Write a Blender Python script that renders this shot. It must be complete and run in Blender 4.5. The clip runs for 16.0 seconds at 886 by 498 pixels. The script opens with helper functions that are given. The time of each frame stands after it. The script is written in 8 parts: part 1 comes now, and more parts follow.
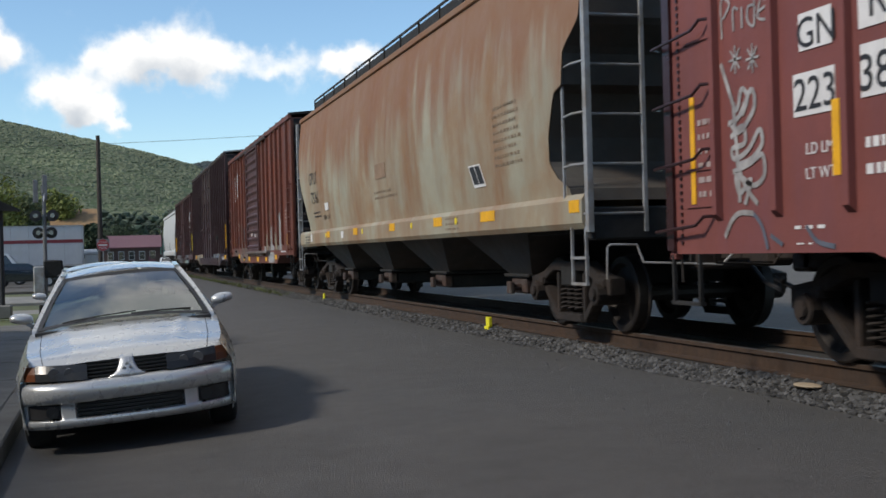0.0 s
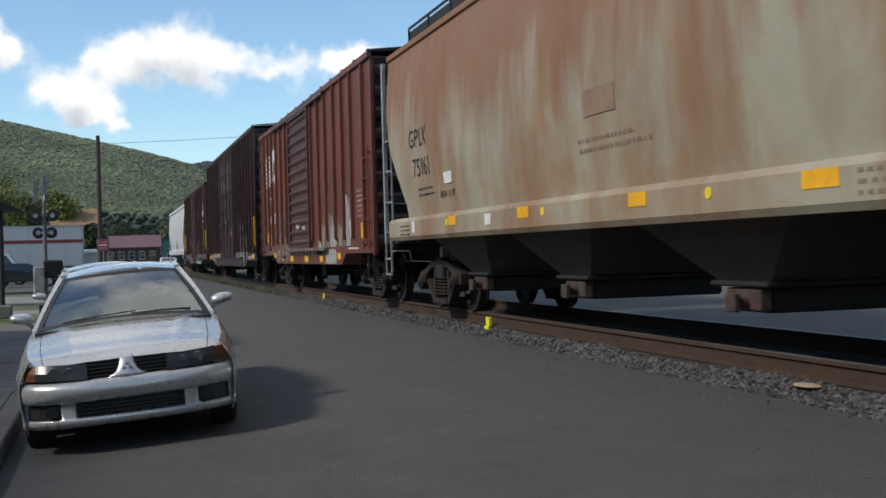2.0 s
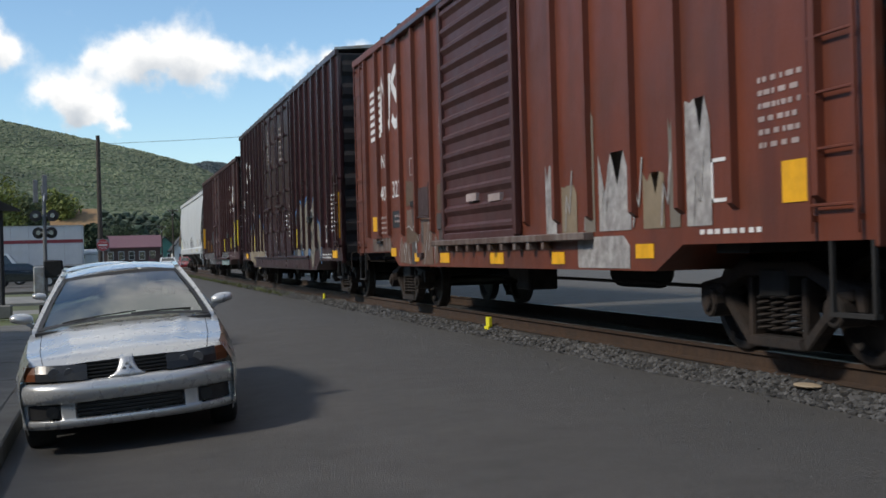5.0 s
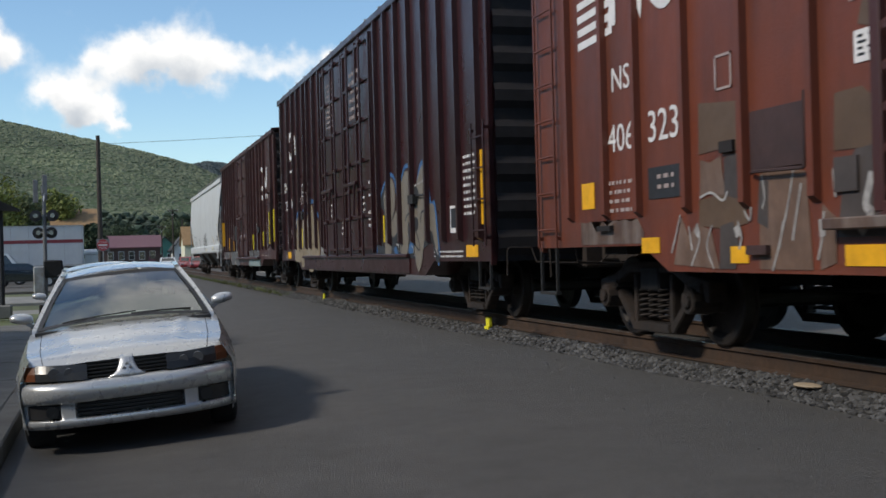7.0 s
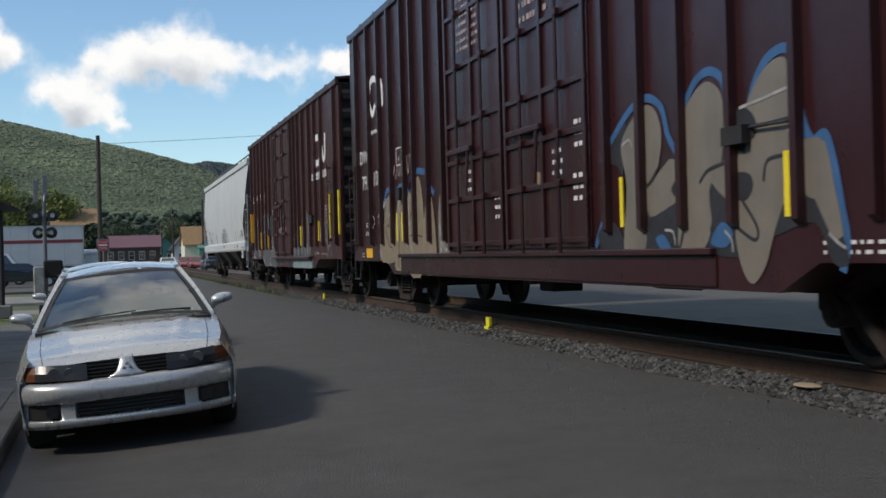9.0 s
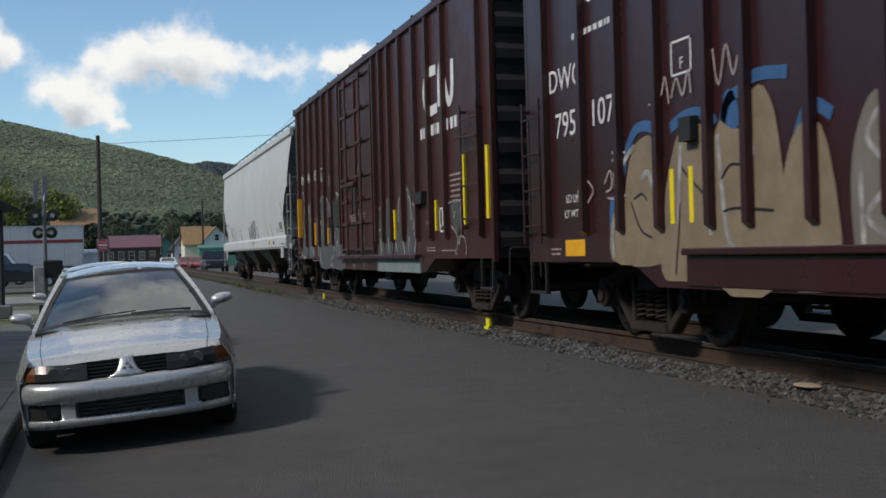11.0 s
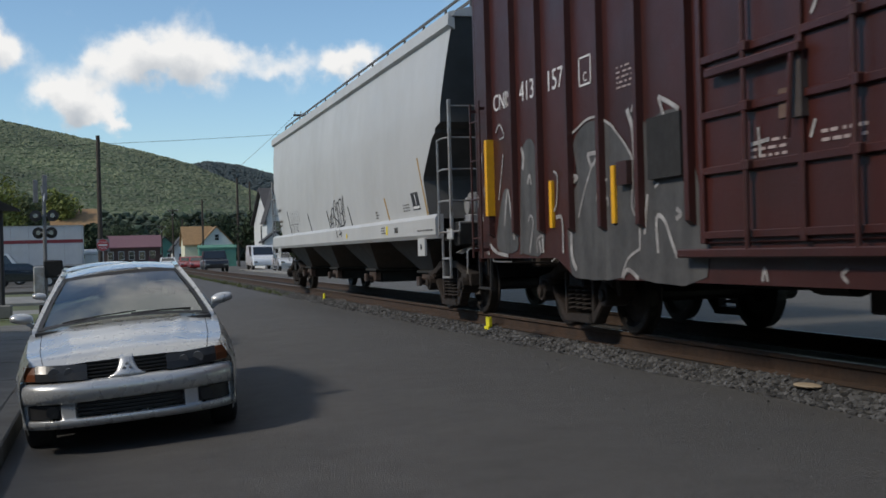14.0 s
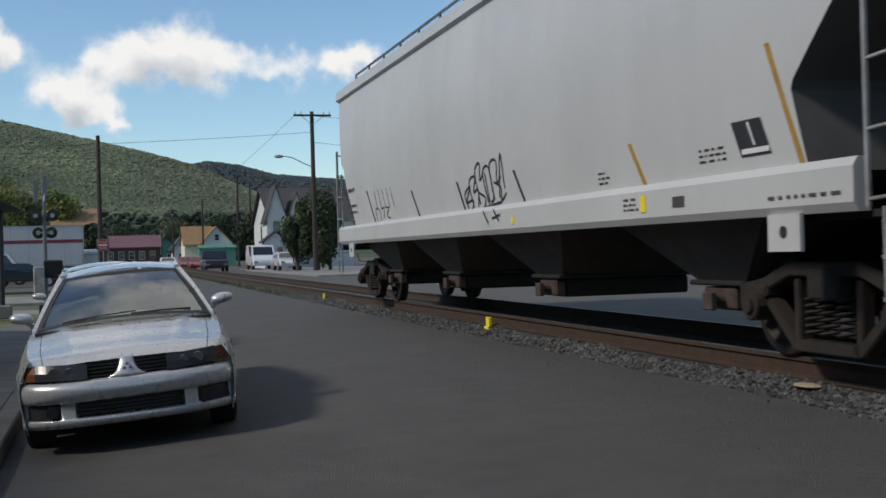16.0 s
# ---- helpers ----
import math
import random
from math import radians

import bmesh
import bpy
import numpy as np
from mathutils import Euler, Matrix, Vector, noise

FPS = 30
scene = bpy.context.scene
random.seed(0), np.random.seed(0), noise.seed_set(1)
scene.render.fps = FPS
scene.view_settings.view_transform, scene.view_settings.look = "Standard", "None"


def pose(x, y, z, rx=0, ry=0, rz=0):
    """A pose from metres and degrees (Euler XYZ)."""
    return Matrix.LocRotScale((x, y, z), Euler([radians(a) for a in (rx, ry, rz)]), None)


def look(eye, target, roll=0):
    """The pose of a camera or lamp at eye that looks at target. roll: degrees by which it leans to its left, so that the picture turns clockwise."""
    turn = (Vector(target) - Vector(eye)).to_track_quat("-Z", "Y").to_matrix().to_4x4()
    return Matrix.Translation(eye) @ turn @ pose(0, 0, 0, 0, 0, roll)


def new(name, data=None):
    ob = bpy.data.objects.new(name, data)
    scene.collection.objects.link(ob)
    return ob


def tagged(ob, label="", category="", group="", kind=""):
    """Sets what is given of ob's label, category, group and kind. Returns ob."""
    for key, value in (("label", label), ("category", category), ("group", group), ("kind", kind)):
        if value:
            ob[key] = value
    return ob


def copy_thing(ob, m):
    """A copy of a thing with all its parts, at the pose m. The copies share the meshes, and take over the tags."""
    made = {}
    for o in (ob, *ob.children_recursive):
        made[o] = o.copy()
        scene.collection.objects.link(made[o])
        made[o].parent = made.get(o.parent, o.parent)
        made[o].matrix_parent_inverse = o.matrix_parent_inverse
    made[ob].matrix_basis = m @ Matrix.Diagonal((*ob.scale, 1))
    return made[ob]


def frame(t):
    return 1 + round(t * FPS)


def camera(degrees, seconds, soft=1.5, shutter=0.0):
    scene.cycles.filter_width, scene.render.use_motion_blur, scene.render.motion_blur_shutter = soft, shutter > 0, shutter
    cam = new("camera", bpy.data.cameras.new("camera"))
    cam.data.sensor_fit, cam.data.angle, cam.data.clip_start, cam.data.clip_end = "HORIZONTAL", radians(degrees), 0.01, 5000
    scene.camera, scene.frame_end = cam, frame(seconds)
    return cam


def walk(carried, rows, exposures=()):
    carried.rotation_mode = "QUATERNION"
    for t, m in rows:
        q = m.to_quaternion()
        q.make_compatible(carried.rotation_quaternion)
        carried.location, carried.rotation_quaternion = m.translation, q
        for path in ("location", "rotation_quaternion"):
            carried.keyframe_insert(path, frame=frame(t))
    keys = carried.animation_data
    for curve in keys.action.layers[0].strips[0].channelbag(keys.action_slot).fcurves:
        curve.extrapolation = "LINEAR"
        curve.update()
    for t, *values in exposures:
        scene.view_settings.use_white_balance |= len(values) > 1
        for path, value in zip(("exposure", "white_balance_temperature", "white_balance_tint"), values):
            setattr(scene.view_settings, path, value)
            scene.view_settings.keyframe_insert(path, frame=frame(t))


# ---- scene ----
# The camera stands still. x runs across the track, y along it and away, z = 0 is the top of the rails.
cam = camera(43.0, 16.0, soft=1.6, shutter=0.22)
EYE = Vector((0.0, 0.0, 0.953))
YAW, PITCH = 0.2906, 0.0015
AHEAD = EYE + Vector((math.sin(YAW) * math.cos(PITCH), math.cos(YAW) * math.cos(PITCH), math.sin(PITCH)))
walk(cam, [(0.0, look(EYE, AHEAD, -1.553)), (16.0, look(EYE, AHEAD, -1.553))],
     exposures=[(0.0, 0.11, 6690, 10), (4.0, 0.09, 6690, 10), (9.0, -0.04, 6690, 10), (12.0, -0.16, 6690, 10), (16.0, -0.18, 6690, 10)])

# ---- light ----
SUN_ELEV, SUN_AZ = radians(41), radians(-98)      # azimuth from +y towards +x
sun = new("sun", bpy.data.lights.new("sun", "SUN"))
sun.data.energy, sun.data.angle, sun.data.color = 3.0, radians(8.0), (1.0, 0.94, 0.85)
SUN_DIR = Vector((math.sin(SUN_AZ) * math.cos(SUN_ELEV), math.cos(SUN_AZ) * math.cos(SUN_ELEV), math.sin(SUN_ELEV)))
sun.matrix_world = look(SUN_DIR * 60, (0, 0, 0))


def link(nt, a, b):
    nt.links.new(a, b)


def make_world():
    w = bpy.data.worlds.new("sky")
    scene.world = w
    w.use_nodes = True
    nt = w.node_tree
    nt.nodes.clear()
    N = nt.nodes.new

    def math_node(op, a, b=None, c=None, clamp=False):
        n = N("ShaderNodeMath")
        n.operation, n.use_clamp = op, clamp
        for i, v in enumerate((a, b, c)):
            if v is None:
                continue
            if isinstance(v, (int, float)):
                n.inputs[i].default_value = v
            else:
                link(nt, v, n.inputs[i])
        return n.outputs[0]
    sky = N("ShaderNodeTexSky")
    sky.sky_type, sky.sun_disc = "NISHITA", False
    sky.sun_elevation, sky.sun_rotation = SUN_ELEV, SUN_AZ
    sky.air_density, sky.dust_density, sky.ozone_density, sky.altitude = 1.0, 0.1, 3.0, 150
    co = N("ShaderNodeTexCoord")
    sep = N("ShaderNodeSeparateXYZ")
    link(nt, co.outputs["Generated"], sep.inputs[0])
    az = math_node("ARCTAN2", sep.outputs[0], sep.outputs[1])
    el = math_node("ARCSINE", sep.outputs[2])

    def fbm(scale, detail, rough, off):
        m = N("ShaderNodeVectorMath")
        m.operation = "ADD"
        m.inputs[1].default_value = (off, off * 0.7, off * 0.3)
        link(nt, co.outputs["Generated"], m.inputs[0])
        n = N("ShaderNodeTexNoise")
        n.inputs["Scale"].default_value, n.inputs["Detail"].default_value, n.inputs["Roughness"].default_value = scale, detail, rough
        link(nt, m.outputs[0], n.inputs["Vector"])
        return n.outputs[0]
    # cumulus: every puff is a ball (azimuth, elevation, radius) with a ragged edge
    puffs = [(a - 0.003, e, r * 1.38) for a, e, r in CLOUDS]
    # the sky out of view has the same kind of cloud
    rng = random.Random(5)
    for i in range(9):
        a, e = rng.uniform(0.9, 5.2), rng.uniform(0.12, 0.75)
        puffs += [(a, e, rng.uniform(.08, .14)), (a + .13, e - .02, .08)]
    # unseen puffs overhead, added where windscreen and hood mirror them to look whiter
    puffs += [(-0.35, 0.50, 0.15), (-0.08, 0.46, 0.11), (0.16, 0.56, 0.15), (0.42, 0.50, 0.12), (-0.15, 0.66, 0.14), (0.05, 1.05, 0.22), (0.28, 0.98, 0.30), (0.75, 1.10, 0.26), (-0.02, 1.22, 0.12), (-0.62, 0.92, 0.12), (-0.7, 1.15, 0.16), (0.9, 0.85, 0.14), (-1.4, 0.95, 0.15), (2.2, 1.0, 0.2)]

    az_w = math_node("ADD", az, math_node("MULTIPLY", math_node("SUBTRACT", fbm(34, 7, 0.5, 1.7), 0.5), 0.050))
    el_w = math_node("ADD", el, math_node("MULTIPLY", math_node("SUBTRACT", fbm(36, 7, 0.5, 5.9), 0.5), 0.042))

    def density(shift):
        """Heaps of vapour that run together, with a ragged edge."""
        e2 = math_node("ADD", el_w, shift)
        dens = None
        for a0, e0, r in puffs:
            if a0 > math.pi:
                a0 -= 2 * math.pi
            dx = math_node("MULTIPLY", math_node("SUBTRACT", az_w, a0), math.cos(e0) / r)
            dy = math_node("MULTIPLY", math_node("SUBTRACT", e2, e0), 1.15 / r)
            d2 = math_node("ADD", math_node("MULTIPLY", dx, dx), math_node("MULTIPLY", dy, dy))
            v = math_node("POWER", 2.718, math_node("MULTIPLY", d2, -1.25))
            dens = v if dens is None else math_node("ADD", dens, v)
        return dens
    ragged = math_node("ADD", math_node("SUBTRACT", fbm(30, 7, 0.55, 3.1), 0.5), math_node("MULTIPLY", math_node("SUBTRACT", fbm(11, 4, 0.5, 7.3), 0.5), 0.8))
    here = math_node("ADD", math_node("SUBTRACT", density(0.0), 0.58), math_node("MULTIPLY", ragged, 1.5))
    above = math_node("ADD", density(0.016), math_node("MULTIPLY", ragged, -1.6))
    mask = N("ShaderNodeMapRange")
    mask.interpolation_type = "SMOOTHSTEP"
    mask.inputs["From Min"].default_value, mask.inputs["From Max"].default_value = -0.35, 0.70
    link(nt, here, mask.inputs["Value"])
    lit = N("ShaderNodeMapRange")
    lit.inputs["From Min"].default_value, lit.inputs["From Max"].default_value = 2.7, 0.9
    link(nt, above, lit.inputs["Value"])
    ramp = N("ShaderNodeValToRGB")
    ramp.color_ramp.elements[0].color = (3.7, 4.1, 4.6, 1)
    ramp.color_ramp.elements[1].color = (6.9, 7.0, 7.1, 1)
    link(nt, lit.outputs[0], ramp.inputs[0])
    mix = N("ShaderNodeMix")
    mix.data_type = "RGBA"
    link(nt, mask.outputs[0], mix.inputs["Factor"])
    clear = N("ShaderNodeMix")
    clear.data_type, clear.blend_type = "RGBA", "MULTIPLY"
    clear.inputs["Factor"].default_value = 1.0
    clear.inputs[7].default_value = (0.93, 1.03, 1.05, 1)
    link(nt, sky.outputs[0], clear.inputs[6])
    link(nt, clear.outputs[2], mix.inputs[6])
    link(nt, ramp.outputs[0], mix.inputs[7])
    bg = N("ShaderNodeBackground")
    bg.inputs["Strength"].default_value = 0.145
    link(nt, mix.outputs[2], bg.inputs[0])
    out = N("ShaderNodeOutputWorld")
    link(nt, bg.outputs[0], out.inputs[0])


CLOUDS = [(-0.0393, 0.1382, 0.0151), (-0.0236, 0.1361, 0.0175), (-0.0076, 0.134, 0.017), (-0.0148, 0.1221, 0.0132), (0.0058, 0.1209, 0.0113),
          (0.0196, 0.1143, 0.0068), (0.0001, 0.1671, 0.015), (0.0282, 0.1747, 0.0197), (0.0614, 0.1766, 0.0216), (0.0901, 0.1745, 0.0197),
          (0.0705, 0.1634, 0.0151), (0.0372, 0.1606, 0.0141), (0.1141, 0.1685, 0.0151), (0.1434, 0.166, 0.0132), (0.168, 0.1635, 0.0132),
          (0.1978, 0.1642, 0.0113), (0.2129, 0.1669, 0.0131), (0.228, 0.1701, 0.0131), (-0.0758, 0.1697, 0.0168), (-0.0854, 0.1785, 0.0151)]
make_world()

# ---- materials ----
def mat(name, col, rough=0.7, metal=0.0, var=0.25, scale=6.0, bump=0.2, bscale=60.0, col2=None, spec=0.5, coat=0.0, stain=None, stain_scale=0.8, streak=None, stain_amount=0.5, isl=0.0, objr=0.0, grain=None, lanes=None):
    """Procedural surface: a base colour varied at two scales, optional stains and downward streaks, fine relief."""
    m = bpy.data.materials.new(name)
    m.use_nodes = True
    nt = m.node_tree
    N = nt.nodes.new
    b = nt.nodes["Principled BSDF"]
    b.inputs["Roughness"].default_value, b.inputs["Metallic"].default_value = rough, metal
    b.inputs["Specular IOR Level"].default_value, b.inputs["Coat Weight"].default_value = spec, coat
    co = N("ShaderNodeTexCoord")

    def noise_tex(sc, det=5, ro=0.6, vec=None):
        n = N("ShaderNodeTexNoise")
        n.inputs["Scale"].default_value, n.inputs["Detail"].default_value, n.inputs["Roughness"].default_value = sc, det, ro
        link(nt, vec or co.outputs["Object"], n.inputs["Vector"])
        return n.outputs[0]

    def rng_map(v, a, c, d=0.0, e=1.0):
        n = N("ShaderNodeMapRange")
        for k, x in zip(("From Min", "From Max", "To Min", "To Max"), (a, c, d, e)):
            n.inputs[k].default_value = x
        link(nt, v, n.inputs["Value"])
        return n.outputs[0]

    def blend(f, a, c):
        n = N("ShaderNodeMix")
        n.data_type = "RGBA"
        if isinstance(f, float):
            n.inputs["Factor"].default_value = f
        else:
            link(nt, f, n.inputs["Factor"])
        for s, v in ((6, a), (7, c)):
            if isinstance(v, tuple):
                n.inputs[s].default_value = (*v, 1)
            else:
                link(nt, v, n.inputs[s])
        return n.outputs[2]
    dark = tuple(c * (1 - var) for c in col)
    light = tuple(min(1, c * (1 + var)) for c in (col2 or col))
    c = blend(rng_map(noise_tex(scale), 0.3, 0.7), dark, light)
    fine = noise_tex(scale * 9, 4, 0.7)
    c = blend(rng_map(fine, 0.35, 0.75, 0, min(0.6, var)), c, tuple(x * 0.6 for x in col))
    if stain:
        c = blend(rng_map(noise_tex(stain_scale, 6, 0.65), 0.5 - 0.12 * stain_amount, 0.72, 0, min(1, stain_amount + 0.3)), c, stain)
    if streak:
        sc_col, sx, sz, amt = streak
        mp = N("ShaderNodeMapping")
        mp.inputs["Scale"].default_value = (sx, sx, sz)
        link(nt, co.outputs["Object"], mp.inputs[0])
        c = blend(rng_map(noise_tex(1.0, 6, 0.6, mp.outputs[0]), 0.45, 0.68, 0, amt), c, sc_col)
    if lanes:
        mp = N("ShaderNodeMapping")
        mp.inputs["Scale"].default_value = lanes[1]
        link(nt, co.outputs["Object"], mp.inputs[0])
        c = blend(rng_map(noise_tex(1.0, 4, 0.5, mp.outputs[0]), 0.42, 0.66, 0, lanes[2]), c, lanes[0])
    if grain:
        c = blend(rng_map(noise_tex(grain[1], 3, 0.75), 0.50, 0.72, 0, grain[2]), c, grain[0])
    if isl or objr:
        src = N("ShaderNodeNewGeometry").outputs["Random Per Island"] if isl else N("ShaderNodeObjectInfo").outputs["Random"]
        hsv = N("ShaderNodeHueSaturation")
        link(nt, rng_map(src, 0, 1, 1 - (isl or objr), 1 + (isl or objr)), hsv.inputs["Value"])
        link(nt, c, hsv.inputs["Color"])
        c = hsv.outputs[0]
    link(nt, c, b.inputs["Base Color"])
    link(nt, rng_map(noise_tex(scale * 3), 0.3, 0.7, max(0.02, rough - 0.08), min(1, rough + 0.08)), b.inputs["Roughness"])
    if bump:
        bp = N("ShaderNodeBump")
        bp.inputs["Strength"].default_value, bp.inputs["Distance"].default_value = bump, 0.02
        link(nt, noise_tex(bscale, 6, 0.65), bp.inputs["Height"])
        link(nt, bp.outputs[0], b.inputs["Normal"])
    return m


def plain(name, col, rough=0.5, metal=0.0, emit=0.0, coat=0.0, spec=0.5):
    m = mat(name, col, rough, metal, var=0.06, scale=9, bump=0, coat=coat, spec=spec)
    if emit:
        b = m.node_tree.nodes["Principled BSDF"]
        b.inputs["Emission Color"].default_value, b.inputs["Emission Strength"].default_value = (*col, 1), emit
    return m


ASPHALT = mat("asphalt", (0.073, 0.068, 0.064), 0.9, var=0.2, scale=1.6, bump=0.9, bscale=75, stain=(0.058, 0.055, 0.051), stain_scale=0.35, stain_amount=0.4, grain=((0.155, 0.148, 0.138), 95, 0.5), lanes=((0.060, 0.057, 0.053), (1.3, 0.05, 1.0), 0.6))
ASPHALT_FAR = mat("weathered_asphalt", (0.076, 0.068, 0.058), 0.9, var=0.16, scale=1.1, bump=0.3, bscale=90)
GROUND = mat("dry_grass_ground", (0.09, 0.10, 0.04), 0.95, var=0.35, scale=0.5, bump=0.5, bscale=20)
CONCRETE = mat("concrete", (0.22, 0.21, 0.19), 0.9, var=0.2, scale=2.0, bump=0.3, bscale=80, stain=(0.12, 0.115, 0.10), stain_scale=0.8)
BALLAST = mat("ballast_stone", (0.062, 0.061, 0.060), 0.9, var=0.35, scale=9, bump=0.3, bscale=60, isl=0.75)
# Bed stone darkened: the train's shade between the rails is in this colour.
BALLAST_BED = mat("ballast_bed", (0.034, 0.031, 0.028), 0.95, var=0.4, scale=14, bump=1.0, bscale=40)
RAIL_RUST = mat("rusted_rail", (0.046, 0.024, 0.012), 0.85, var=0.3, scale=8, bump=0.3, bscale=70, stain=(0.028, 0.018, 0.012), stain_scale=3)
RAIL_TOP = mat("worn_rail_head", (0.16, 0.13, 0.11), 0.5, 0.8, var=0.15, scale=5, bump=0.05)
TIE = mat("creosoted_timber", (0.05, 0.038, 0.03), 0.95, var=0.3, scale=5, bump=0.6, bscale=30)

# ---- builders ----
def grid_mesh(name, rows):
    """A sheet from rows of points, all of one length."""
    n = len(rows[0])
    verts = [p for r in rows for p in r]
    faces = [(i * n + j, i * n + j + 1, (i + 1) * n + j + 1, (i + 1) * n + j) for i in range(len(rows) - 1) for j in range(n - 1)]
    me = bpy.data.meshes.new(name)
    me.from_pydata(verts, [], faces)
    return me


def part(name, bm, material, parent=None, label="", smooth=False):
    """Links a bmesh as one mesh object under a thing or part."""
    if isinstance(bm, bmesh.types.BMesh):
        bmesh.ops.recalc_face_normals(bm, faces=bm.faces)
        me = bpy.data.meshes.new(name)
        bm.to_mesh(me)
        bm.free()
    else:
        me = bm
    if not me.materials:
        me.materials.append(material)
    if smooth:
        for p in me.polygons:
            p.use_smooth = True
    ob = new(name, me)
    ob.parent = parent
    if label:
        ob["label"] = label
    return ob


def thing(name, label, category, m=None, group="", kind=""):
    ob = new(name)
    ob.empty_display_size = 0.2
    if m is not None:
        ob.matrix_world = m
    return tagged(ob, label, category, group, kind)


def BM():
    return bmesh.new()


def box(bm, x0, x1, y0, y1, z0, z1, bevel=0.0, m=None):
    vs = bmesh.ops.create_cube(bm, size=1.0)["verts"]
    for v in vs:
        v.co = Vector((x0 + (v.co.x + .5) * (x1 - x0), y0 + (v.co.y + .5) * (y1 - y0), z0 + (v.co.z + .5) * (z1 - z0)))
    if bevel:
        es = list({e for v in vs for e in v.link_edges})
        vs = bmesh.ops.bevel(bm, geom=es, offset=bevel, segments=1, affect="EDGES")["verts"]
    if m is not None:
        bmesh.ops.transform(bm, matrix=m, verts=[v for v in vs if v.is_valid])
    return bm


def cyl(bm, a, b, r, seg=10, r2=None):
    """A rod from a to b."""
    a, b = Vector(a), Vector(b)
    d = b - a
    m = Matrix.Translation((a + b) / 2) @ d.to_track_quat("Z", "Y").to_matrix().to_4x4()
    bmesh.ops.create_cone(bm, cap_ends=True, segments=seg, radius1=r, radius2=r if r2 is None else r2, depth=d.length, matrix=m)
    return bm


def tube(bm, pts, r, seg=6):
    for a, b in zip(pts, pts[1:]):
        cyl(bm, a, b, r, seg)
    return bm


def prism(bm, pts, axis, a, b):
    """A flat outline pushed from a to b along an axis; pts are the other two coordinates in order."""
    def co(p, w):
        return (w, p[0], p[1]) if axis == "x" else (p[0], w, p[1]) if axis == "y" else (p[0], p[1], w)
    v0, v1 = [bm.verts.new(co(p, a)) for p in pts], [bm.verts.new(co(p, b)) for p in pts]
    n = len(pts)
    bm.faces.new(v0), bm.faces.new(v1[::-1])
    for i in range(n):
        bm.faces.new((v0[i], v1[i], v1[(i + 1) % n], v0[(i + 1) % n]))
    return bm


def loft(bm, rings, close=True, caps=True):
    rs = [[bm.verts.new(p) for p in r] for r in rings]
    n = len(rs[0])
    for a, b in zip(rs, rs[1:]):
        for i in range(n if close else n - 1):
            bm.faces.new((a[i], a[(i + 1) % n], b[(i + 1) % n], b[i]))
    if caps:
        bm.faces.new(rs[0]), bm.faces.new(rs[-1][::-1])
    return bm


def letters(text, size, thick=0.002):
    """Flat lettering in the plane of y and z, reading along -y when seen from -x."""
    cu = bpy.data.curves.new("letters", "FONT")
    cu.body, cu.size, cu.extrude, cu.resolution_u = text, size, thick, 3
    cu.align_x = "CENTER"
    ob = bpy.data.objects.new("letters", cu)
    scene.collection.objects.link(ob)
    me = bpy.data.meshes.new_from_object(ob.evaluated_get(bpy.context.evaluated_depsgraph_get()))
    bpy.data.objects.remove(ob)
    me.transform(Matrix(((0, 0, -1, 0), (-1, 0, 0, 0), (0, 1, 0, 0), (0, 0, 0, 1))))
    return me


# ---- ground, road and track ----
def road_z(x):
    """The crowned street: high along the track, low in the gutter."""
    return -0.30 - (0.25 * ((3.0 - x) / 3.8) ** 1.15 if x < 3 else 0.0)


def make_ground():
    rows = [[(x, y, -0.66 - 0.0004 * max(0, y - 100)) for x in (-900, -200, -40, 0, 5, 12, 60, 250, 900)] for y in (-120, -20, 0, 40, 100, 200, 400, 900, 1800)]
    tagged(part("ground", grid_mesh("ground", rows), GROUND), "dry grassy ground reaching to the foot of the hills", "ground", kind="structure")
    bm = BM()
    xs = [-0.78 + 6.0 * i / 24 for i in range(25)]
    rng = random.Random(2)
    ys = [-20, -5, 0, 4] + [4 + 1.2 * i for i in range(1, 60)] + [80, 90, 100, 120, 160, 220, 300]
    rows = [[(x + (rng.uniform(-.05, .05) if i == 24 else 0), y, road_z(x) + 0.006 * noise.noise((x * 0.9, y * 0.5, 0))) for i, x in enumerate(xs)] for y in ys]
    top = grid_mesh("road", rows)
    bm.from_mesh(top)
    ret = bmesh.ops.extrude_face_region(bm, geom=bm.faces[:])
    for v in ret["geom"]:
        if isinstance(v, bmesh.types.BMVert):
            v.co.z -= 0.12
    tagged(part("road", bm, ASPHALT), "worn dark grey asphalt street, crowned towards the railway track", "road", kind="structure")
    bm = BM()
    rows = [[(x, y, -0.31 + 0.006 * noise.noise((x, y * 0.5, 3))) for x in (7.55, 8.2, 9, 10, 11.2, 20, 45)] for y in (-20, 0, 10, 20, 30, 40, 60, 90, 150, 300)]
    bm.from_mesh(grid_mesh("road_far_side", rows))
    ret = bmesh.ops.extrude_face_region(bm, geom=bm.faces[:])
    for v in ret["geom"]:
        if isinstance(v, bmesh.types.BMVert):
            v.co.z -= 0.12
    tagged(part("road_far_side", bm, ASPHALT_FAR), "sunlit grey asphalt beyond the track", "road", kind="structure")
    bm = BM()
    box(bm, 11.22, 30, 62, 101, -0.62, -0.22, 0.02)
    tagged(part("pavement_far_side", bm, CONCRETE), "pale concrete apron beside the houses", "pavement", kind="structure")


make_ground()


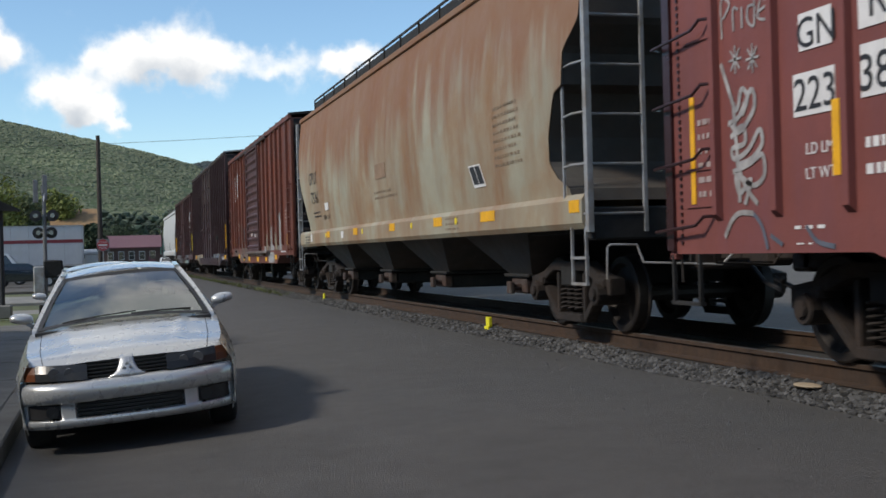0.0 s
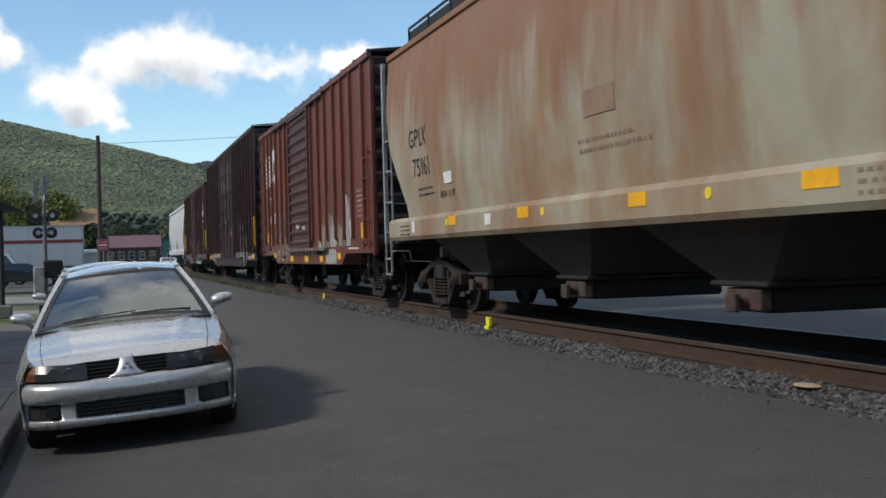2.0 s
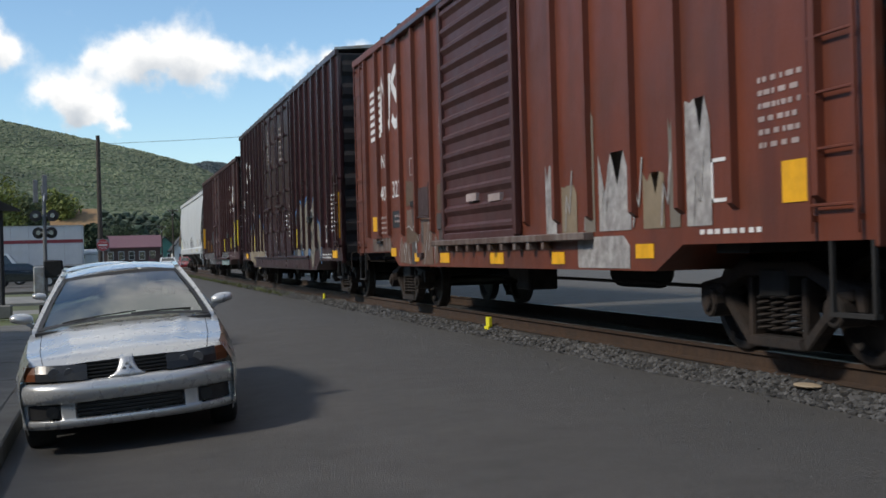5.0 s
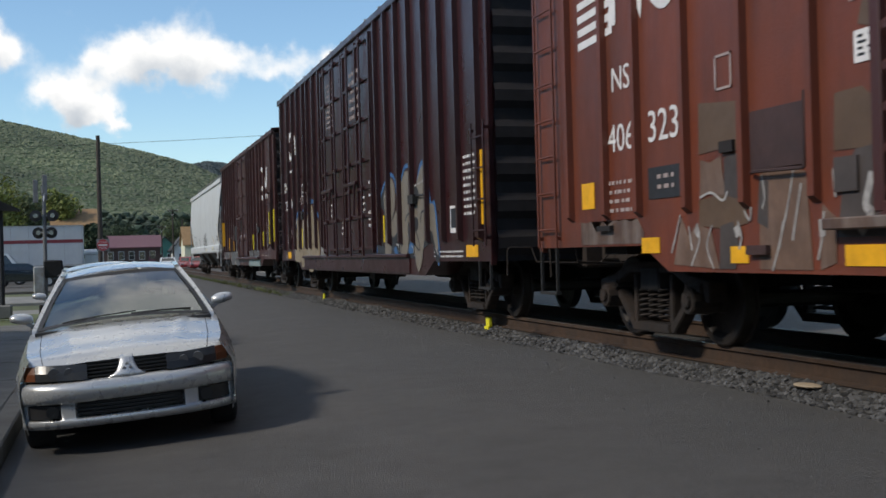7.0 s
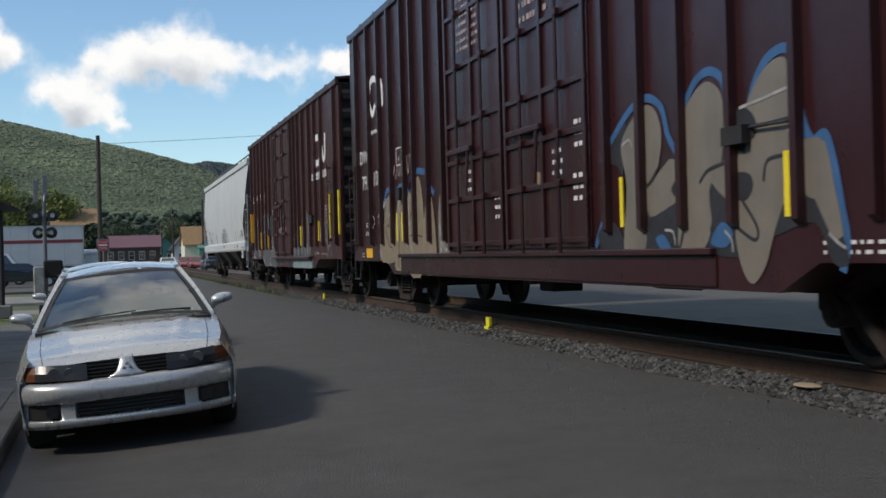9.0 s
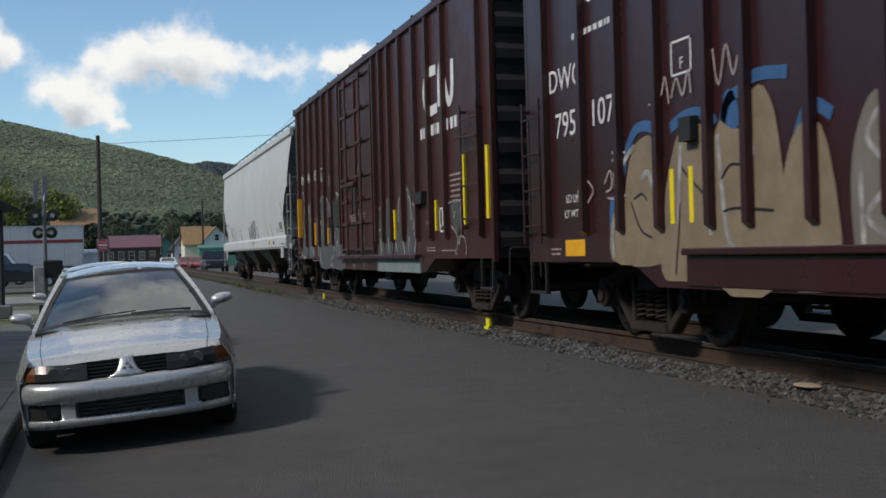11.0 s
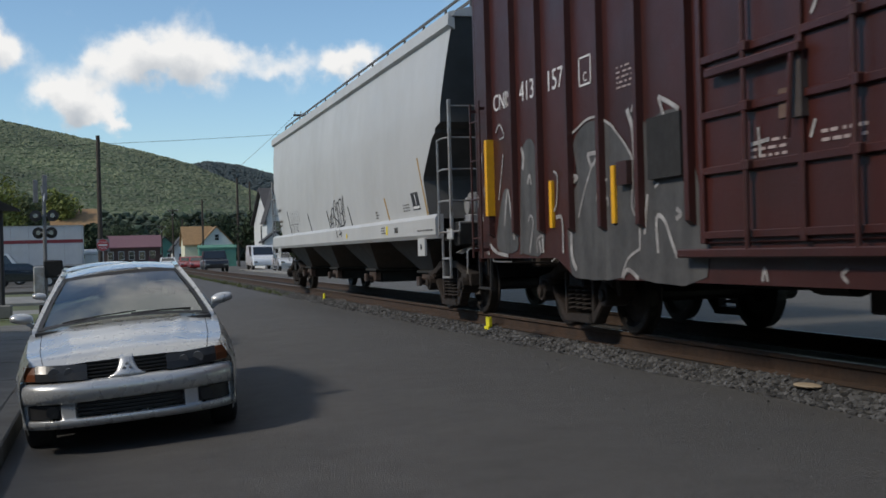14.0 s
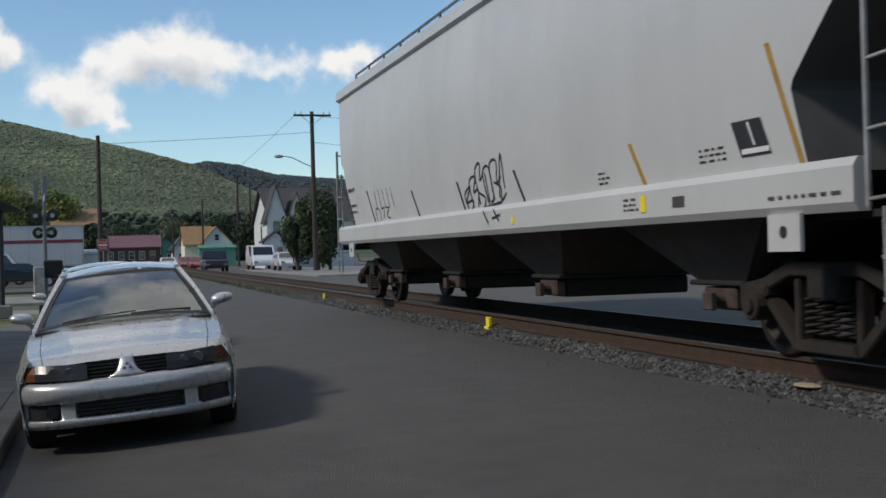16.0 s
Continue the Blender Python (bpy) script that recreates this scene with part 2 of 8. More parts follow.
def make_track():
    for i, x in enumerate((5.5035, 7.0085)):
        rail = thing("rail", "rusty brown steel rail with a worn bright head", "rail", pose(x, 0, 0), "rails", "structure")
        w = [(-.036, -.035), (-.036, -.005), (-.030, 0.0), (.030, 0.0), (.036, -.005), (.036, -.035), (.010, -.048), (.009, -.15), (.068, -.166), (.068, -.178), (-.068, -.178), (-.068, -.166), (-.009, -.15), (-.010, -.048)]
        bm = BM()
        prism(bm, w, "y", -30, 320)
        part("rail_body", bm, RAIL_RUST, rail)
        bm = BM()
        box(bm, -.031, .031, -30, 320, -.001, .0025)
        part("rail_head", bm, RAIL_TOP, rail, "worn bright running surface")
    bm = BM()
    prof = [(5.14, -.32), (5.24, -.285), (5.42, -.185), (5.6, -.20), (5.9, -.23), (6.6, -.23), (6.95, -.20), (7.1, -.19), (7.3, -.22), (7.62, -.33), (7.62, -.6), (5.14, -.6)]
    prism(bm, prof, "y", -30, 320)
    tagged(part("ballast_bed", bm, BALLAST_BED), "dark bed of packed crushed stone under the rails", "ballast", kind="structure")


make_track()

# ---- motion of the train ----
def run(t):
    """How far the train has come after t seconds."""
    return 4.5923 * t + 0.00864 * t * t


TRACK_X = 6.256
CARS = []          # (thing, start)
WHEELSETS = []

# ---- materials of the train ----
RUST_BROWN = mat("boxcar_red_brown", (0.140, 0.0335, 0.0145), 0.5, var=0.16, scale=0.7, bump=0.15, bscale=30, streak=((0.068, 0.020, 0.013), 3.0, 0.35, 0.7), stain=(0.085, 0.032, 0.020), stain_scale=0.9, stain_amount=0.4)
MAROON = mat("boxcar_maroon", (0.032, 0.0078, 0.0084), 0.33, var=0.16, scale=0.6, bump=0.12, bscale=25, streak=((0.024, 0.0075, 0.008), 2.6, 0.3, 0.7), stain=(0.052, 0.022, 0.022), stain_scale=0.8, stain_amount=0.2)
BROWN = mat("boxcar_brown", (0.051, 0.0124, 0.0092), 0.42, var=0.16, scale=0.7, bump=0.15, bscale=30, streak=((0.032, 0.010, 0.0085), 3.2, 0.3, 0.7), stain=(0.026, 0.0135, 0.0115), stain_scale=0.8, stain_amount=0.3)
OXIDE = mat("boxcar_faded_red", (0.180, 0.052, 0.042), 0.65, var=0.16, scale=0.8, bump=0.15, bscale=30, streak=((0.15, 0.05, 0.055), 2.4, 0.3, 0.7), stain=(0.12, 0.04, 0.035), stain_scale=0.7, stain_amount=0.3)
OLD_CREAM = mat("rust_streaked_hopper_paint", (0.305, 0.282, 0.205), 0.62, var=0.12, scale=0.9, bump=0.12, bscale=25, stain=(0.255, 0.130, 0.050), stain_scale=0.8, stain_amount=0.45, streak=((0.205, 0.088, 0.028), 0.9, 0.24, 0.8))


def add_rust_runs(m, top, depth, colour):
    """Rust washed down from the roof's edge in uneven tongues, each ending where its run dried."""
    nt = m.node_tree
    N = nt.nodes.new
    base = nt.nodes["Principled BSDF"].inputs["Base Color"]
    old = base.links[0].from_socket
    co = N("ShaderNodeTexCoord")
    sep = N("ShaderNodeSeparateXYZ")
    link(nt, co.outputs["Object"], sep.inputs[0])
    mp = N("ShaderNodeMapping")
    mp.inputs["Scale"].default_value = (1.0, 1.0, 0.16)
    link(nt, co.outputs["Object"], mp.inputs[0])
    n = N("ShaderNodeTexNoise")
    n.inputs["Scale"].default_value, n.inputs["Detail"].default_value, n.inputs["Roughness"].default_value = 1.5, 6, 0.6
    link(nt, mp.outputs[0], n.inputs["Vector"])
    run_len = N("ShaderNodeMath")
    run_len.operation = "MULTIPLY_ADD"
    run_len.inputs[1].default_value, run_len.inputs[2].default_value = depth * 3.4, top - depth * 2.9
    inv = N("ShaderNodeMath")
    inv.operation = "SUBTRACT"
    link(nt, sep.outputs[2], inv.inputs[0])
    link(nt, n.outputs[0], run_len.inputs[0])
    end = N("ShaderNodeMath")
    end.operation = "SUBTRACT"
    end.inputs[0].default_value = 2 * top - depth * 2.4
    link(nt, run_len.outputs[0], end.inputs[1])
    link(nt, end.outputs[0], inv.inputs[1])
    rng = N("ShaderNodeMapRange")
    for k, v in (("From Min", -0.35), ("From Max", 0.55), ("To Min", 0.0), ("To Max", 0.85)):
        rng.inputs[k].default_value = v
    link(nt, inv.outputs[0], rng.inputs["Value"])
    mx = N("ShaderNodeMix")
    mx.data_type = "RGBA"
    link(nt, rng.outputs[0], mx.inputs["Factor"])
    link(nt, old, mx.inputs[6])
    mx.inputs[7].default_value = (*colour, 1)
    link(nt, mx.outputs[2], base)


add_rust_runs(OLD_CREAM, 4.3, 1.15, (0.200, 0.080, 0.028))
HOPPER_GREY = mat("pale_grey_hopper_paint", (0.450, 0.448, 0.435), 0.5, var=0.05, scale=0.6, bump=0.05, bscale=15, streak=((0.385, 0.38, 0.365), 1.2, 0.15, 0.5))
# Shade of bays and slope sheets is put into this colour; stencils share it.
HOPPER_SHADE = mat("shade_dark_hopper_steel", (0.060, 0.054, 0.047), 0.75, var=0.3, scale=1.5, bump=0.2, bscale=20, stain=(0.07, 0.045, 0.03), stain_scale=1.2)
# Underframe and truck colours: shade below the cars is painted in over the soot.
UNDER = mat("soot_and_shade_black", (0.014, 0.013, 0.012), 0.85, var=0.4, scale=3, bump=0.3, bscale=25)
TRUCK_IRON = mat("rusty_cast_iron", (0.015, 0.0105, 0.0080), 0.85, var=0.35, scale=6, bump=0.3, bscale=30, stain=(0.034, 0.020, 0.013), stain_scale=4)
GATE_RUST = mat("rusty_red_gate", (0.050, 0.028, 0.021), 0.85, var=0.4, scale=8, bump=0.3, bscale=30, stain=(0.07, 0.065, 0.06), stain_scale=6, stain_amount=0.5)
WHEEL_STEEL = mat("wheel_steel", (0.020, 0.015, 0.012), 0.6, 0.3, var=0.3, scale=6, bump=0.1)
GALV = mat("galvanised_steel", (0.36, 0.36, 0.36), 0.5, 0.4, var=0.2, scale=5, bump=0.05, stain=(0.2, 0.15, 0.1), stain_scale=3)
YELLOW = mat("reflective_yellow", (0.72, 0.36, 0.01), 0.5, var=0.15, scale=6, bump=0)
YELLOW_DULL = mat("grimy_yellow_strip", (0.33, 0.19, 0.03), 0.6, var=0.3, scale=6, bump=0)
BRIGHT_YELLOW = mat("bright_yellow_paint", (0.75, 0.58, 0.02), 0.5, var=0.1, scale=6, bump=0)
WHITE = mat("white_lettering", (0.62, 0.60, 0.58), 0.6, var=0.12, scale=4, bump=0)
DIM_WHITE = mat("faded_lettering", (0.34, 0.27, 0.25), 0.7, var=0.2, scale=4, bump=0)
BLACK = mat("black_paint", (0.02, 0.02, 0.022), 0.6, var=0.2, scale=4, bump=0)
SILVER_SPRAY = mat("silver_grey_spray", (0.165, 0.142, 0.112), 0.5, var=0.12, scale=2.5, bump=0, streak=((0.11, 0.095, 0.08), 3, 0.4, 0.6))
GREY_SPRAY = mat("dull_grey_spray", (0.060, 0.057, 0.055), 0.6, var=0.3, scale=3, bump=0, streak=((0.12, 0.115, 0.11), 4, 0.5, 0.5))
FADED_BLUE = mat("faded_blue_spray", (0.085, 0.095, 0.12), 0.6, var=0.3, scale=5, bump=0)
TAN_SPRAY = mat("tan_spray", (0.20, 0.155, 0.10), 0.6, var=0.2, scale=3, bump=0)
BLUE_SPRAY = mat("blue_spray", (0.032, 0.095, 0.21), 0.6, var=0.2, scale=4, bump=0)
WHITE_SPRAY = mat("white_spray", (0.34, 0.325, 0.31), 0.6, var=0.35, scale=9, bump=0, stain=(0.14, 0.12, 0.115), stain_scale=5, stain_amount=0.6)
PRIMER = mat("bare_primer_patch", (0.105, 0.066, 0.048), 0.55, var=0.4, scale=3.5, bump=0, stain=(0.06, 0.03, 0.022), stain_scale=3, stain_amount=0.8, streak=((0.22, 0.19, 0.17), 5, 0.7, 0.6))
ORANGE_FADE = mat("faded_orange_mark", (0.235, 0.150, 0.092), 0.7, var=0.25, scale=3, bump=0)
# Grey with the hopper end's shade painted in; the guard rail shares it.
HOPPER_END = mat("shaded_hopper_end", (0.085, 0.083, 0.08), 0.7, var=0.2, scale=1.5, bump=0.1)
END_BROWN = mat("dark_brown_patch", (0.045, 0.022, 0.019), 0.6, var=0.3, scale=3, bump=0.1, bscale=25)
OLIVE_PATCH = mat("olive_brown_touch_up", (0.098, 0.060, 0.036), 0.5, var=0.2, scale=2, bump=0.05)
GREY_PATCH = mat("dull_grey_brown_patch", (0.058, 0.046, 0.041), 0.55, var=0.25, scale=3, bump=0.05)
WORN_TAN = mat("worn_tan_brown_patch", (0.125, 0.074, 0.050), 0.6, var=0.25, scale=4, bump=0.05, streak=((0.20, 0.15, 0.125), 4, 0.6, 0.5))
DOOR_BROWN = mat("dull_brown_door", (0.060, 0.0170, 0.0140), 0.5, var=0.18, scale=1.0, bump=0.1, bscale=25, streak=((0.042, 0.0155, 0.0135), 3.0, 0.4, 0.6))
# Brown with the gap's shade painted in; brackets and dark spray lines share it.
END_DARK = mat("gap_shade_brown", (0.011, 0.0075, 0.007), 0.8, var=0.3, scale=2, bump=0.2, bscale=25)
FADED_STENCIL = mat("faded_stencil", (0.19, 0.135, 0.085), 0.7, var=0.3, scale=3, bump=0)
TEAL_FADE = mat("faded_teal", (0.15, 0.20, 0.19), 0.7, var=0.3, scale=3, bump=0, streak=((0.24, 0.24, 0.22), 5, 0.6, 0.5))


def smooth_line(pts, n=6, closed=False):
    """Points of a smooth line through the given ones."""
    out, k = [], len(pts)
    for i in range(k if closed else k - 1):
        p = [pts[(i + j) % k] if closed else pts[min(k - 1, max(0, i + j))] for j in (-1, 0, 1, 2)]
        for s in range(n):
            t = s / n
            out.append(tuple(0.5 * (2 * p[1][c] + (p[2][c] - p[0][c]) * t + (2 * p[0][c] - 5 * p[1][c] + 4 * p[2][c] - p[3][c]) * t * t + (3 * p[1][c] - p[0][c] - 3 * p[2][c] + p[3][c]) * t ** 3) for c in (0, 1)))
    if not closed:
        out.append(tuple(pts[-1]))
    return out


def blob(name, pts, x, material, car, closed_n=5, label=""):
    bm = BM()
    prism(bm, smooth_line(pts, closed_n, True), "x", x, x + 0.003)
    bmesh.ops.triangulate(bm, faces=[f for f in bm.faces if len(f.verts) > 4])
    return part(name, bm, material, car, label)


def stroke(bm, pts, w, x, closed=False, n=5):
    """A painted line of width w on the car's side."""
    line = smooth_line(pts, n, closed) if n > 1 else list(pts)
    if closed:
        line.append(line[0])
    L, R = [], []
    for i, p in enumerate(line):
        a, b = line[max(0, i - 1)], line[min(len(line) - 1, i + 1)]
        d = Vector((b[0] - a[0], b[1] - a[1]))
        d = d.normalized() if d.length > 1e-6 else Vector((1, 0))
        nrm = Vector((-d.y, d.x)) * w / 2
        L.append(bm.verts.new((x, p[0] + nrm.x, p[1] + nrm.y)))
        R.append(bm.verts.new((x, p[0] - nrm.x, p[1] - nrm.y)))
    for i in range(len(line) - 1):
        bm.faces.new((L[i], L[i + 1], R[i + 1], R[i]))
    return bm


FACE = -1.592


def paint_lines(car, y, material, off, width, *lines, name="paint_stroke"):
    """Sprayed lines on a car's side, each a part of its own."""
    for k, q in enumerate(lines):
        bm = BM()
        stroke(bm, [(y(a), b) for a, b in q], width, FACE - off - .0002 * (k % 4))
        part(name, bm, material, car)


def panel(name, y0, y1, z0, z1, material, car, proud=0.006, x=FACE, label=""):
    bm = BM()
    box(bm, x - proud, x + 0.002, min(y0, y1), max(y0, y1), z0, z1)
    return part(name, bm, material, car, label)


def sign_text(text, size, y, z, material, car, x=FACE - 0.004, name="lettering"):
    ob = part(name, letters(text, size, 0.0015), material, car)
    ob.location = (x, y, z)
    return ob


def bars(y0, y1, z0, z1, rows, material, car, seed=1, x=FACE - 0.004, name="small_print"):
    """Writing too small to read: rows of short bars."""
    rng, bm = random.Random(seed), BM()
    h = (z1 - z0) / rows
    for r in range(rows):
        y = max(y0, y1)
        while y > min(y0, y1) + 0.04:
            w = rng.uniform(0.03, 0.10)
            box(bm, x, x + 0.003, max(min(y0, y1), y - w), y, z1 - (r + 0.72) * h, z1 - (r + 0.32) * h)
            y -= w + rng.uniform(0.02, 0.06)
    return tagged(part(name, bm, material, car), kind="stuff")


def mesh_of(bm, name, material):
    bmesh.ops.recalc_face_normals(bm, faces=bm.faces)
    me = bpy.data.meshes.new(name)
    bm.to_mesh(me)
    bm.free()
    me.materials.append(material)
    return me


def side_frame_mesh():
    bm = BM()
    up = [(-1.16, .60), (-.80, .66), (-.46, .79), (.46, .79), (.80, .66), (1.16, .60), (1.16, .42), (1.07, .42), (1.03, .54), (.78, .55), (.44, .68), (-.44, .68), (-.78, .55), (-1.03, .54), (-1.07, .42), (-1.16, .42)]
    prism(bm, up, "x", -.09, .09)
    for s in (-1, 1):
        prism(bm, [(s * .90, .53), (s * .78, .53), (s * .36, .17), (s * .34, .09), (s * .42, .09)], "x", -.07, .07)
        prism(bm, [(s * .42, .17), (s * .34, .17), (s * .34, .66), (s * .42, .66)], "x", -.06, .06)
        cyl(bm, (-.17, s * .89, .43), (.10, s * .89, .43), .125, 12)
        cyl(bm, (-.20, s * .89, .43), (-.17, s * .89, .43), .075, 8)
        box(bm, -.12, .12, s * .89 - .16, s * .89 + .16, .50, .60, .015)
    prism(bm, [(-.40, .09), (.40, .09), (.36, .18), (-.36, .18)], "x", -.10, .10)
    bmesh.ops.recalc_face_normals(bm, faces=bm.faces)
    sharp = [e for e in bm.edges if len(e.link_faces) == 2 and e.calc_face_angle(0) > .7]
    bmesh.ops.bevel(bm, geom=sharp, offset=.016, segments=2, affect="EDGES", clamp_overlap=True)
    return mesh_of(bm, "side_frame", TRUCK_IRON)


def spring_mesh():
    bm = BM()
    rings = []
    for i in range(61):
        a = i / 10 * math.tau
        c = Vector((.07 * math.cos(a), .07 * math.sin(a), .22 + .31 * i / 60))
        out = Vector((math.cos(a), math.sin(a), 0))
        rings.append([c + out * .014, c + Vector((0, 0, .014)), c - out * .014, c - Vector((0, 0, .014))])
    loft(bm, rings)
    return mesh_of(bm, "spring", TRUCK_IRON)


def wheelset_mesh():
    bm = BM()
    prof = [(0, .0), (0, .10), (.05, .12), (.075, .30), (.02, .345), (.02, .405), (.03, .42), (.13, .423), (.145, .447), (.165, .447), (.175, .36), (.12, .30), (.12, .14), (.19, .10), (.19, .085)]
    for s in (-1, 1):
        rings = [[(s * (-.852 + p[0]), p[1] * math.cos(a * math.tau / 28), p[1] * math.sin(a * math.tau / 28)) for a in range(28)] for p in prof[1:]]
        loft(bm, rings)
    cyl(bm, (-1.05, 0, 0), (1.05, 0, 0), .08, 10)
    return mesh_of(bm, "wheelset", WHEEL_STEEL)


SIDE_FRAME, SPRINGS, WHEELS = side_frame_mesh(), spring_mesh(), wheelset_mesh()
bm = BM()
box(bm, -1.1, 1.1, -.2, .2, .50, .74, .02)
box(bm, -.25, .25, -.3, .3, .74, .86, .02)
for s in (-1, 1):
    box(bm, -.9, .9, s * .42 - .05, s * .42 + .05, .33, .43, .01)
BOLSTER = mesh_of(bm, "truck", UNDER)


def add_truck(car, y):
    tr = part("truck", BOLSTER, UNDER, car, "cast-iron truck, dark with soot and painted-in shade")
    tr.location = (0, y, 0)
    for s in (-1, 1):
        o = part("side_frame", SIDE_FRAME, TRUCK_IRON, tr)
        o.location, o.rotation_euler = (s * 1.0, 0, 0), (0, 0, 0 if s < 0 else math.pi)
        for dy in (-.2, 0, .2):
            o = part("spring", SPRINGS, TRUCK_IRON, tr)
            o.location = (s * 1.02, dy, 0)
    for dy in (-.89, .89):
        o = part("wheelset", WHEELS, WHEEL_STEEL, tr)
        WHEELSETS.append((o, 0, dy, 0.42))


def add_coupler(car, y, s):
    """Coupler at an end; s: the way out."""
    bm = BM()
    box(bm, -.10, .10, min(y, y + s * .78), max(y, y + s * .78), .78, .98, .02)
    box(bm, -.17, .13, min(y + s * .70, y + s * .96), max(y + s * .70, y + s * .96), .72, 1.02, .05)
    box(bm, -.35, .35, min(y - s * .2, y + s * .1), max(y - s * .2, y + s * .1), .68, 1.08, .03)
    part("coupler", bm, TRUCK_IRON, car)
    bm = BM()
    tube(bm, smooth_line3([(.22, y, .82), (.24, y + s * .35, .55), (.2, y + s * .75, .46), (.05, y + s * .98, .60)]), .025)
    part("air_hose", bm, BLACK, car)
    bm = BM()
    tube(bm, [(-1.42, y + s * .12, .62), (-1.42, y + s * .14, .94), (-1.38, y + s * .14, .97), (-1.10, y + s * .16, .96), (-1.05, y + s * .2, .78), (-.30, y + s * .45, .74), (-.15, y + s * .5, .90)], .011)
    part("uncoupling_lever", bm, GALV if car.name.startswith("hopper") else TRUCK_IRON, car)


def smooth_line3(pts):
    return [Vector(p) for p in pts]


def ladder_parts(car, y0, y1, z0, z1, rungs, material, x=FACE - .05, r=.012, stile=.018):
    bm = BM()
    for y in (y0, y1):
        box(bm, x - stile * .5, x + stile * .5, y - stile, y + stile, z0, z1)
        for z in (z0 + .1, z1 - .1):
            box(bm, x, FACE + .01, y - .015, y + .015, z - .02, z + .02)
    for i in range(rungs):
        z = z0 + (z1 - z0) * (i + .5) / rungs
        cyl(bm, (x, y0, z), (x, y1, z), r, 6)
    return part("ladder", bm, material, car)


def boxcar(label, start, L, top, sill_mid, sill_end, step, material, ribs, trucks, roof_mat=None, rib_w=.075, rib_d=.055):
    """A boxcar: shell, side ribs, roof, ends and underframe; places along it are distances from its near end."""
    car = thing("boxcar", label, "rail car", pose(TRACK_X, start, 0), "cars of the train")
    CARS.append((car, start))
    bm = BM()
    prof = [(0, sill_end), (step - .35, sill_end), (step + .15, sill_mid), (L - step - .15, sill_mid), (L - step + .35, sill_end), (L, sill_end), (L, top - .12), (0, top - .12)]
    prism(bm, prof, "x", -1.59, 1.59)
    bmesh.ops.triangulate(bm, faces=[f for f in bm.faces if len(f.verts) > 4])
    part("body", bm, material, car)
    # roof: eave rail, peaked sheets with cross seams
    bm = BM()
    for s in (-1, 1):
        box(bm, s * 1.60 - .045, s * 1.60 + .045, -.03, L + .03, top - .16, top - .03, .012)
    part("eave_rail", bm, material, car)
    bm = BM()
    prism(bm, [(-1.63, top - .05), (-1.63, top - .03), (0, top + .12), (1.63, top - .03), (1.63, top - .05), (0, top + .05)], "y", -.05, L + .05)
    part("roof", bm, roof_mat or material, car)
    n = int(L / 1.1)
    seam = BM()
    prism(seam, [(-1.64, top - .028), (0, top + .122), (1.64, top - .028), (1.64, top - .002), (0, top + .15), (-1.64, top - .002)], "y", -.03, .03)
    seam_me = mesh_of(seam, "roof_seam", roof_mat or material)
    for i in range(n + 1):
        o = part("roof_seam", seam_me, material, car)
        o.location = (0, L * i / n, 0)
    # ribs on both sides
    rb = BM()
    z0, z1 = sill_end + .26, top - .16
    hw = rib_w / 2
    rings = [[(0, -hw * .80, z0), (0, hw * 1.15, z0), (0, hw, z1), (0, -hw * .72, z1)], [(-rib_d * 1.15, -hw * .72, z0 + .05), (-rib_d * 1.15, hw * .62, z0 + .05), (-rib_d * 1.15, hw * .55, z1 - .02), (-rib_d * 1.15, -hw * .66, z1 - .02)]]
    loft(rb, rings)
    rib_me = mesh_of(rb, "rib", material)
    for y in ribs:
        o = part("rib", rib_me, material, car)
        o.location = (-1.588, y, 0)
        o = part("rib", rib_me, material, car)
        o.location, o.rotation_euler = (1.588, y, 0), (0, 0, math.pi)
    # corrugated ends, near-black: shade of the gap between cars is painted in
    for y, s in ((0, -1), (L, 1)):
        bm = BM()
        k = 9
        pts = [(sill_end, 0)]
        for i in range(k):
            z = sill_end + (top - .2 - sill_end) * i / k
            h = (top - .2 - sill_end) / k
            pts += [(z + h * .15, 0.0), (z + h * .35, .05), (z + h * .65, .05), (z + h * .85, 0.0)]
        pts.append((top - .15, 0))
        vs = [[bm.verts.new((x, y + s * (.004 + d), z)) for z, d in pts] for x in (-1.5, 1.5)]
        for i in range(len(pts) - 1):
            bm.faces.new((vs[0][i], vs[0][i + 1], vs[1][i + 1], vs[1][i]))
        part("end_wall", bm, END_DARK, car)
        for x in (-1.555, 1.555):
            bm = BM()
            box(bm, x - .04, x + .04, y - .02 if s < 0 else y - .06, y + .06 if s < 0 else y + .02, sill_end - .05, top - .12, .01)
            part("corner_post", bm, material, car)
        add_coupler(car, y, s)
    # underframe
    bm = BM()
    box(bm, -.35, .35, .1, L - .1, .72, sill_end + .05)
    for f in (.22, .36, .5, .64, .78):
        box(bm, -1.5, 1.5, L * f - .08, L * f + .08, sill_mid + .04, sill_end + .05)
    for y in trucks:
        box(bm, -1.45, 1.45, y - .25, y + .25, .87, sill_end + .05)
    part("underframe", bm, UNDER, car)
    bm = BM()
    cyl(bm, (.2, L * .42, .62), (.2, L * .42 + 1.0, .62), .2, 14)
    cyl(bm, (-.6, L * .57, .66), (-.6, L * .57 + .5, .66), .16, 12)
    box(bm, -1.1, -.7, L * .49, L * .49 + .45, .42, .72, .02)
    tube(bm, [(-.5, trucks[0] + 1.2, .52), (-.5, L * .5, .55), (.1, trucks[1] - 1.2, .50)], .02)
    part("brake_gear", bm, UNDER, car)
    for y in trucks:
        add_truck(car, y)
    # sill steps
    for y in (.25, L - .25):
        bm = BM()
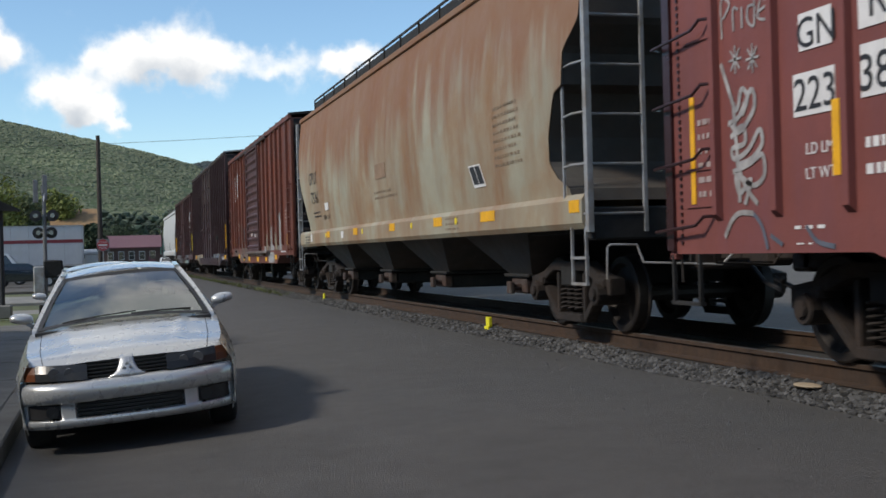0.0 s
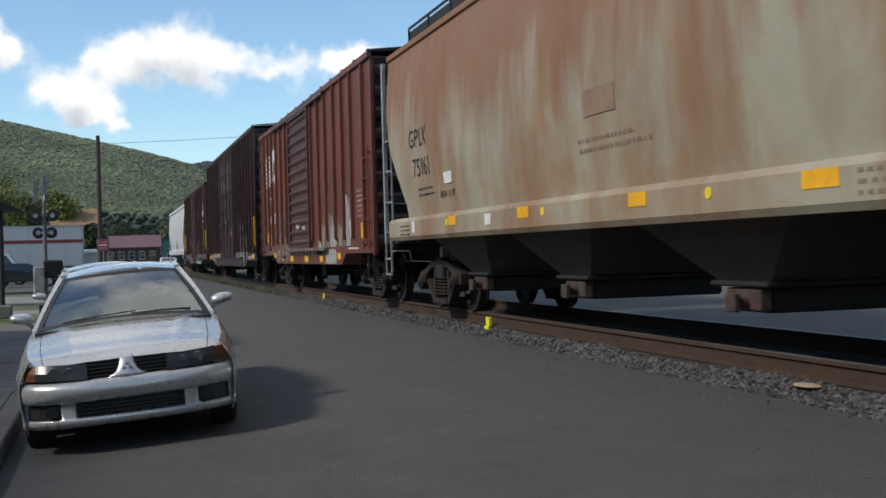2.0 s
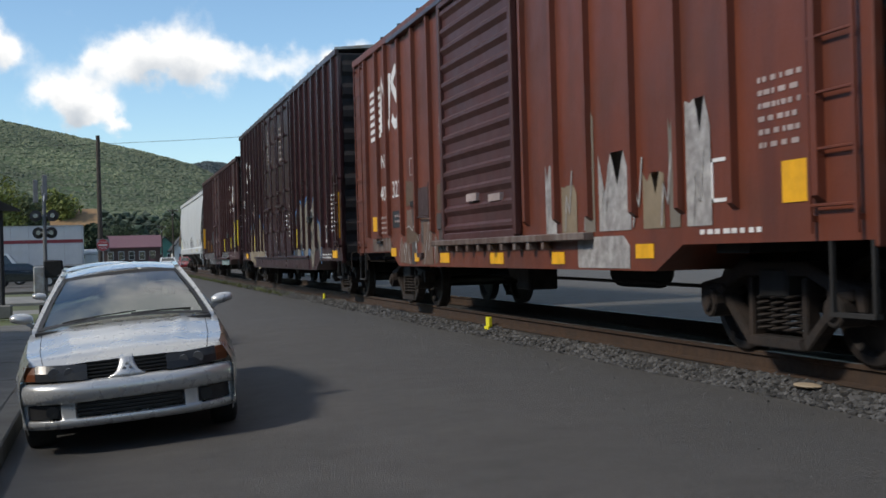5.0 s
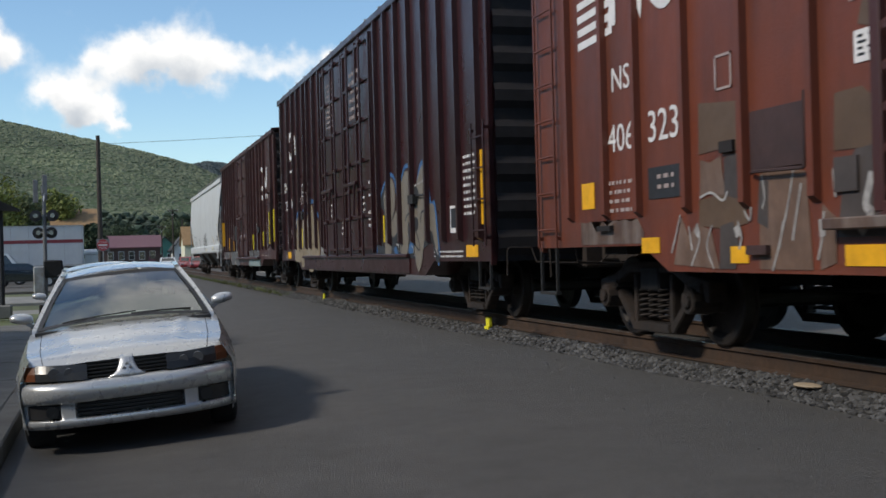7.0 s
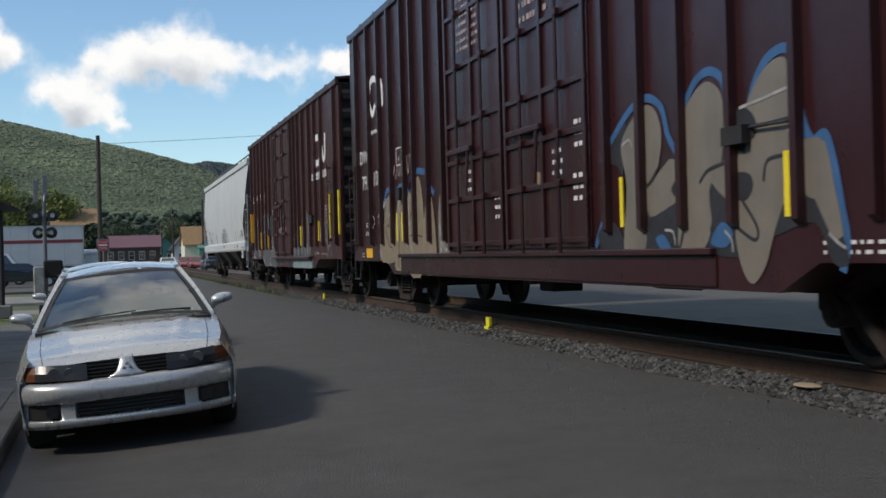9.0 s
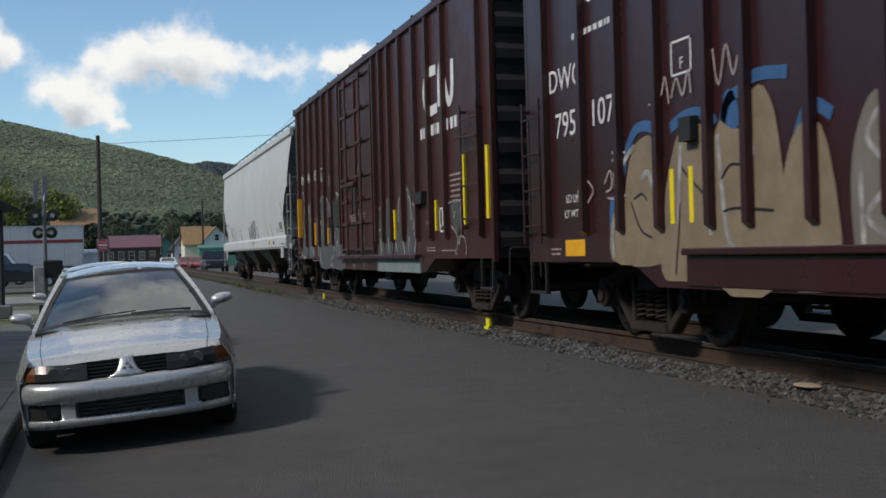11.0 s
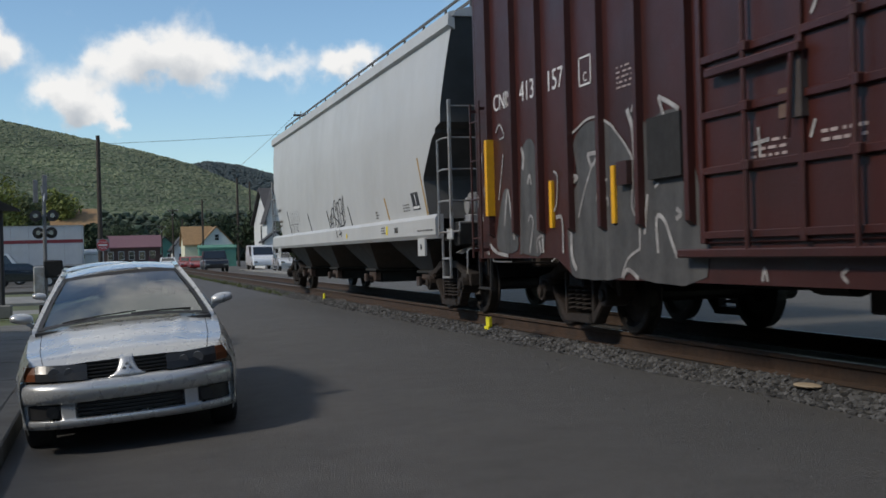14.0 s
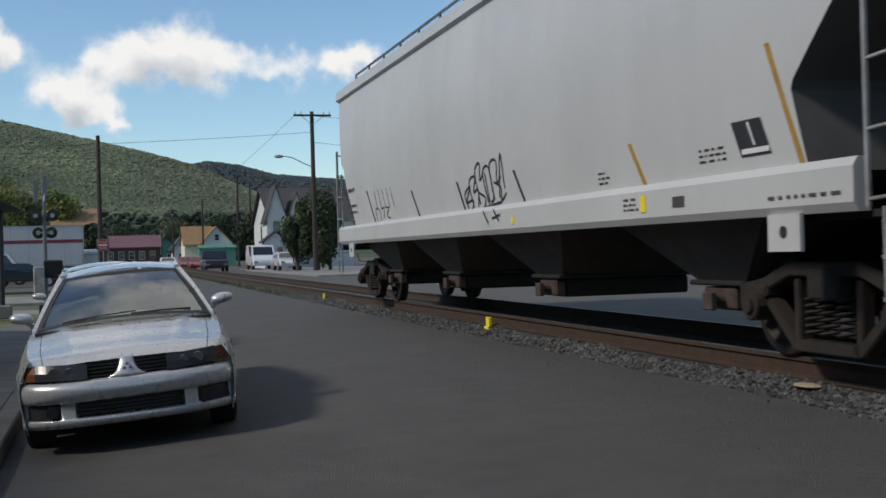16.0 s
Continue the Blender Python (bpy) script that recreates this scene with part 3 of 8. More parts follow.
        for dy in (-.22, .22):
            box(bm, -1.60, -1.57, y + dy - .015, y + dy + .015, .45, sill_end)
        box(bm, -1.61, -1.55, y - .24, y + .24, .44, .47)
        part("sill_step", bm, UNDER, car)
    return car


def corrugated_door(car, y0, y1, z0, z1, ridges, material, name="door", label=""):
    bm = BM()
    h = (z1 - z0) / ridges
    x0 = FACE - .035
    pts = [(z0, 0)]
    for i in range(ridges):
        z = z0 + i * h
        pts += [(z + h * .12, 0.0), (z + h * .38, .045), (z + h * .55, .045), (z + h * .70, 0.0)]
    pts.append((z1, 0))
    front = [[bm.verts.new((x0 - d, y, z)) for z, d in pts] for y in (y0, y1)]
    for i in range(len(pts) - 1):
        bm.faces.new((front[0][i], front[0][i + 1], front[1][i + 1], front[1][i]))
    box(bm, x0 + .002, FACE + .01, y0, y1, z0, z1)
    door = part(name, bm, material, car, label)
    bm = BM()
    for y in (y0, y1):
        box(bm, x0 - .06, x0 + .03, y - .05, y + .05, z0 - .02, z1 + .02, .01)
    for z in (z0, z1):
        box(bm, x0 - .055, x0 + .03, y0, y1, z - .05, z + .05, .01)
    part("door_frame", bm, material, door)
    return door


def plug_door(car, y0, y1, z0, z1, material):
    """A flat plug door with lock rods, cross bars and a hand lever."""
    x0 = FACE - .03
    bm = BM()
    box(bm, x0, FACE + .01, y0, y1, z0, z1, .008)
    door = part("plug_door", bm, material, car)
    bm = BM()
    ym = (y0 + y1) / 2
    rows = [z0 + (z1 - z0) * f for f in (.02, .17, .30, .43, .62, .80, .98)]
    for z in rows:
        box(bm, x0 - .035, x0 + .002, y0, y1, z - .03, z + .03, .006)
    for y in (y0 + .04, ym, y1 - .04):
        box(bm, x0 - .04, x0 + .002, y - .035, y + .035, z0, z1, .006)
    part("door_frame", bm, material, door)
    bm = BM()
    for y in (y0 + (y1 - y0) * .27, y0 + (y1 - y0) * .73):
        cyl(bm, (x0 - .07, y, z0 - .05), (x0 - .07, y, z1 + .02), .022, 8)
        for z in rows[1:]:
            box(bm, x0 - .09, x0, y - .05, y + .05, z - .04, z + .04, .01)
    part("lock_rod", bm, material, door)
    bm = BM()
    box(bm, x0 - .10, x0 - .04, ym - .08, ym + (y1 - y0) * .42, z0 + 1.30, z0 + 1.37, .01)
    tube(bm, [(x0 - .09, ym, z0 + 1.3), (x0 - .10, ym + .05, z0 + .72)], .02)
    part("door_lever", bm, material, door)
    return door


# ---- faded red boxcar at the head ----
def red_boxcar():
    S, L = -7.0, 15.72
    y = lambda s: s - S
    car = boxcar("faded red boxcar with white number panels and white scrawled spray paint", S, L, 4.65, .72, .87, 3.0, OXIDE, [y(s) for s in (7.90, 7.08, 6.25, 5.42, 4.6, 3.77, -1.0, -2.0, -3.0, -4.0, -5.0)], (2.1, L - 2.15), rib_w=.10)
    corrugated_door(car, y(-.2), y(2.8), 1.1, 4.4, 11, OXIDE)
    bm = BM()
    box(bm, FACE - .03, FACE, y(8.62), y(8.74), .9, 4.5)
    part("corner_angle", bm, MAROON, car)
    riv = BM()
    for i in range(60):
        box(riv, FACE - .012, FACE, y(8.50), y(8.53), .95 + i * .06, .98 + i * .06)
    tagged(part("rivet_row", riv, MAROON, car), kind="stuff")
    for z in (1.08, 1.62, 2.14, 2.66, 3.2, 3.74):
        bm = BM()
        tube(bm, [(FACE, y(7.98), z + .09), (FACE - .07, y(8.04), z + .09), (FACE - .09, y(8.14), z + .02), (FACE - .09, y(8.82), z - .02), (FACE, y(8.88), z - .02)], .014)
        part("grab_iron", bm, MAROON, car)
    panel("number_panel", y(6.79), y(6.42), 2.27, 2.53, WHITE, car)
    panel("number_panel", y(6.14), y(5.5), 2.30, 2.62, WHITE, car)
    panel("number_panel", y(6.87), y(6.40), 1.82, 2.12, WHITE, car)
    panel("number_panel", y(6.13), y(5.65), 1.86, 2.20, WHITE, car)
    for txt, s, z, h in (("GN", 6.59, 2.29, .24), ("RR", 5.85, 2.36, .26), ("223", 6.62, 1.86, .26), ("386", 5.9, 1.90, .27)):
        sign_text(txt, h * 1.25, y(s), z, BLACK, car, FACE - .009)
    panel("reflector", y(6.36), y(6.28), 1.38, 1.88, YELLOW, car, .065, FACE - 0)
    panel("reflector", y(8.34), y(8.27), 1.28, 2.16, YELLOW, car)
    sign_text("LD LMT", .115, y(6.55), 1.55, WHITE, car)
    sign_text("LT WT", .115, y(6.58), 1.38, WHITE, car)
    bars(y(6.1), y(5.6), 1.32, 1.66, 2, WHITE, car, 4)
    bars(y(6.9), y(6.55), 1.02, 1.08, 1, WHITE, car, 5)
    bars(y(6.88), y(6.7), .92, .95, 1, WHITE, car, 6)
    bars(y(8.22), y(8.0), 1.3, 2.0, 6, DIM_WHITE, car, 7)
    paint_lines(car, y, WHITE_SPRAY, .0060, .042, [(7.83, 2.36), (7.74, 2.18), (7.62, 1.97), (7.54, 2.12), (7.46, 2.05), (7.54, 1.92)], [(7.74, 1.88), (7.58, 1.92), (7.41, 2.10), (7.37, 1.96), (7.58, 1.80), (7.70, 1.87)],
                [(7.71, 1.77), (7.54, 1.84), (7.51, 1.71), (7.69, 1.68), (7.66, 1.60), (7.47, 1.65), (7.31, 1.79), (7.28, 1.68), (7.43, 1.58), (7.64, 1.55)],
                [(7.69, 1.50), (7.44, 1.55), (7.28, 1.60), (7.26, 1.45), (7.41, 1.38), (7.64, 1.48), (7.60, 1.33), (7.44, 1.43), (7.53, 1.24)], [(7.62, 1.55), (7.52, 1.38), (7.36, 1.24)], [(7.83, 1.0), (7.72, 1.13), (7.60, 1.18), (7.42, 1.17)],
                [(7.66, 2.0), (7.62, 1.6), (7.60, 1.26)], name="white_scrawl")
    bm = BM()
    for a in range(4):
        t = a * math.pi / 4
        for yy, q in ((7.62, 2.36), (7.38, 2.33)):
            stroke(bm, [(y(yy) + .09 * math.cos(t), q + .11 * math.sin(t)), (y(yy) - .09 * math.cos(t), q - .11 * math.sin(t))], .018, FACE - .006, n=1)
    x0 = y(7.8)
    for pts in ([(0, 2.55), (0, 2.85), (-.12, 2.80), (-.02, 2.70)], [(-.17, 2.58), (-.17, 2.75), (-.24, 2.73)], [(-.29, 2.58), (-.29, 2.74)], [(-.46, 2.85), (-.46, 2.58), (-.37, 2.62), (-.38, 2.72), (-.46, 2.72)], [(-.52, 2.66), (-.62, 2.69), (-.56, 2.76), (-.51, 2.62), (-.62, 2.58)]):
        stroke(bm, [(x0 + p[0], p[1]) for p in pts], .022, FACE - .006)
    tagged(part("white_scrawl", bm, WHITE_SPRAY, car), kind="stuff")
    paint_lines(car, y, FADED_BLUE, .006, .035, [(7.42, 1.17), (7.31, 1.07), (7.24, .90)], [(7.20, 1.0), (7.05, .93)], [(6.76, 1.06), (6.64, .95), (6.44, .91)], name="blue_scrawl")
    for z in (1.55, 2.6, 1.25):
        bm = BM()
        box(bm, FACE - .012, FACE, y(8.42), y(7.95), z, z + .02)
        part("sheet_seam", bm, OXIDE, car)


red_boxcar()


# ---- covered hoppers ----
def hopper(label, start, L, material, ya, eave, roof_top, belly, gates, trucks, dark_end, dented=0.0, lip=False, near=None, rungs=(1.29, 1.80, 2.33, 2.85), post=0.0, side=.56, sill=.06):
    """A covered hopper car. ya: for each height how far the body's far end lies in from the end posts; near: the same at the near end."""
    car = thing("hopper_car", label, "rail car", pose(TRACK_X, start, 0), "cars of the train")
    CARS.append((car, start))

    def width(z):
        f = (z - 1.5) / (eave - 1.5)
        return 1.50 + belly * math.sin(math.pi * min(1, max(0, f * .95 + .05))) - .10 * max(0, f - .55)
    zs = [1.45 + (eave - 1.45) * i / 44 for i in range(45)]
    near = near or ya

    def inset(z, pts=ya):
        for (za, a), (zb, b) in zip(pts, pts[1:]):
            if z <= zb:
                return a + (b - a) * (z - za) / (zb - za)
        return pts[-1][1]
    n = 230
    bm = BM()
    for s in (-1, 1):
        rows = []
        for z in zs:
            a, far = inset(z, near), inset(z)
            row = []
            for i in range(n + 1):
                yy = a + (L - a - far) * i / n
                fz = math.sin(math.pi * (z - 1.45) / (eave - 1.45))
                row.append(bm.verts.new((s * (width(z) + dented * fz * fold(yy)), yy, z)))
            rows.append(row)
        for r0, r1 in zip(rows, rows[1:]):
            for i in range(n):
                bm.faces.new((r0[i], r0[i + 1], r1[i + 1], r1[i]))
    part("side_sheet", bm, material, car, smooth=True)
    # slope sheets: dark_end carries their shade, painted darker than the sides
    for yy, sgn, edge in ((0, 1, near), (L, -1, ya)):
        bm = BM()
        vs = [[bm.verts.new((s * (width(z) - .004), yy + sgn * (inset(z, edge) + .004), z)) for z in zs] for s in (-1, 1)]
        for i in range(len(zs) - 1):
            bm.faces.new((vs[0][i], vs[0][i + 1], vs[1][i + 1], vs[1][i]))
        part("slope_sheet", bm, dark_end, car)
    bm = BM()
    w = width(eave)
    a = inset(eave)
    ring = [(-w - .03, eave - .04)] + [(-w * math.cos(math.pi * i / 10), eave + (roof_top - eave) * math.sin(math.pi * i / 10)) for i in range(11)] + [(w + .03, eave - .04)]
    prism(bm, ring, "y", a - .03, L - a + .03)
    part("roof", bm, material, car)
    bm = BM()
    for s in (-1, 1):
        if lip:
            prism(bm, [(s * (w - .02), eave - .22), (s * (w + .085), eave - .16), (s * (w + .07), eave + .02), (s * (w - .02), eave + .05)], "y", a, L - a)
        else:
            box(bm, s * w - .045, s * w + .045, a, L - a, eave - .05, eave + .05, .012)
    part("eave_rail", bm, material, car)
    # running board, hatches and their guard
    rail_h = .20 if lip else .32
    bm = BM()
    for s in (-1, 1):
        box(bm, s * .62 - .2, s * .62 + .2, .1, L - .1, roof_top + .02, roof_top + .05)
    part("running_board", bm, UNDER, car)
    bm = BM()
    for s in (-1, 1):
        x = s * (w - .33)
        for z in (roof_top + .05, roof_top + rail_h):
            box(bm, x - .012, x + .012, .3, L - .3, z - .02, z + .02)
        for i in range(15):
            yy = .3 + (L - .6) * i / 14
            box(bm, x - .015, x + .015, yy - .02, yy + .02, eave + .05, roof_top + rail_h + .01)
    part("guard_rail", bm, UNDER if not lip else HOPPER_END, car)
    if not lip:
        bm = BM()
        for s in (-1, 1):
            box(bm, s * (w - .34) - .006, s * (w - .34) + .006, .35, L - .35, roof_top + .04, roof_top + .26)
        part("guard_mesh", bm, UNDER, car)
    hm = BM()
    box(hm, -.4, .4, -.75, .75, roof_top - .05, roof_top + .14, .04)
    hm = mesh_of(hm, "hatch", material)
    for i in range(8):
        o = part("hatch", hm, material, car)
        o.location = (0, 1.6 + (L - 3.2) * i / 7, 0)
    # side sill
    for s in (-1, 1):
        bm = BM()
        prism(bm, [(s * 1.47, 1.50), (s * 1.56, 1.50), (s * 1.60, 1.44), (s * 1.60, 1.20), (s * 1.56, 1.14), (s * 1.47, 1.14)], "y", sill, L - .42)
        part("side_sill", bm, material, car)
    for yy in (0, L):
        sg = 1 if yy == 0 else -1
        bm = BM()
        box(bm, -1.5, 1.5, min(yy, yy + sg * .22), max(yy, yy + sg * .22), 1.02, 1.36, .02)
        box(bm, -1.45, 1.45, min(yy + sg * .22, yy + sg * 1.9), max(yy + sg * .22, yy + sg * 1.9), 1.10, 1.15)
        box(bm, -.4, .4, min(yy, yy + sg * 2.6), max(yy, yy + sg * 2.6), .74, 1.12)
        part("end_platform", bm, UNDER, car)
    bm = BM()
    box(bm, -.22, .22, 1, L - 1, .98, 1.2)
    part("centre_sill", bm, UNDER, car)
    # discharge bays, in shade-dark steel: the darkness below the car is painted in
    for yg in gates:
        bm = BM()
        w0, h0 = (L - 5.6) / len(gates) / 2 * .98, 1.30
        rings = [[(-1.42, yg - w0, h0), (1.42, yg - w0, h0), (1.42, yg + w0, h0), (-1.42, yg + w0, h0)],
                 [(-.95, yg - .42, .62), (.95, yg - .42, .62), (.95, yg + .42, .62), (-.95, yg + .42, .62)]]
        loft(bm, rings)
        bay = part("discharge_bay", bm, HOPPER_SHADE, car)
        bm = BM()
        box(bm, -1.02, 1.02, yg - .46, yg + .46, .57, .62, .015)
        box(bm, -.85, .85, yg - .26, yg + .26, .34, .57, .03)
        gate = part("outlet_gate", bm, UNDER, bay, "outlet gate, dark with soot and painted-in shade")
        bm = BM()
        cyl(bm, (-1.12, yg - .1, .44), (-.8, yg - .1, .44), .05, 8)
        box(bm, -1.16, -1.10, yg - .18, yg - .02, .36, .52, .01)
        box(bm, -.99, -.86, yg - .30, yg + .24, .36, .56, .02)
        part("gate_crank", bm, GATE_RUST, car, "rusty red gate crank")
    for yt in trucks:
        add_truck(car, yt)
    # end ladders and posts
    for yy, sg in ((0, 1), (L, -1)):
        yp = yy + sg * post
        tall = eave - .05 if not lip else 3.1
        wide, deep = (.038, .07) if not lip else (.024, .045)
        for s in (-1, 1):
            bm = BM()
            box(bm, s * 1.575 - (0 if s < 0 else deep), s * 1.575 + (deep if s < 0 else 0), yp - wide, yp + wide, 1.1, tall, .006)
            part("end_post", bm, GALV, car)
        yi = yp + sg * side
        bm = BM()
        box(bm, -1.582, -1.558, yi - .016, yi + .016, 1.16, rungs[-1] + .02)
        part("ladder_stile", bm, GALV, car)
        for z in rungs:
            bm = BM()
            tube(bm, [(-1.57, yi, z), (-1.59, yi - sg * .25, z + .01), (-1.57, yp, z)], .014)
            part("rung", bm, GALV, car)
        bm = BM()
        box(bm, -.93, -.89, yp - .02, yp + .02, 1.1, tall)
        part("ladder_stile", bm, GALV, car)
        step = rungs[1] - rungs[0]
        k = 0
        while rungs[0] + k * step < tall:
            bm = BM()
            cyl(bm, (-1.54, yp, rungs[0] + k * step), (-.9, yp, rungs[0] + k * step), .013, 6)
            part("rung", bm, GALV, car)
            k += 1
        bm = BM()
        for q in (yp + sg * .04, yp + sg * .40):
            box(bm, -1.58, -1.555, q - .014, q + .014, .56, 1.16)
        for z in (.57, .84):
            box(bm, -1.585, -1.55, min(yp + sg * .02, yp + sg * .42), max(yp + sg * .02, yp + sg * .42), z - .014, z + .014)
        part("sill_step", bm, GALV, car)
        add_coupler(car, yy, -sg)
    return car


def fold(yy):
    """The side sheet swells between its inner frames and is creased along them."""
    return 1.6 * abs(math.sin(math.pi * yy / 1.40)) ** .55 - .8


def hopper_x(z, belly, eave):
    """The side sheet's face at a height."""
    f = (z - 1.5) / (eave - 1.5)
    return -(1.50 + belly * math.sin(math.pi * min(1, max(0, f * .95 + .05))) - .10 * max(0, f - .55))


def decal(name, y0, y1, z0, z1, material, car, belly, eave, proud=.008, dented=0.0, lean=0.0):
    """A thin plate that follows the bulging side sheet; lean: how far its top is shifted along the car."""
    bm = BM()
    y0, y1 = min(y0, y1), max(y0, y1)
    n, rings = 6, []
    for i in range(n + 1):
        yy = y0 + (y1 - y0) * i / n
        d = [dented * math.sin(math.pi * (z - 1.45) / (eave - 1.45)) * fold(yy) for z in (z0, z1)]
        a, b = hopper_x(z0, belly, eave) - proud - d[0], hopper_x(z1, belly, eave) - proud - d[1]
        rings.append([(a, yy, z0), (a + .02, yy, z0), (b + .02, yy + lean, z1), (b, yy + lean, z1)])
    loft(bm, rings)
    return part(name, bm, material, car)


def wrap(ob, belly, eave, dented=0.0, off=.005):
    """Lays lettering on the bulging side sheet."""
    for v in ob.data.vertices:
        z, yy = v.co.z + ob.location.z, v.co.y + ob.location.y
        fz = math.sin(math.pi * (z - 1.45) / (eave - 1.45))
        v.co.x = hopper_x(z, belly, eave) - dented * fz * fold(yy) - off - ob.location.x
    return ob


def old_hopper():
    S, L = 10.53, 17.85
    y = lambda s: s - S
    hx = lambda z: hopper_x(z, .10, 4.30) - .016
    ya = [(1.45, 1.45), (1.7, 1.42), (2.1, 1.05), (2.7, .62), (3.0, .52), (3.35, .36), (4.3, .10)]
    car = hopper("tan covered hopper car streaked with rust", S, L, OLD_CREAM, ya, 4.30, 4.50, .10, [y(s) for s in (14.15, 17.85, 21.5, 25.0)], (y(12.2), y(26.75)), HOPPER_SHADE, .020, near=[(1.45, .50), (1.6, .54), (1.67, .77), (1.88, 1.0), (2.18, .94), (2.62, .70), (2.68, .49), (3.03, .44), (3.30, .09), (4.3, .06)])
    wrap(sign_text("GPLX", .40, y(26.0), 2.58, BLACK, car, hx(3.0) - .012), .10, 4.30, .020)
    wrap(sign_text("75961", .40, y(25.85), 2.12, BLACK, car, hx(2.6) - .012), .10, 4.30, .020)
    wrap(bars(y(26.15), y(25.3), 1.78, 1.96, 2, BLACK, car, 11, hx(2.05) - .006), .10, 4.30, .020)
    wrap(sign_text("NEW 11-97", .15, y(24.65), 1.72, BLACK, car, hx(2.0) - .006), .10, 4.30, .020)
    D = lambda nm, s0, s1, z0, z1, m, p=.016: decal(nm, y(s0), y(s1), z0, z1, m, car, .10, 4.30, p, .020)
    D("sticker", 24.72, 24.36, 1.92, 2.08, WHITE)
    decal("stencil_panel", y(14.17), y(13.72), 1.77, 2.07, WHITE, car, .10, 4.30, .010, .020, .17)
    decal("stencil_block", y(14.15), y(13.96), 1.81, 2.05, BLACK, car, .10, 4.30, .014, .020, .14)
    decal("stencil_block", y(13.93), y(13.75), 1.81, 2.05, BLACK, car, .10, 4.30, .014, .020, .14)
    D("faded_emblem", 19.7, 19.0, 2.26, 2.52, ORANGE_FADE, .009)
    for k in range(8):
        z = 1.95 + k * .10
        wrap(bars(y(13.3), y(12.3 + .06 * (k % 3)), z, z + .09, 1, FADED_STENCIL, car, 60 + k, hx(z + .06), "faded_stencil"), .10, 4.30, .020)
    for k in range(2):
        z = 1.88 + k * .1
        wrap(bars(y(19.9), y(18.3 + .3 * k), z, z + .1, 1, FADED_STENCIL, car, 70 + k, hx(z + .06), "faded_stencil"), .10, 4.30, .020)
    for s, w in ((13.55, .55), (15.8, .42), (18.55, .36), (21.5, .36), (10.78, .26), (24.3, .34)):
        panel("reflector", y(s + w / 2), y(s - w / 2), 1.31, 1.44, YELLOW, car, .006, -1.60)
    panel("sticker", y(22.88), y(22.65), 1.27, 1.41, WHITE, car, .006, -1.60)
    panel("sticker", y(26.46), y(26.30), 1.25, 1.43, WHITE, car, .006, -1.60)
    bars(y(27.2), y(26.6), 1.2, 1.4, 3, BLACK, car, 12, -1.604)
    bars(y(15.4), y(14.8), 1.22, 1.44, 3, FADED_STENCIL, car, 16, -1.604)
    for s in (14.9, 17.28, 20.88, 24.56):
        bm = BM()
        cyl(bm, (-1.608, y(s), 1.36), (-1.60, y(s), 1.36), .05, 12)
        part("round_sticker", bm, BRIGHT_YELLOW, car)


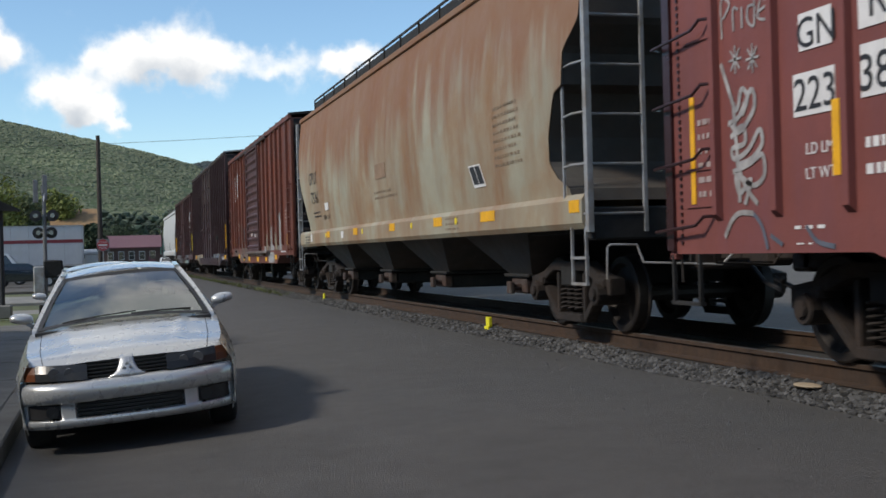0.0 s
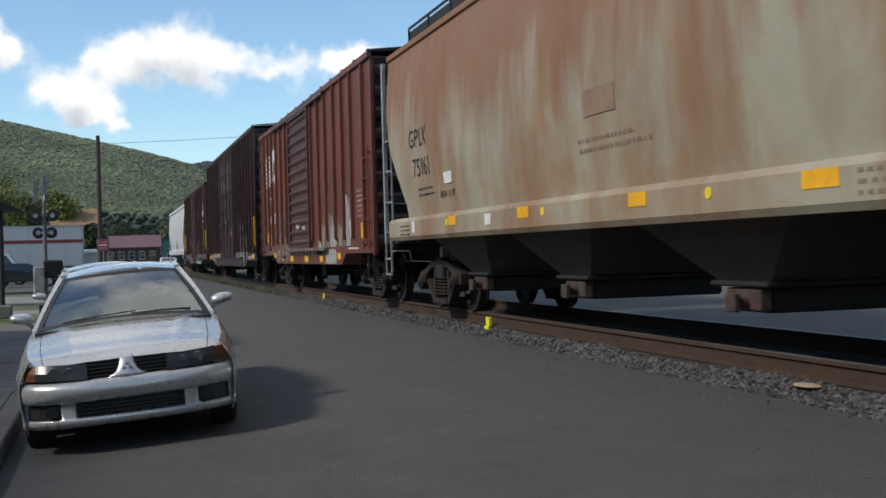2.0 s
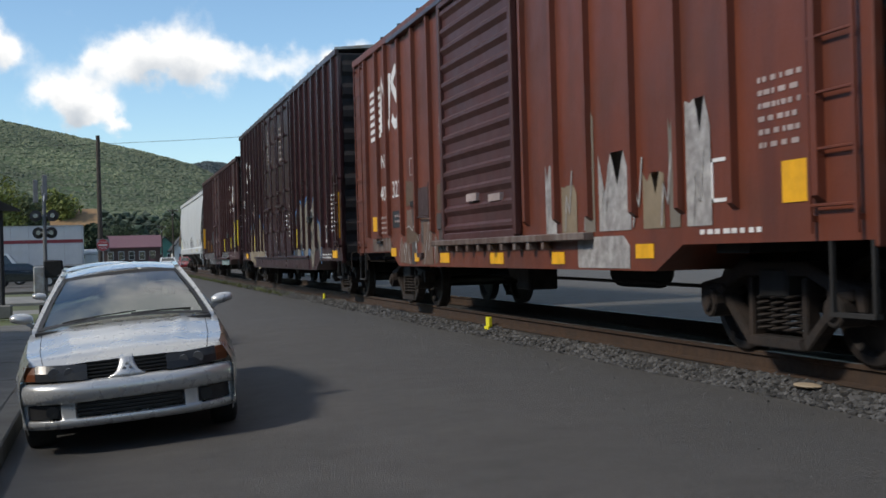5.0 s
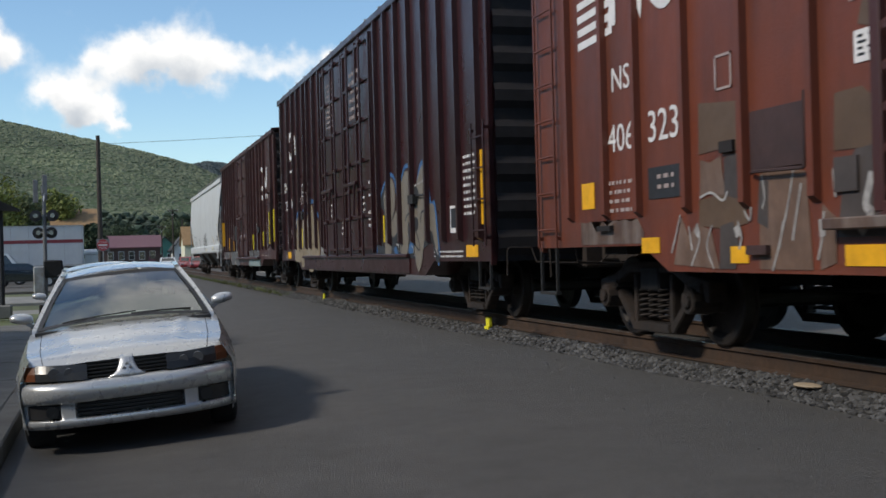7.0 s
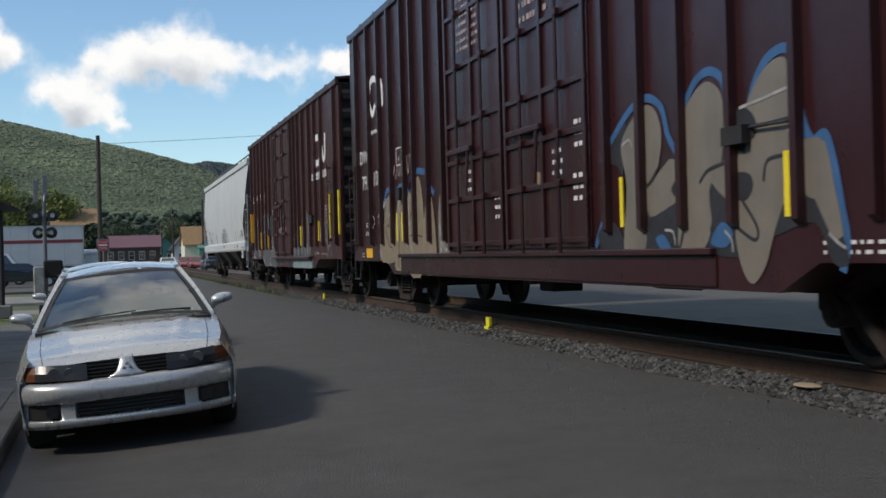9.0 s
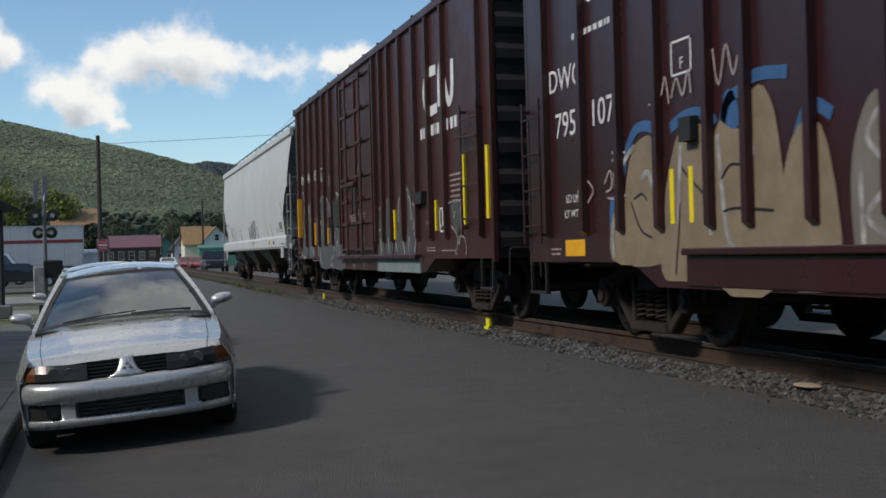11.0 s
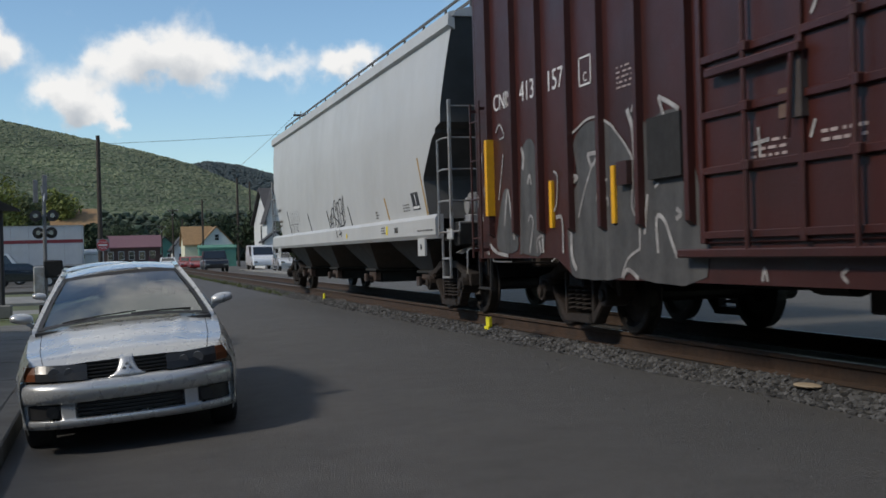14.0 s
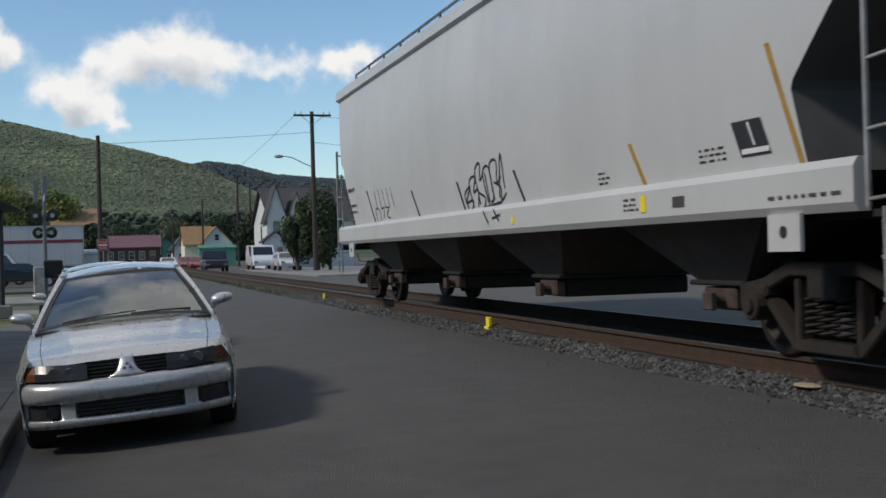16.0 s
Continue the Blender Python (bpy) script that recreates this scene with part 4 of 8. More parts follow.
def new_hopper():
    S, L = 81.1, 18.1
    y = lambda s: s - S
    ya = [(1.45, 1.75), (1.9, 1.45), (2.3, 1.15), (2.66, 1.0), (2.75, .80), (3.1, .72), (4.3, .12)]
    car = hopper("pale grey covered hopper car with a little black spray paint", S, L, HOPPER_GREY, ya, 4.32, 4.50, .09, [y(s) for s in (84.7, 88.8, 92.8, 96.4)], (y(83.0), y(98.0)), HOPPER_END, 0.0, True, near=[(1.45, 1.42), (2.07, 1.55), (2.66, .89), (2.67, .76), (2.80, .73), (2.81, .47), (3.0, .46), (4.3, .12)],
                 rungs=(1.21, 1.66, 2.11, 2.56), post=.15, side=.56, sill=.82)
    x = -1.60
    # brake gear on the near platform
    bm = BM()
    cyl(bm, (-1.0, .95, 1.62), (-.45, .95, 1.62), .20, 18)
    cyl(bm, (-1.06, .95, 1.62), (-1.0, .95, 1.62), .13, 14)
    part("brake_cylinder", bm, GALV, car, "pale grey brake cylinder")
    bm = BM()
    box(bm, -1.15, -.90, .55, .80, 1.36, 1.48, .015)
    part("brake_valve", bm, GALV, car)
    bm = BM()
    prism(bm, [(-1.50, .92), (-1.42, .90), (-.92, 1.12), (-1.02, 1.14)], "y", .10, .16)
    part("platform_brace", bm, GALV, car)
    bm = BM()
    tube(bm, [(-1.56, .15, 1.22), (-1.56, -.25, 1.22), (-1.56, -.25, 1.34), (-1.30, -.25, 1.34)], .014)
    part("platform_rail", bm, GALV, car)
    bm = BM()
    box(bm, -1.0, -.8, -.12, .02, 2.38, 2.58, .02)
    part("placard_box", bm, GALV, car)
    panel("stile_foot", .05, .30, 1.12, 1.26, HOPPER_GREY, car, .02, -1.56)
    for s in (82.72, 97.6):
        panel("jacking_pad", y(s + .2), y(s - .2), .88, 1.15, HOPPER_GREY, car, .03, x + .03)
        bm = BM()
        cyl(bm, (x - .006, y(s), 1.02), (x, y(s), 1.02), .045, 12)
        part("pad_hole", bm, BLACK, car)
    for s, z0, z1, c, tilt in ((82.57, 1.47, 2.41, YELLOW_DULL, .33), (84.99, 1.47, 1.90, YELLOW_DULL, .26), (88.08, 1.47, 1.90, BLACK, .30), (90.38, 1.47, 1.91, BLACK, .28), (92.72, 1.47, 1.93, BLACK, .38), (95.75, 1.47, 2.12, BLACK, .5)):
        decal("reflector", y(s) - .030, y(s) + .030, z0, z1, c, car, .09, 4.32, .008, 0.0, tilt)
    decal("stencil_panel", y(83.36), y(82.95), 1.61, 1.89, BLACK, car, .09, 4.32, .006, 0.0, .11)
    decal("stencil_line", y(83.34), y(82.97), 1.63, 1.67, WHITE, car, .09, 4.32, .012)
    decal("stencil_line", y(83.17), y(83.15), 1.69, 1.87, WHITE, car, .09, 4.32, .012, 0.0, .07)
    hx = lambda z: hopper_x(z, .09, 4.32) - .008
    wrap(bars(y(84.0), y(83.55), 1.6, 1.74, 3, HOPPER_SHADE, car, 21, hx(1.74)), .09, 4.32, 0.0)
    wrap(bars(y(86.0), y(85.75), 1.55, 1.7, 3, HOPPER_SHADE, car, 22, hx(1.7)), .09, 4.32, 0.0)
    bars(y(85.3), y(85.0), 1.26, 1.4, 3, HOPPER_SHADE, car, 23, x - .008)
    bars(y(82.9), y(82.0), 1.24, 1.3, 1, HOPPER_SHADE, car, 24, x - .008)
    panel("tag", y(84.35), y(84.15), 1.27, 1.36, HOPPER_SHADE, car, .008, x)
    panel("reflector", y(84.95), y(84.85), 1.25, 1.4, BRIGHT_YELLOW, car, .008, x)
    panel("reflector", y(88.35), y(88.27), 1.25, 1.34, BRIGHT_YELLOW, car, .008, x)
    wrap(bars(y(97.9), y(97.3), 2.1, 2.3, 1, BLACK, car, 25, hx(2.3)), .09, 4.32, 0.0)
    wrap(bars(y(97.9), y(97.2), 1.7, 1.95, 2, HOPPER_SHADE, car, 26, hx(1.95)), .09, 4.32, 0.0)
    bm = BM()
    for line in ([(90.22, 1.50), (90.36, 1.70), (90.10, 1.80), (90.30, 1.60), (90.02, 1.62), (90.06, 1.50)], [(90.0, 1.52), (90.12, 1.86), (89.86, 1.92), (89.96, 1.72), (89.76, 1.75), (89.82, 1.52)],
                 [(89.72, 1.55), (89.84, 1.98), (89.62, 2.08), (89.66, 1.86), (89.50, 1.96)], [(89.74, 1.70), (89.50, 1.62), (89.56, 1.50), (89.36, 1.52), (89.44, 1.94)], [(89.40, 1.56), (89.52, 1.95), (89.28, 2.0), (89.18, 1.62), (89.30, 1.56)],
                 [(89.16, 1.58), (89.24, 2.02), (88.98, 2.06), (89.0, 1.80), (88.84, 1.86)], [(89.12, 1.80), (88.88, 1.72), (88.90, 1.56), (88.70, 1.64)], [(88.96, 1.60), (88.80, 2.14), (88.74, 1.70)], [(90.1, 1.46), (89.5, 1.50), (88.9, 1.54)]):
        stroke(bm, [(y(a), b) for a, b in line], .036, hx(1.9))
    stroke(bm, [(y(89.4), 1.45), (y(89.2), 1.28)], .03, x - .008, n=1)
    stroke(bm, [(y(89.0), 1.45), (y(88.8), 1.30)], .03, x - .008, n=1)
    stroke(bm, [(y(89.05), 1.34), (y(88.75), 1.38)], .03, x - .008, n=1)
    for a in (95.55, 95.25, 94.95, 94.65, 94.35):
        stroke(bm, [(y(a + .12), 2.08), (y(a), 1.85), (y(a - .06), 1.72)], .020, hx(1.95))
    for line in ([(95.6, 1.52), (95.66, 1.74), (95.35, 1.70), (95.3, 1.52)], [(95.2, 1.72), (95.0, 1.74), (95.1, 1.56)], [(94.9, 1.74), (94.66, 1.72), (94.86, 1.6), (94.6, 1.54)]):
        stroke(bm, [(y(a), b) for a, b in line], .026, hx(1.95))
    scrawl = tagged(part("black_scrawl", bm, BLACK, car), kind="stuff")
    for v in scrawl.data.vertices:
        if v.co.z > 1.5:
            v.co.x = hopper_x(v.co.z, .09, 4.32) - .005


old_hopper()


def ns_boxcar():
    S, L = 29.2, 15.15
    y = lambda s: s - S
    car = boxcar("red-brown boxcar with a ribbed sliding door and peeling primer patches", S, L, 4.66, .72, .95, 2.85, RUST_BROWN,
                 [y(s) for s in (29.75, 30.84, 31.69, 32.56, 33.54, 34.40, 35.3, 39.19, 40.07, 40.96, 41.85, 42.54, 43.4)], (y(31.15), y(42.7)), UNDER, rib_w=.11, rib_d=.06)
    corrugated_door(car, y(35.55), y(38.45), 1.14, 4.42, 13, DOOR_BROWN, "sliding_door", "dull brown ribbed sliding door")
    bm = BM()
    box(bm, FACE - .12, FACE, y(33.5), y(39.0), 1.02, 1.10, .01)
    for i in range(9):
        box(bm, FACE - .10, FACE, y(34.6) + i * .45, y(34.6) + i * .45 + .09, .94, 1.02)
    part("door_track", bm, PRIMER, car)
    bm = BM()
    box(bm, FACE - .1, FACE, y(33.5), y(41.5), 4.44, 4.52, .01)
    part("upper_door_track", bm, MAROON, car)
    ladder_parts(car, y(43.75), y(44.25), .95, 4.5, 9, RUST_BROWN)
    ladder_parts(car, y(29.32), y(29.82), 1.0, 2.9, 5, RUST_BROWN)
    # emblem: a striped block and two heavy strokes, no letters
    for i in range(7):
        z = 2.98 + i * .135
        paint_lines(car, y, WHITE, .005, .075, [(43.15, z), (42.72, z + .02), (42.35, z + .04)], name="emblem_stripe")
    for q in ([(42.35, 3.05), (42.25, 3.95), (41.75, 3.08), (41.65, 3.98)], ):
        bm = BM()
        stroke(bm, [(y(a), b) for a, b in q], .17, FACE - .006, n=1)
        part("emblem_stroke", bm, WHITE, car)
    paint_lines(car, y, WHITE, .006, .17, [(40.95, 3.80), (41.2, 4.0), (41.5, 3.8), (41.25, 3.55), (41.05, 3.30), (41.3, 3.08), (41.55, 3.22)], name="emblem_stroke")
    sign_text("NS", .33, y(42.2), 2.42, WHITE, car)
    sign_text("406", .37, y(42.22), 1.85, WHITE, car)
    sign_text("323", .40, y(41.38), 1.87, WHITE, car)
    for s, z, w, h in ((43.0, 1.46, .3, .26), (41.67, .95, .34, .14), (38.68, .85, .45, .14), (36.43, .84, .5, .14), (30.05, 1.38, .33, .3), (34.44, .84, .35, .13), (32.40, .90, .35, .13), (40.2, .86, .25, .13)):
        panel("reflector", y(s + w / 2), y(s - w / 2), z - h / 2, z + h / 2, YELLOW, car)
    bars(y(42.5), y(41.9), 1.25, 1.6, 4, DIM_WHITE, car, 31)
    bars(y(30.5), y(29.95), 1.62, 2.2, 6, DIM_WHITE, car, 32)
    bars(y(31.4), y(30.5), 1.0, 1.1, 1, WHITE, car, 33)
    panel("door_placard", y(36.47), y(36.03), 1.55, 1.64, DIM_WHITE, car, .085)
    panel("door_placard", y(37.36), y(36.94), 1.59, 1.69, DIM_WHITE, car, .085)
    panel("placard", y(38.76), y(38.48), 2.09, 2.30, WHITE, car)
    bars(y(38.72), y(38.52), 2.12, 2.28, 4, BLACK, car, 36, FACE - .010)
    panel("placard", y(38.8), y(38.62), 2.5, 2.9, DIM_WHITE, car)
    panel("dark_repair_patch", y(39.99), y(39.31), 1.49, 1.93, END_BROWN, car, .02)
    bm = BM()
    tube(bm, [(FACE - .02, y(39.98), 1.47), (FACE - .06, y(39.9), 1.475), (FACE - .06, y(39.26), 1.46), (FACE - .06, y(39.24), 1.98), (FACE - .02, y(39.24), 2.0)], .014)
    part("grab_iron", bm, END_BROWN, car)
    panel("stencil_panel", y(41.68), y(41.05), 1.36, 1.64, BLACK, car)
    bars(y(41.5), y(41.2), 1.42, 1.6, 2, DIM_WHITE, car, 35, FACE - .012)
    for a, b in ((40.5, 40.25),):
        bm = BM()
        for y0, y1, z0, z1 in ((y(b), y(a), 2.16, 2.18), (y(b), y(a), 2.42, 2.44), (y(b), y(b) + .02, 2.16, 2.44), (y(a) - .02, y(a), 2.16, 2.44)):
            box(bm, FACE - .006, FACE, y0, y1, z0, z1)
        part("stencil_frame", bm, DIM_WHITE, car)
    bm = BM()
    for y0, y1, z0, z1 in ((y(31.2), y(30.9), 1.28, 1.31), (y(31.2), y(30.9), 1.60, 1.63), (y(31.2), y(31.17), 1.28, 1.63), (y(30.93), y(30.9), 1.28, 1.63)):
        box(bm, FACE - .006, FACE, min(y0, y1), max(y0, y1), z0, z1)
    part("stencil_frame", bm, WHITE, car)
    # worn and sprayed patches along the bottom
    rng = random.Random(9)

    def ragged(a, b, z0, z1, m, k, off):
        pts = [(y(b), z0), (y(a), z0)]
        for q in range(k + 1):
            pts.append((y(a) + (y(b) - y(a)) * q / k, z1 - rng.uniform(0, .55) * (z1 - z0) * (q % 2)))
        bm = BM()
        prism(bm, pts, "x", FACE - off, FACE - off + .003)
        bmesh.ops.triangulate(bm, faces=[f for f in bm.faces if len(f.verts) > 4])
        part("worn_patch", bm, m, car)
    def patch(material, off, *pts):
        bm = BM()
        prism(bm, [(y(a), b) for a, b in pts], "x", FACE - off, FACE - off + .003)
        bmesh.ops.triangulate(bm, faces=[f for f in bm.faces if len(f.verts) > 4])
        part("worn_patch", bm, material, car)
    patch(OLIVE_PATCH, .0040, (40.78, 1.68), (40.77, 2.10), (40.48, 2.07), (40.14, 2.04), (40.14, 1.66), (40.42, 1.70))
    patch(WORN_TAN, .0042, (40.78, 1.34), (40.76, 1.64), (40.62, 1.60), (40.44, 1.64), (40.38, 1.30), (40.60, 1.36))
    patch(GREY_PATCH, .0044, (40.40, 1.26), (40.39, 1.62), (40.22, 1.65), (40.12, 1.56), (40.10, 1.26))
    patch(OLIVE_PATCH, .0046, (40.80, 1.10), (40.79, 1.31), (40.45, 1.34), (40.10, 1.27), (40.07, 1.10), (40.35, 1.06))
    patch(GREY_PATCH, .0048, (40.50, .75), (40.47, 1.09), (40.28, 1.12), (40.20, .95), (40.26, .75))
    patch(WORN_TAN, .0040, (41.25, .78), (41.10, 1.18), (40.98, 1.02), (40.84, 1.12), (40.62, 1.06), (40.5, .75))
    patch(WORN_TAN, .0042, (39.92, .75), (39.90, 1.46), (39.62, 1.48), (39.45, 1.46), (39.32, 1.44), (39.26, .75))
    patch(GREY_PATCH, .0048, (39.94, 1.10), (39.90, 1.42), (39.78, 1.40), (39.80, 1.05))
    patch(OLIVE_PATCH, .0042, (39.00, 1.55), (38.98, 1.93), (38.70, 1.94), (38.56, 1.84), (38.58, 1.54))
    patch(GREY_PATCH, .0046, (38.98, .97), (38.92, 1.30), (38.78, 1.54), (38.52, 1.56), (38.50, .97))
    patch(WORN_TAN, .0042, (39.18, .75), (39.14, 1.20), (38.99, 1.10), (39.0, .80))
    patch(OLIVE_PATCH, .0048, (38.72, 2.34), (38.66, 2.52), (38.56, 2.46), (38.58, 2.30))
    panel("worn_hatch", y(38.98), y(38.74), 1.27, 1.50, GREY_PATCH, car, .025)
    panel("worn_bracket", y(40.04), y(39.77), .86, .93, END_BROWN, car, .05)
    panel("worn_bracket", y(40.42), y(40.22), 1.66, 1.75, END_DARK, car, .035)
    panel("worn_bracket", y(42.72), y(42.42), 1.10, 1.15, END_DARK, car, .05)
    paint_lines(car, y, WHITE_SPRAY, .0085, .021, [(41.11, 1.20), (41.20, 1.02), (41.28, .88)], [(40.83, 1.12), (40.80, .98), (40.94, .77)], [(40.59, 1.10), (40.68, .93), (40.58, .75)], [(40.21, 1.12), (40.16, 1.0), (40.20, .90)],
                [(40.12, 1.20), (40.04, 1.12), (40.02, 1.22)], [(39.86, 1.45), (39.83, 1.28), (39.87, 1.20)], [(39.46, 1.46), (39.55, 1.18), (39.71, .82), (39.75, .74)], [(39.37, 1.36), (39.42, 1.2), (39.49, .96)],
                [(39.12, 1.15), (39.16, .94), (39.2, .82)], [(39.01, 1.43), (38.99, 1.24)], [(40.77, 1.33), (40.59, 1.36), (40.42, 1.29), (40.34, 1.36)], [(40.97, 1.1), (40.92, .9)], [(39.6, 1.1), (39.66, .9)], name="white_drip")
    paint_lines(car, y, WHITE_SPRAY, .0087, .065, [(38.61, 1.38), (38.68, 1.18), (38.63, 1.12), (38.74, .99)], [(40.24, 1.08), (40.20, 1.0)], [(39.15, 1.1), (39.14, .98)], [(40.86, 1.08), (40.80, 1.02)], name="white_drip")
    for i, (a, b, h) in enumerate(((34.75, 34.45, 1.85), (34.3, 33.9, 1.6), (33.7, 33.45, 2.3), (33.35, 32.65, 1.85), (32.4, 32.0, 1.6), (31.9, 31.72, 2.05), (31.6, 31.2, 2.15))):
        ragged(a, b, 1.1, h, (WHITE_SPRAY, TAN_SPRAY, SILVER_SPRAY)[i % 3], 5, .0040 + .0003 * i)
    bm = BM()
    for s in (34.7, 34.2, 33.7, 33.3, 32.6, 32.05, 31.5):
        stroke(bm, [(y(s), 1.12), (y(s) - .05, 1.5), (y(s) - .12, 1.3), (y(s) - .2, 1.75)], .03, FACE - .010, n=1)
    tagged(part("white_scrawl", bm, WHITE_SPRAY, car), kind="stuff")
    ragged(33.9, 32.7, .74, 1.05, WHITE_SPRAY, 9, .004)
    ragged(43.2, 41.8, .97, 1.2, PRIMER, 11, .0034)


ns_boxcar()


def tall_boxcar():
    S, L = 46.05, 17.6
    y = lambda s: s - S
    car = boxcar("tall maroon boxcar with double plug doors and silver spray-painted letters", S, L, 5.22, .58, .80, 2.95, MAROON,
                 [y(s) for s in (46.35, 47.24, 48.01, 48.83, 49.69, 50.48, 51.22, 51.95, 57.4, 58.20, 59.0, 59.56, 60.42, 61.20, 62.03, 63.01)], (y(48.25), y(61.75)), GALV, rib_w=.12, rib_d=.07)
    plug_door(car, y(52.35), y(54.75), .95, 4.95, MAROON)
    plug_door(car, y(54.85), y(57.15), .95, 4.95, MAROON)
    bm = BM()
    box(bm, FACE - .07, FACE, y(50.0), y(60.0), .86, .92, .01)
    box(bm, FACE - .02, FACE, y(50.0), y(60.0), .60, .86, .01)
    part("door_track", bm, MAROON, car)
    ladder_parts(car, y(46.0), y(46.5), 1.0, 2.6, 4, MAROON, FACE - .08)
    ladder_parts(car, y(63.1), y(63.6), 1.0, 2.6, 4, MAROON, FACE - .08)
    panel("reflector", y(46.30), y(46.22), 1.28, 2.24, YELLOW, car, .03)
    for s in (60.23, 51.69, 49.0, 59.9):
        panel("reflector", y(s) - .035, y(s) + .035, 1.13, 1.60, BRIGHT_YELLOW, car, .012)
    panel("reflector", y(62.6), y(62.1), .86, 1.03, YELLOW, car)
    panel("reflector", y(47.05), y(46.55), .86, 1.02, YELLOW, car)
    sign_text("DWC", .35, y(62.52), 2.62, WHITE, car)
    sign_text("795", .38, y(62.52), 2.12, WHITE, car)
    sign_text("107", .38, y(61.62), 2.15, WHITE, car)
    # emblem of rounded strokes, no letters
    bm = BM()
    stroke(bm, [(y(61.35), 3.55), (y(61.5), 4.0), (y(61.9), 4.05), (y(62.05), 3.75), (y(61.85), 3.45), (y(61.6), 3.6)], .12, FACE - .005)
    stroke(bm, [(y(61.35), 3.95), (y(61.1), 3.9), (y(61.05), 3.5)], .12, FACE - .005)
    part("emblem", bm, WHITE, car)
    bars(y(62.3), y(61.2), 3.05, 3.2, 1, WHITE, car, 41)
    bm = BM()
    for y0, y1, z0, z1 in ((60.2, 59.85, 2.38, 2.40), (60.2, 59.85, 2.66, 2.68), (60.2, 60.18, 2.38, 2.68), (59.87, 59.85, 2.38, 2.68)):
        box(bm, FACE - .006, FACE, y(y1), y(y0), z0, z1)
    part("stencil_frame", bm, WHITE, car)
    sign_text("F", .14, y(60.02), 2.43, WHITE, car)
    sign_text("LD LMT", .12, y(62.35), 1.42, WHITE, car)
    sign_text("LT WT", .12, y(62.42), 1.26, WHITE, car)
    bars(y(47.1), y(46.6), 1.4, 2.26, 9, WHITE, car, 42)
    bars(y(48.6), y(47.2), .84, .97, 2, WHITE, car, 43)
    bars(y(63.0), y(62.7), .86, .96, 2, DIM_WHITE, car, 44)
    bars(y(56.6), y(55.7), 3.6, 4.6, 9, DIM_WHITE, car, 45, FACE - .036)
    bars(y(54.2), y(53.3), 3.5, 4.5, 6, DIM_WHITE, car, 46, FACE - .036)
    for s, z in ((53.3, 1.7), (56.3, 1.7), (52.75, 1.4), (52.7, 1.95), (55.2, 1.3)):
        bars(y(s), y(s - .28), z, z + .35, 3, WHITE, car, int(s * 7), FACE - .036)
    panel("orange_tag", y(53.75), y(53.6), 1.6, 1.8, ORANGE_FADE, car, .036)
    panel("stencil_panel", y(47.75), y(47.42), 1.20, 1.58, WHITE, car)
    panel("stencil_block", y(47.71), y(47.46), 1.27, 1.54, BLACK, car, .009)
    # the mural: silver letters with black hollows and a blue outline
    def letter(name, pts, off, material, n=4):
        blob(name, [(y(a), b) for a, b in pts], FACE - off, material, car, n)
    paint_lines(car, y, BLUE_SPRAY, .0042, .075,
                [(52.16, 1.80), (51.86, 1.98), (51.48, 2.20), (51.15, 2.27), (50.87, 2.15), (50.76, 1.90), (50.60, 1.72)],
                [(50.63, 1.93), (50.44, 2.14), (50.24, 2.30), (50.02, 2.33), (49.84, 2.22), (49.80, 1.95)],
                [(49.52, 1.90), (49.36, 2.18), (49.18, 2.31), (48.96, 2.32), (48.86, 2.10), (48.80, 1.80), (48.69, 1.64), (48.55, 1.67), (48.46, 1.46), (48.39, 1.16), (48.34, .93), (48.40, .74)],
                [(52.30, .95), (52.1, 1.2), (51.9, 1.22)], name="blue_outline")
    letter("black_shadow", [(52.19, 1.82), (51.86, 1.93), (51.55, 2.10), (51.42, 1.79), (51.55, 1.50), (51.75, 1.70)], .0054, BLACK, 2)
    letter("black_shadow", [(52.25, 1.05), (52.0, 1.2), (51.75, 1.1), (51.60, .86), (52.0, .84)], .0054, BLACK)
    letter("black_shadow", [(51.25, .92), (51.22, 1.35), (50.86, 1.50), (50.50, 1.35), (50.50, .90)], .0050, BLACK)
    letter("black_shadow", [(50.20, 1.0), (50.15, 1.75), (49.80, 1.95), (49.35, 1.9), (49.30, 1.0), (49.75, .84)], .0050, BLACK)
    letter("black_shadow", [(49.20, 1.0), (49.0, 1.28), (48.65, 1.30), (48.40, 1.0), (48.33, .80), (48.49, .80), (48.70, 1.08)], .0050, BLACK)
    letter("silver_letter", [(51.66, .85), (51.58, 1.50), (51.68, 1.89), (51.42, 2.12), (51.18, 2.21), (50.97, 2.13), (50.87, 1.90), (50.97, 1.60), (51.15, 1.40), (51.19, 1.12), (51.26, .90)], .0062, SILVER_SPRAY)
    letter("silver_letter", [(51.16, 1.42), (50.74, 1.69), (50.58, 1.60), (50.56, 1.36), (50.76, 1.28), (51.12, 1.20)], .0066, SILVER_SPRAY, 2)
    letter("silver_letter", [(50.60, .89), (50.57, 1.36), (50.47, 1.86), (50.58, 1.96), (50.40, 2.12), (50.22, 2.23), (50.05, 2.25), (49.87, 2.13), (49.83, 1.88), (49.90, 1.58), (50.08, 1.38), (50.06, 1.08), (50.24, .89)], .0070, SILVER_SPRAY)
    letter("silver_letter", [(50.06, 1.46), (49.86, 1.60), (49.62, 1.66), (49.47, 1.50), (49.58, 1.20), (49.72, 1.16), (49.84, 1.30)], .0074, SILVER_SPRAY, 2)
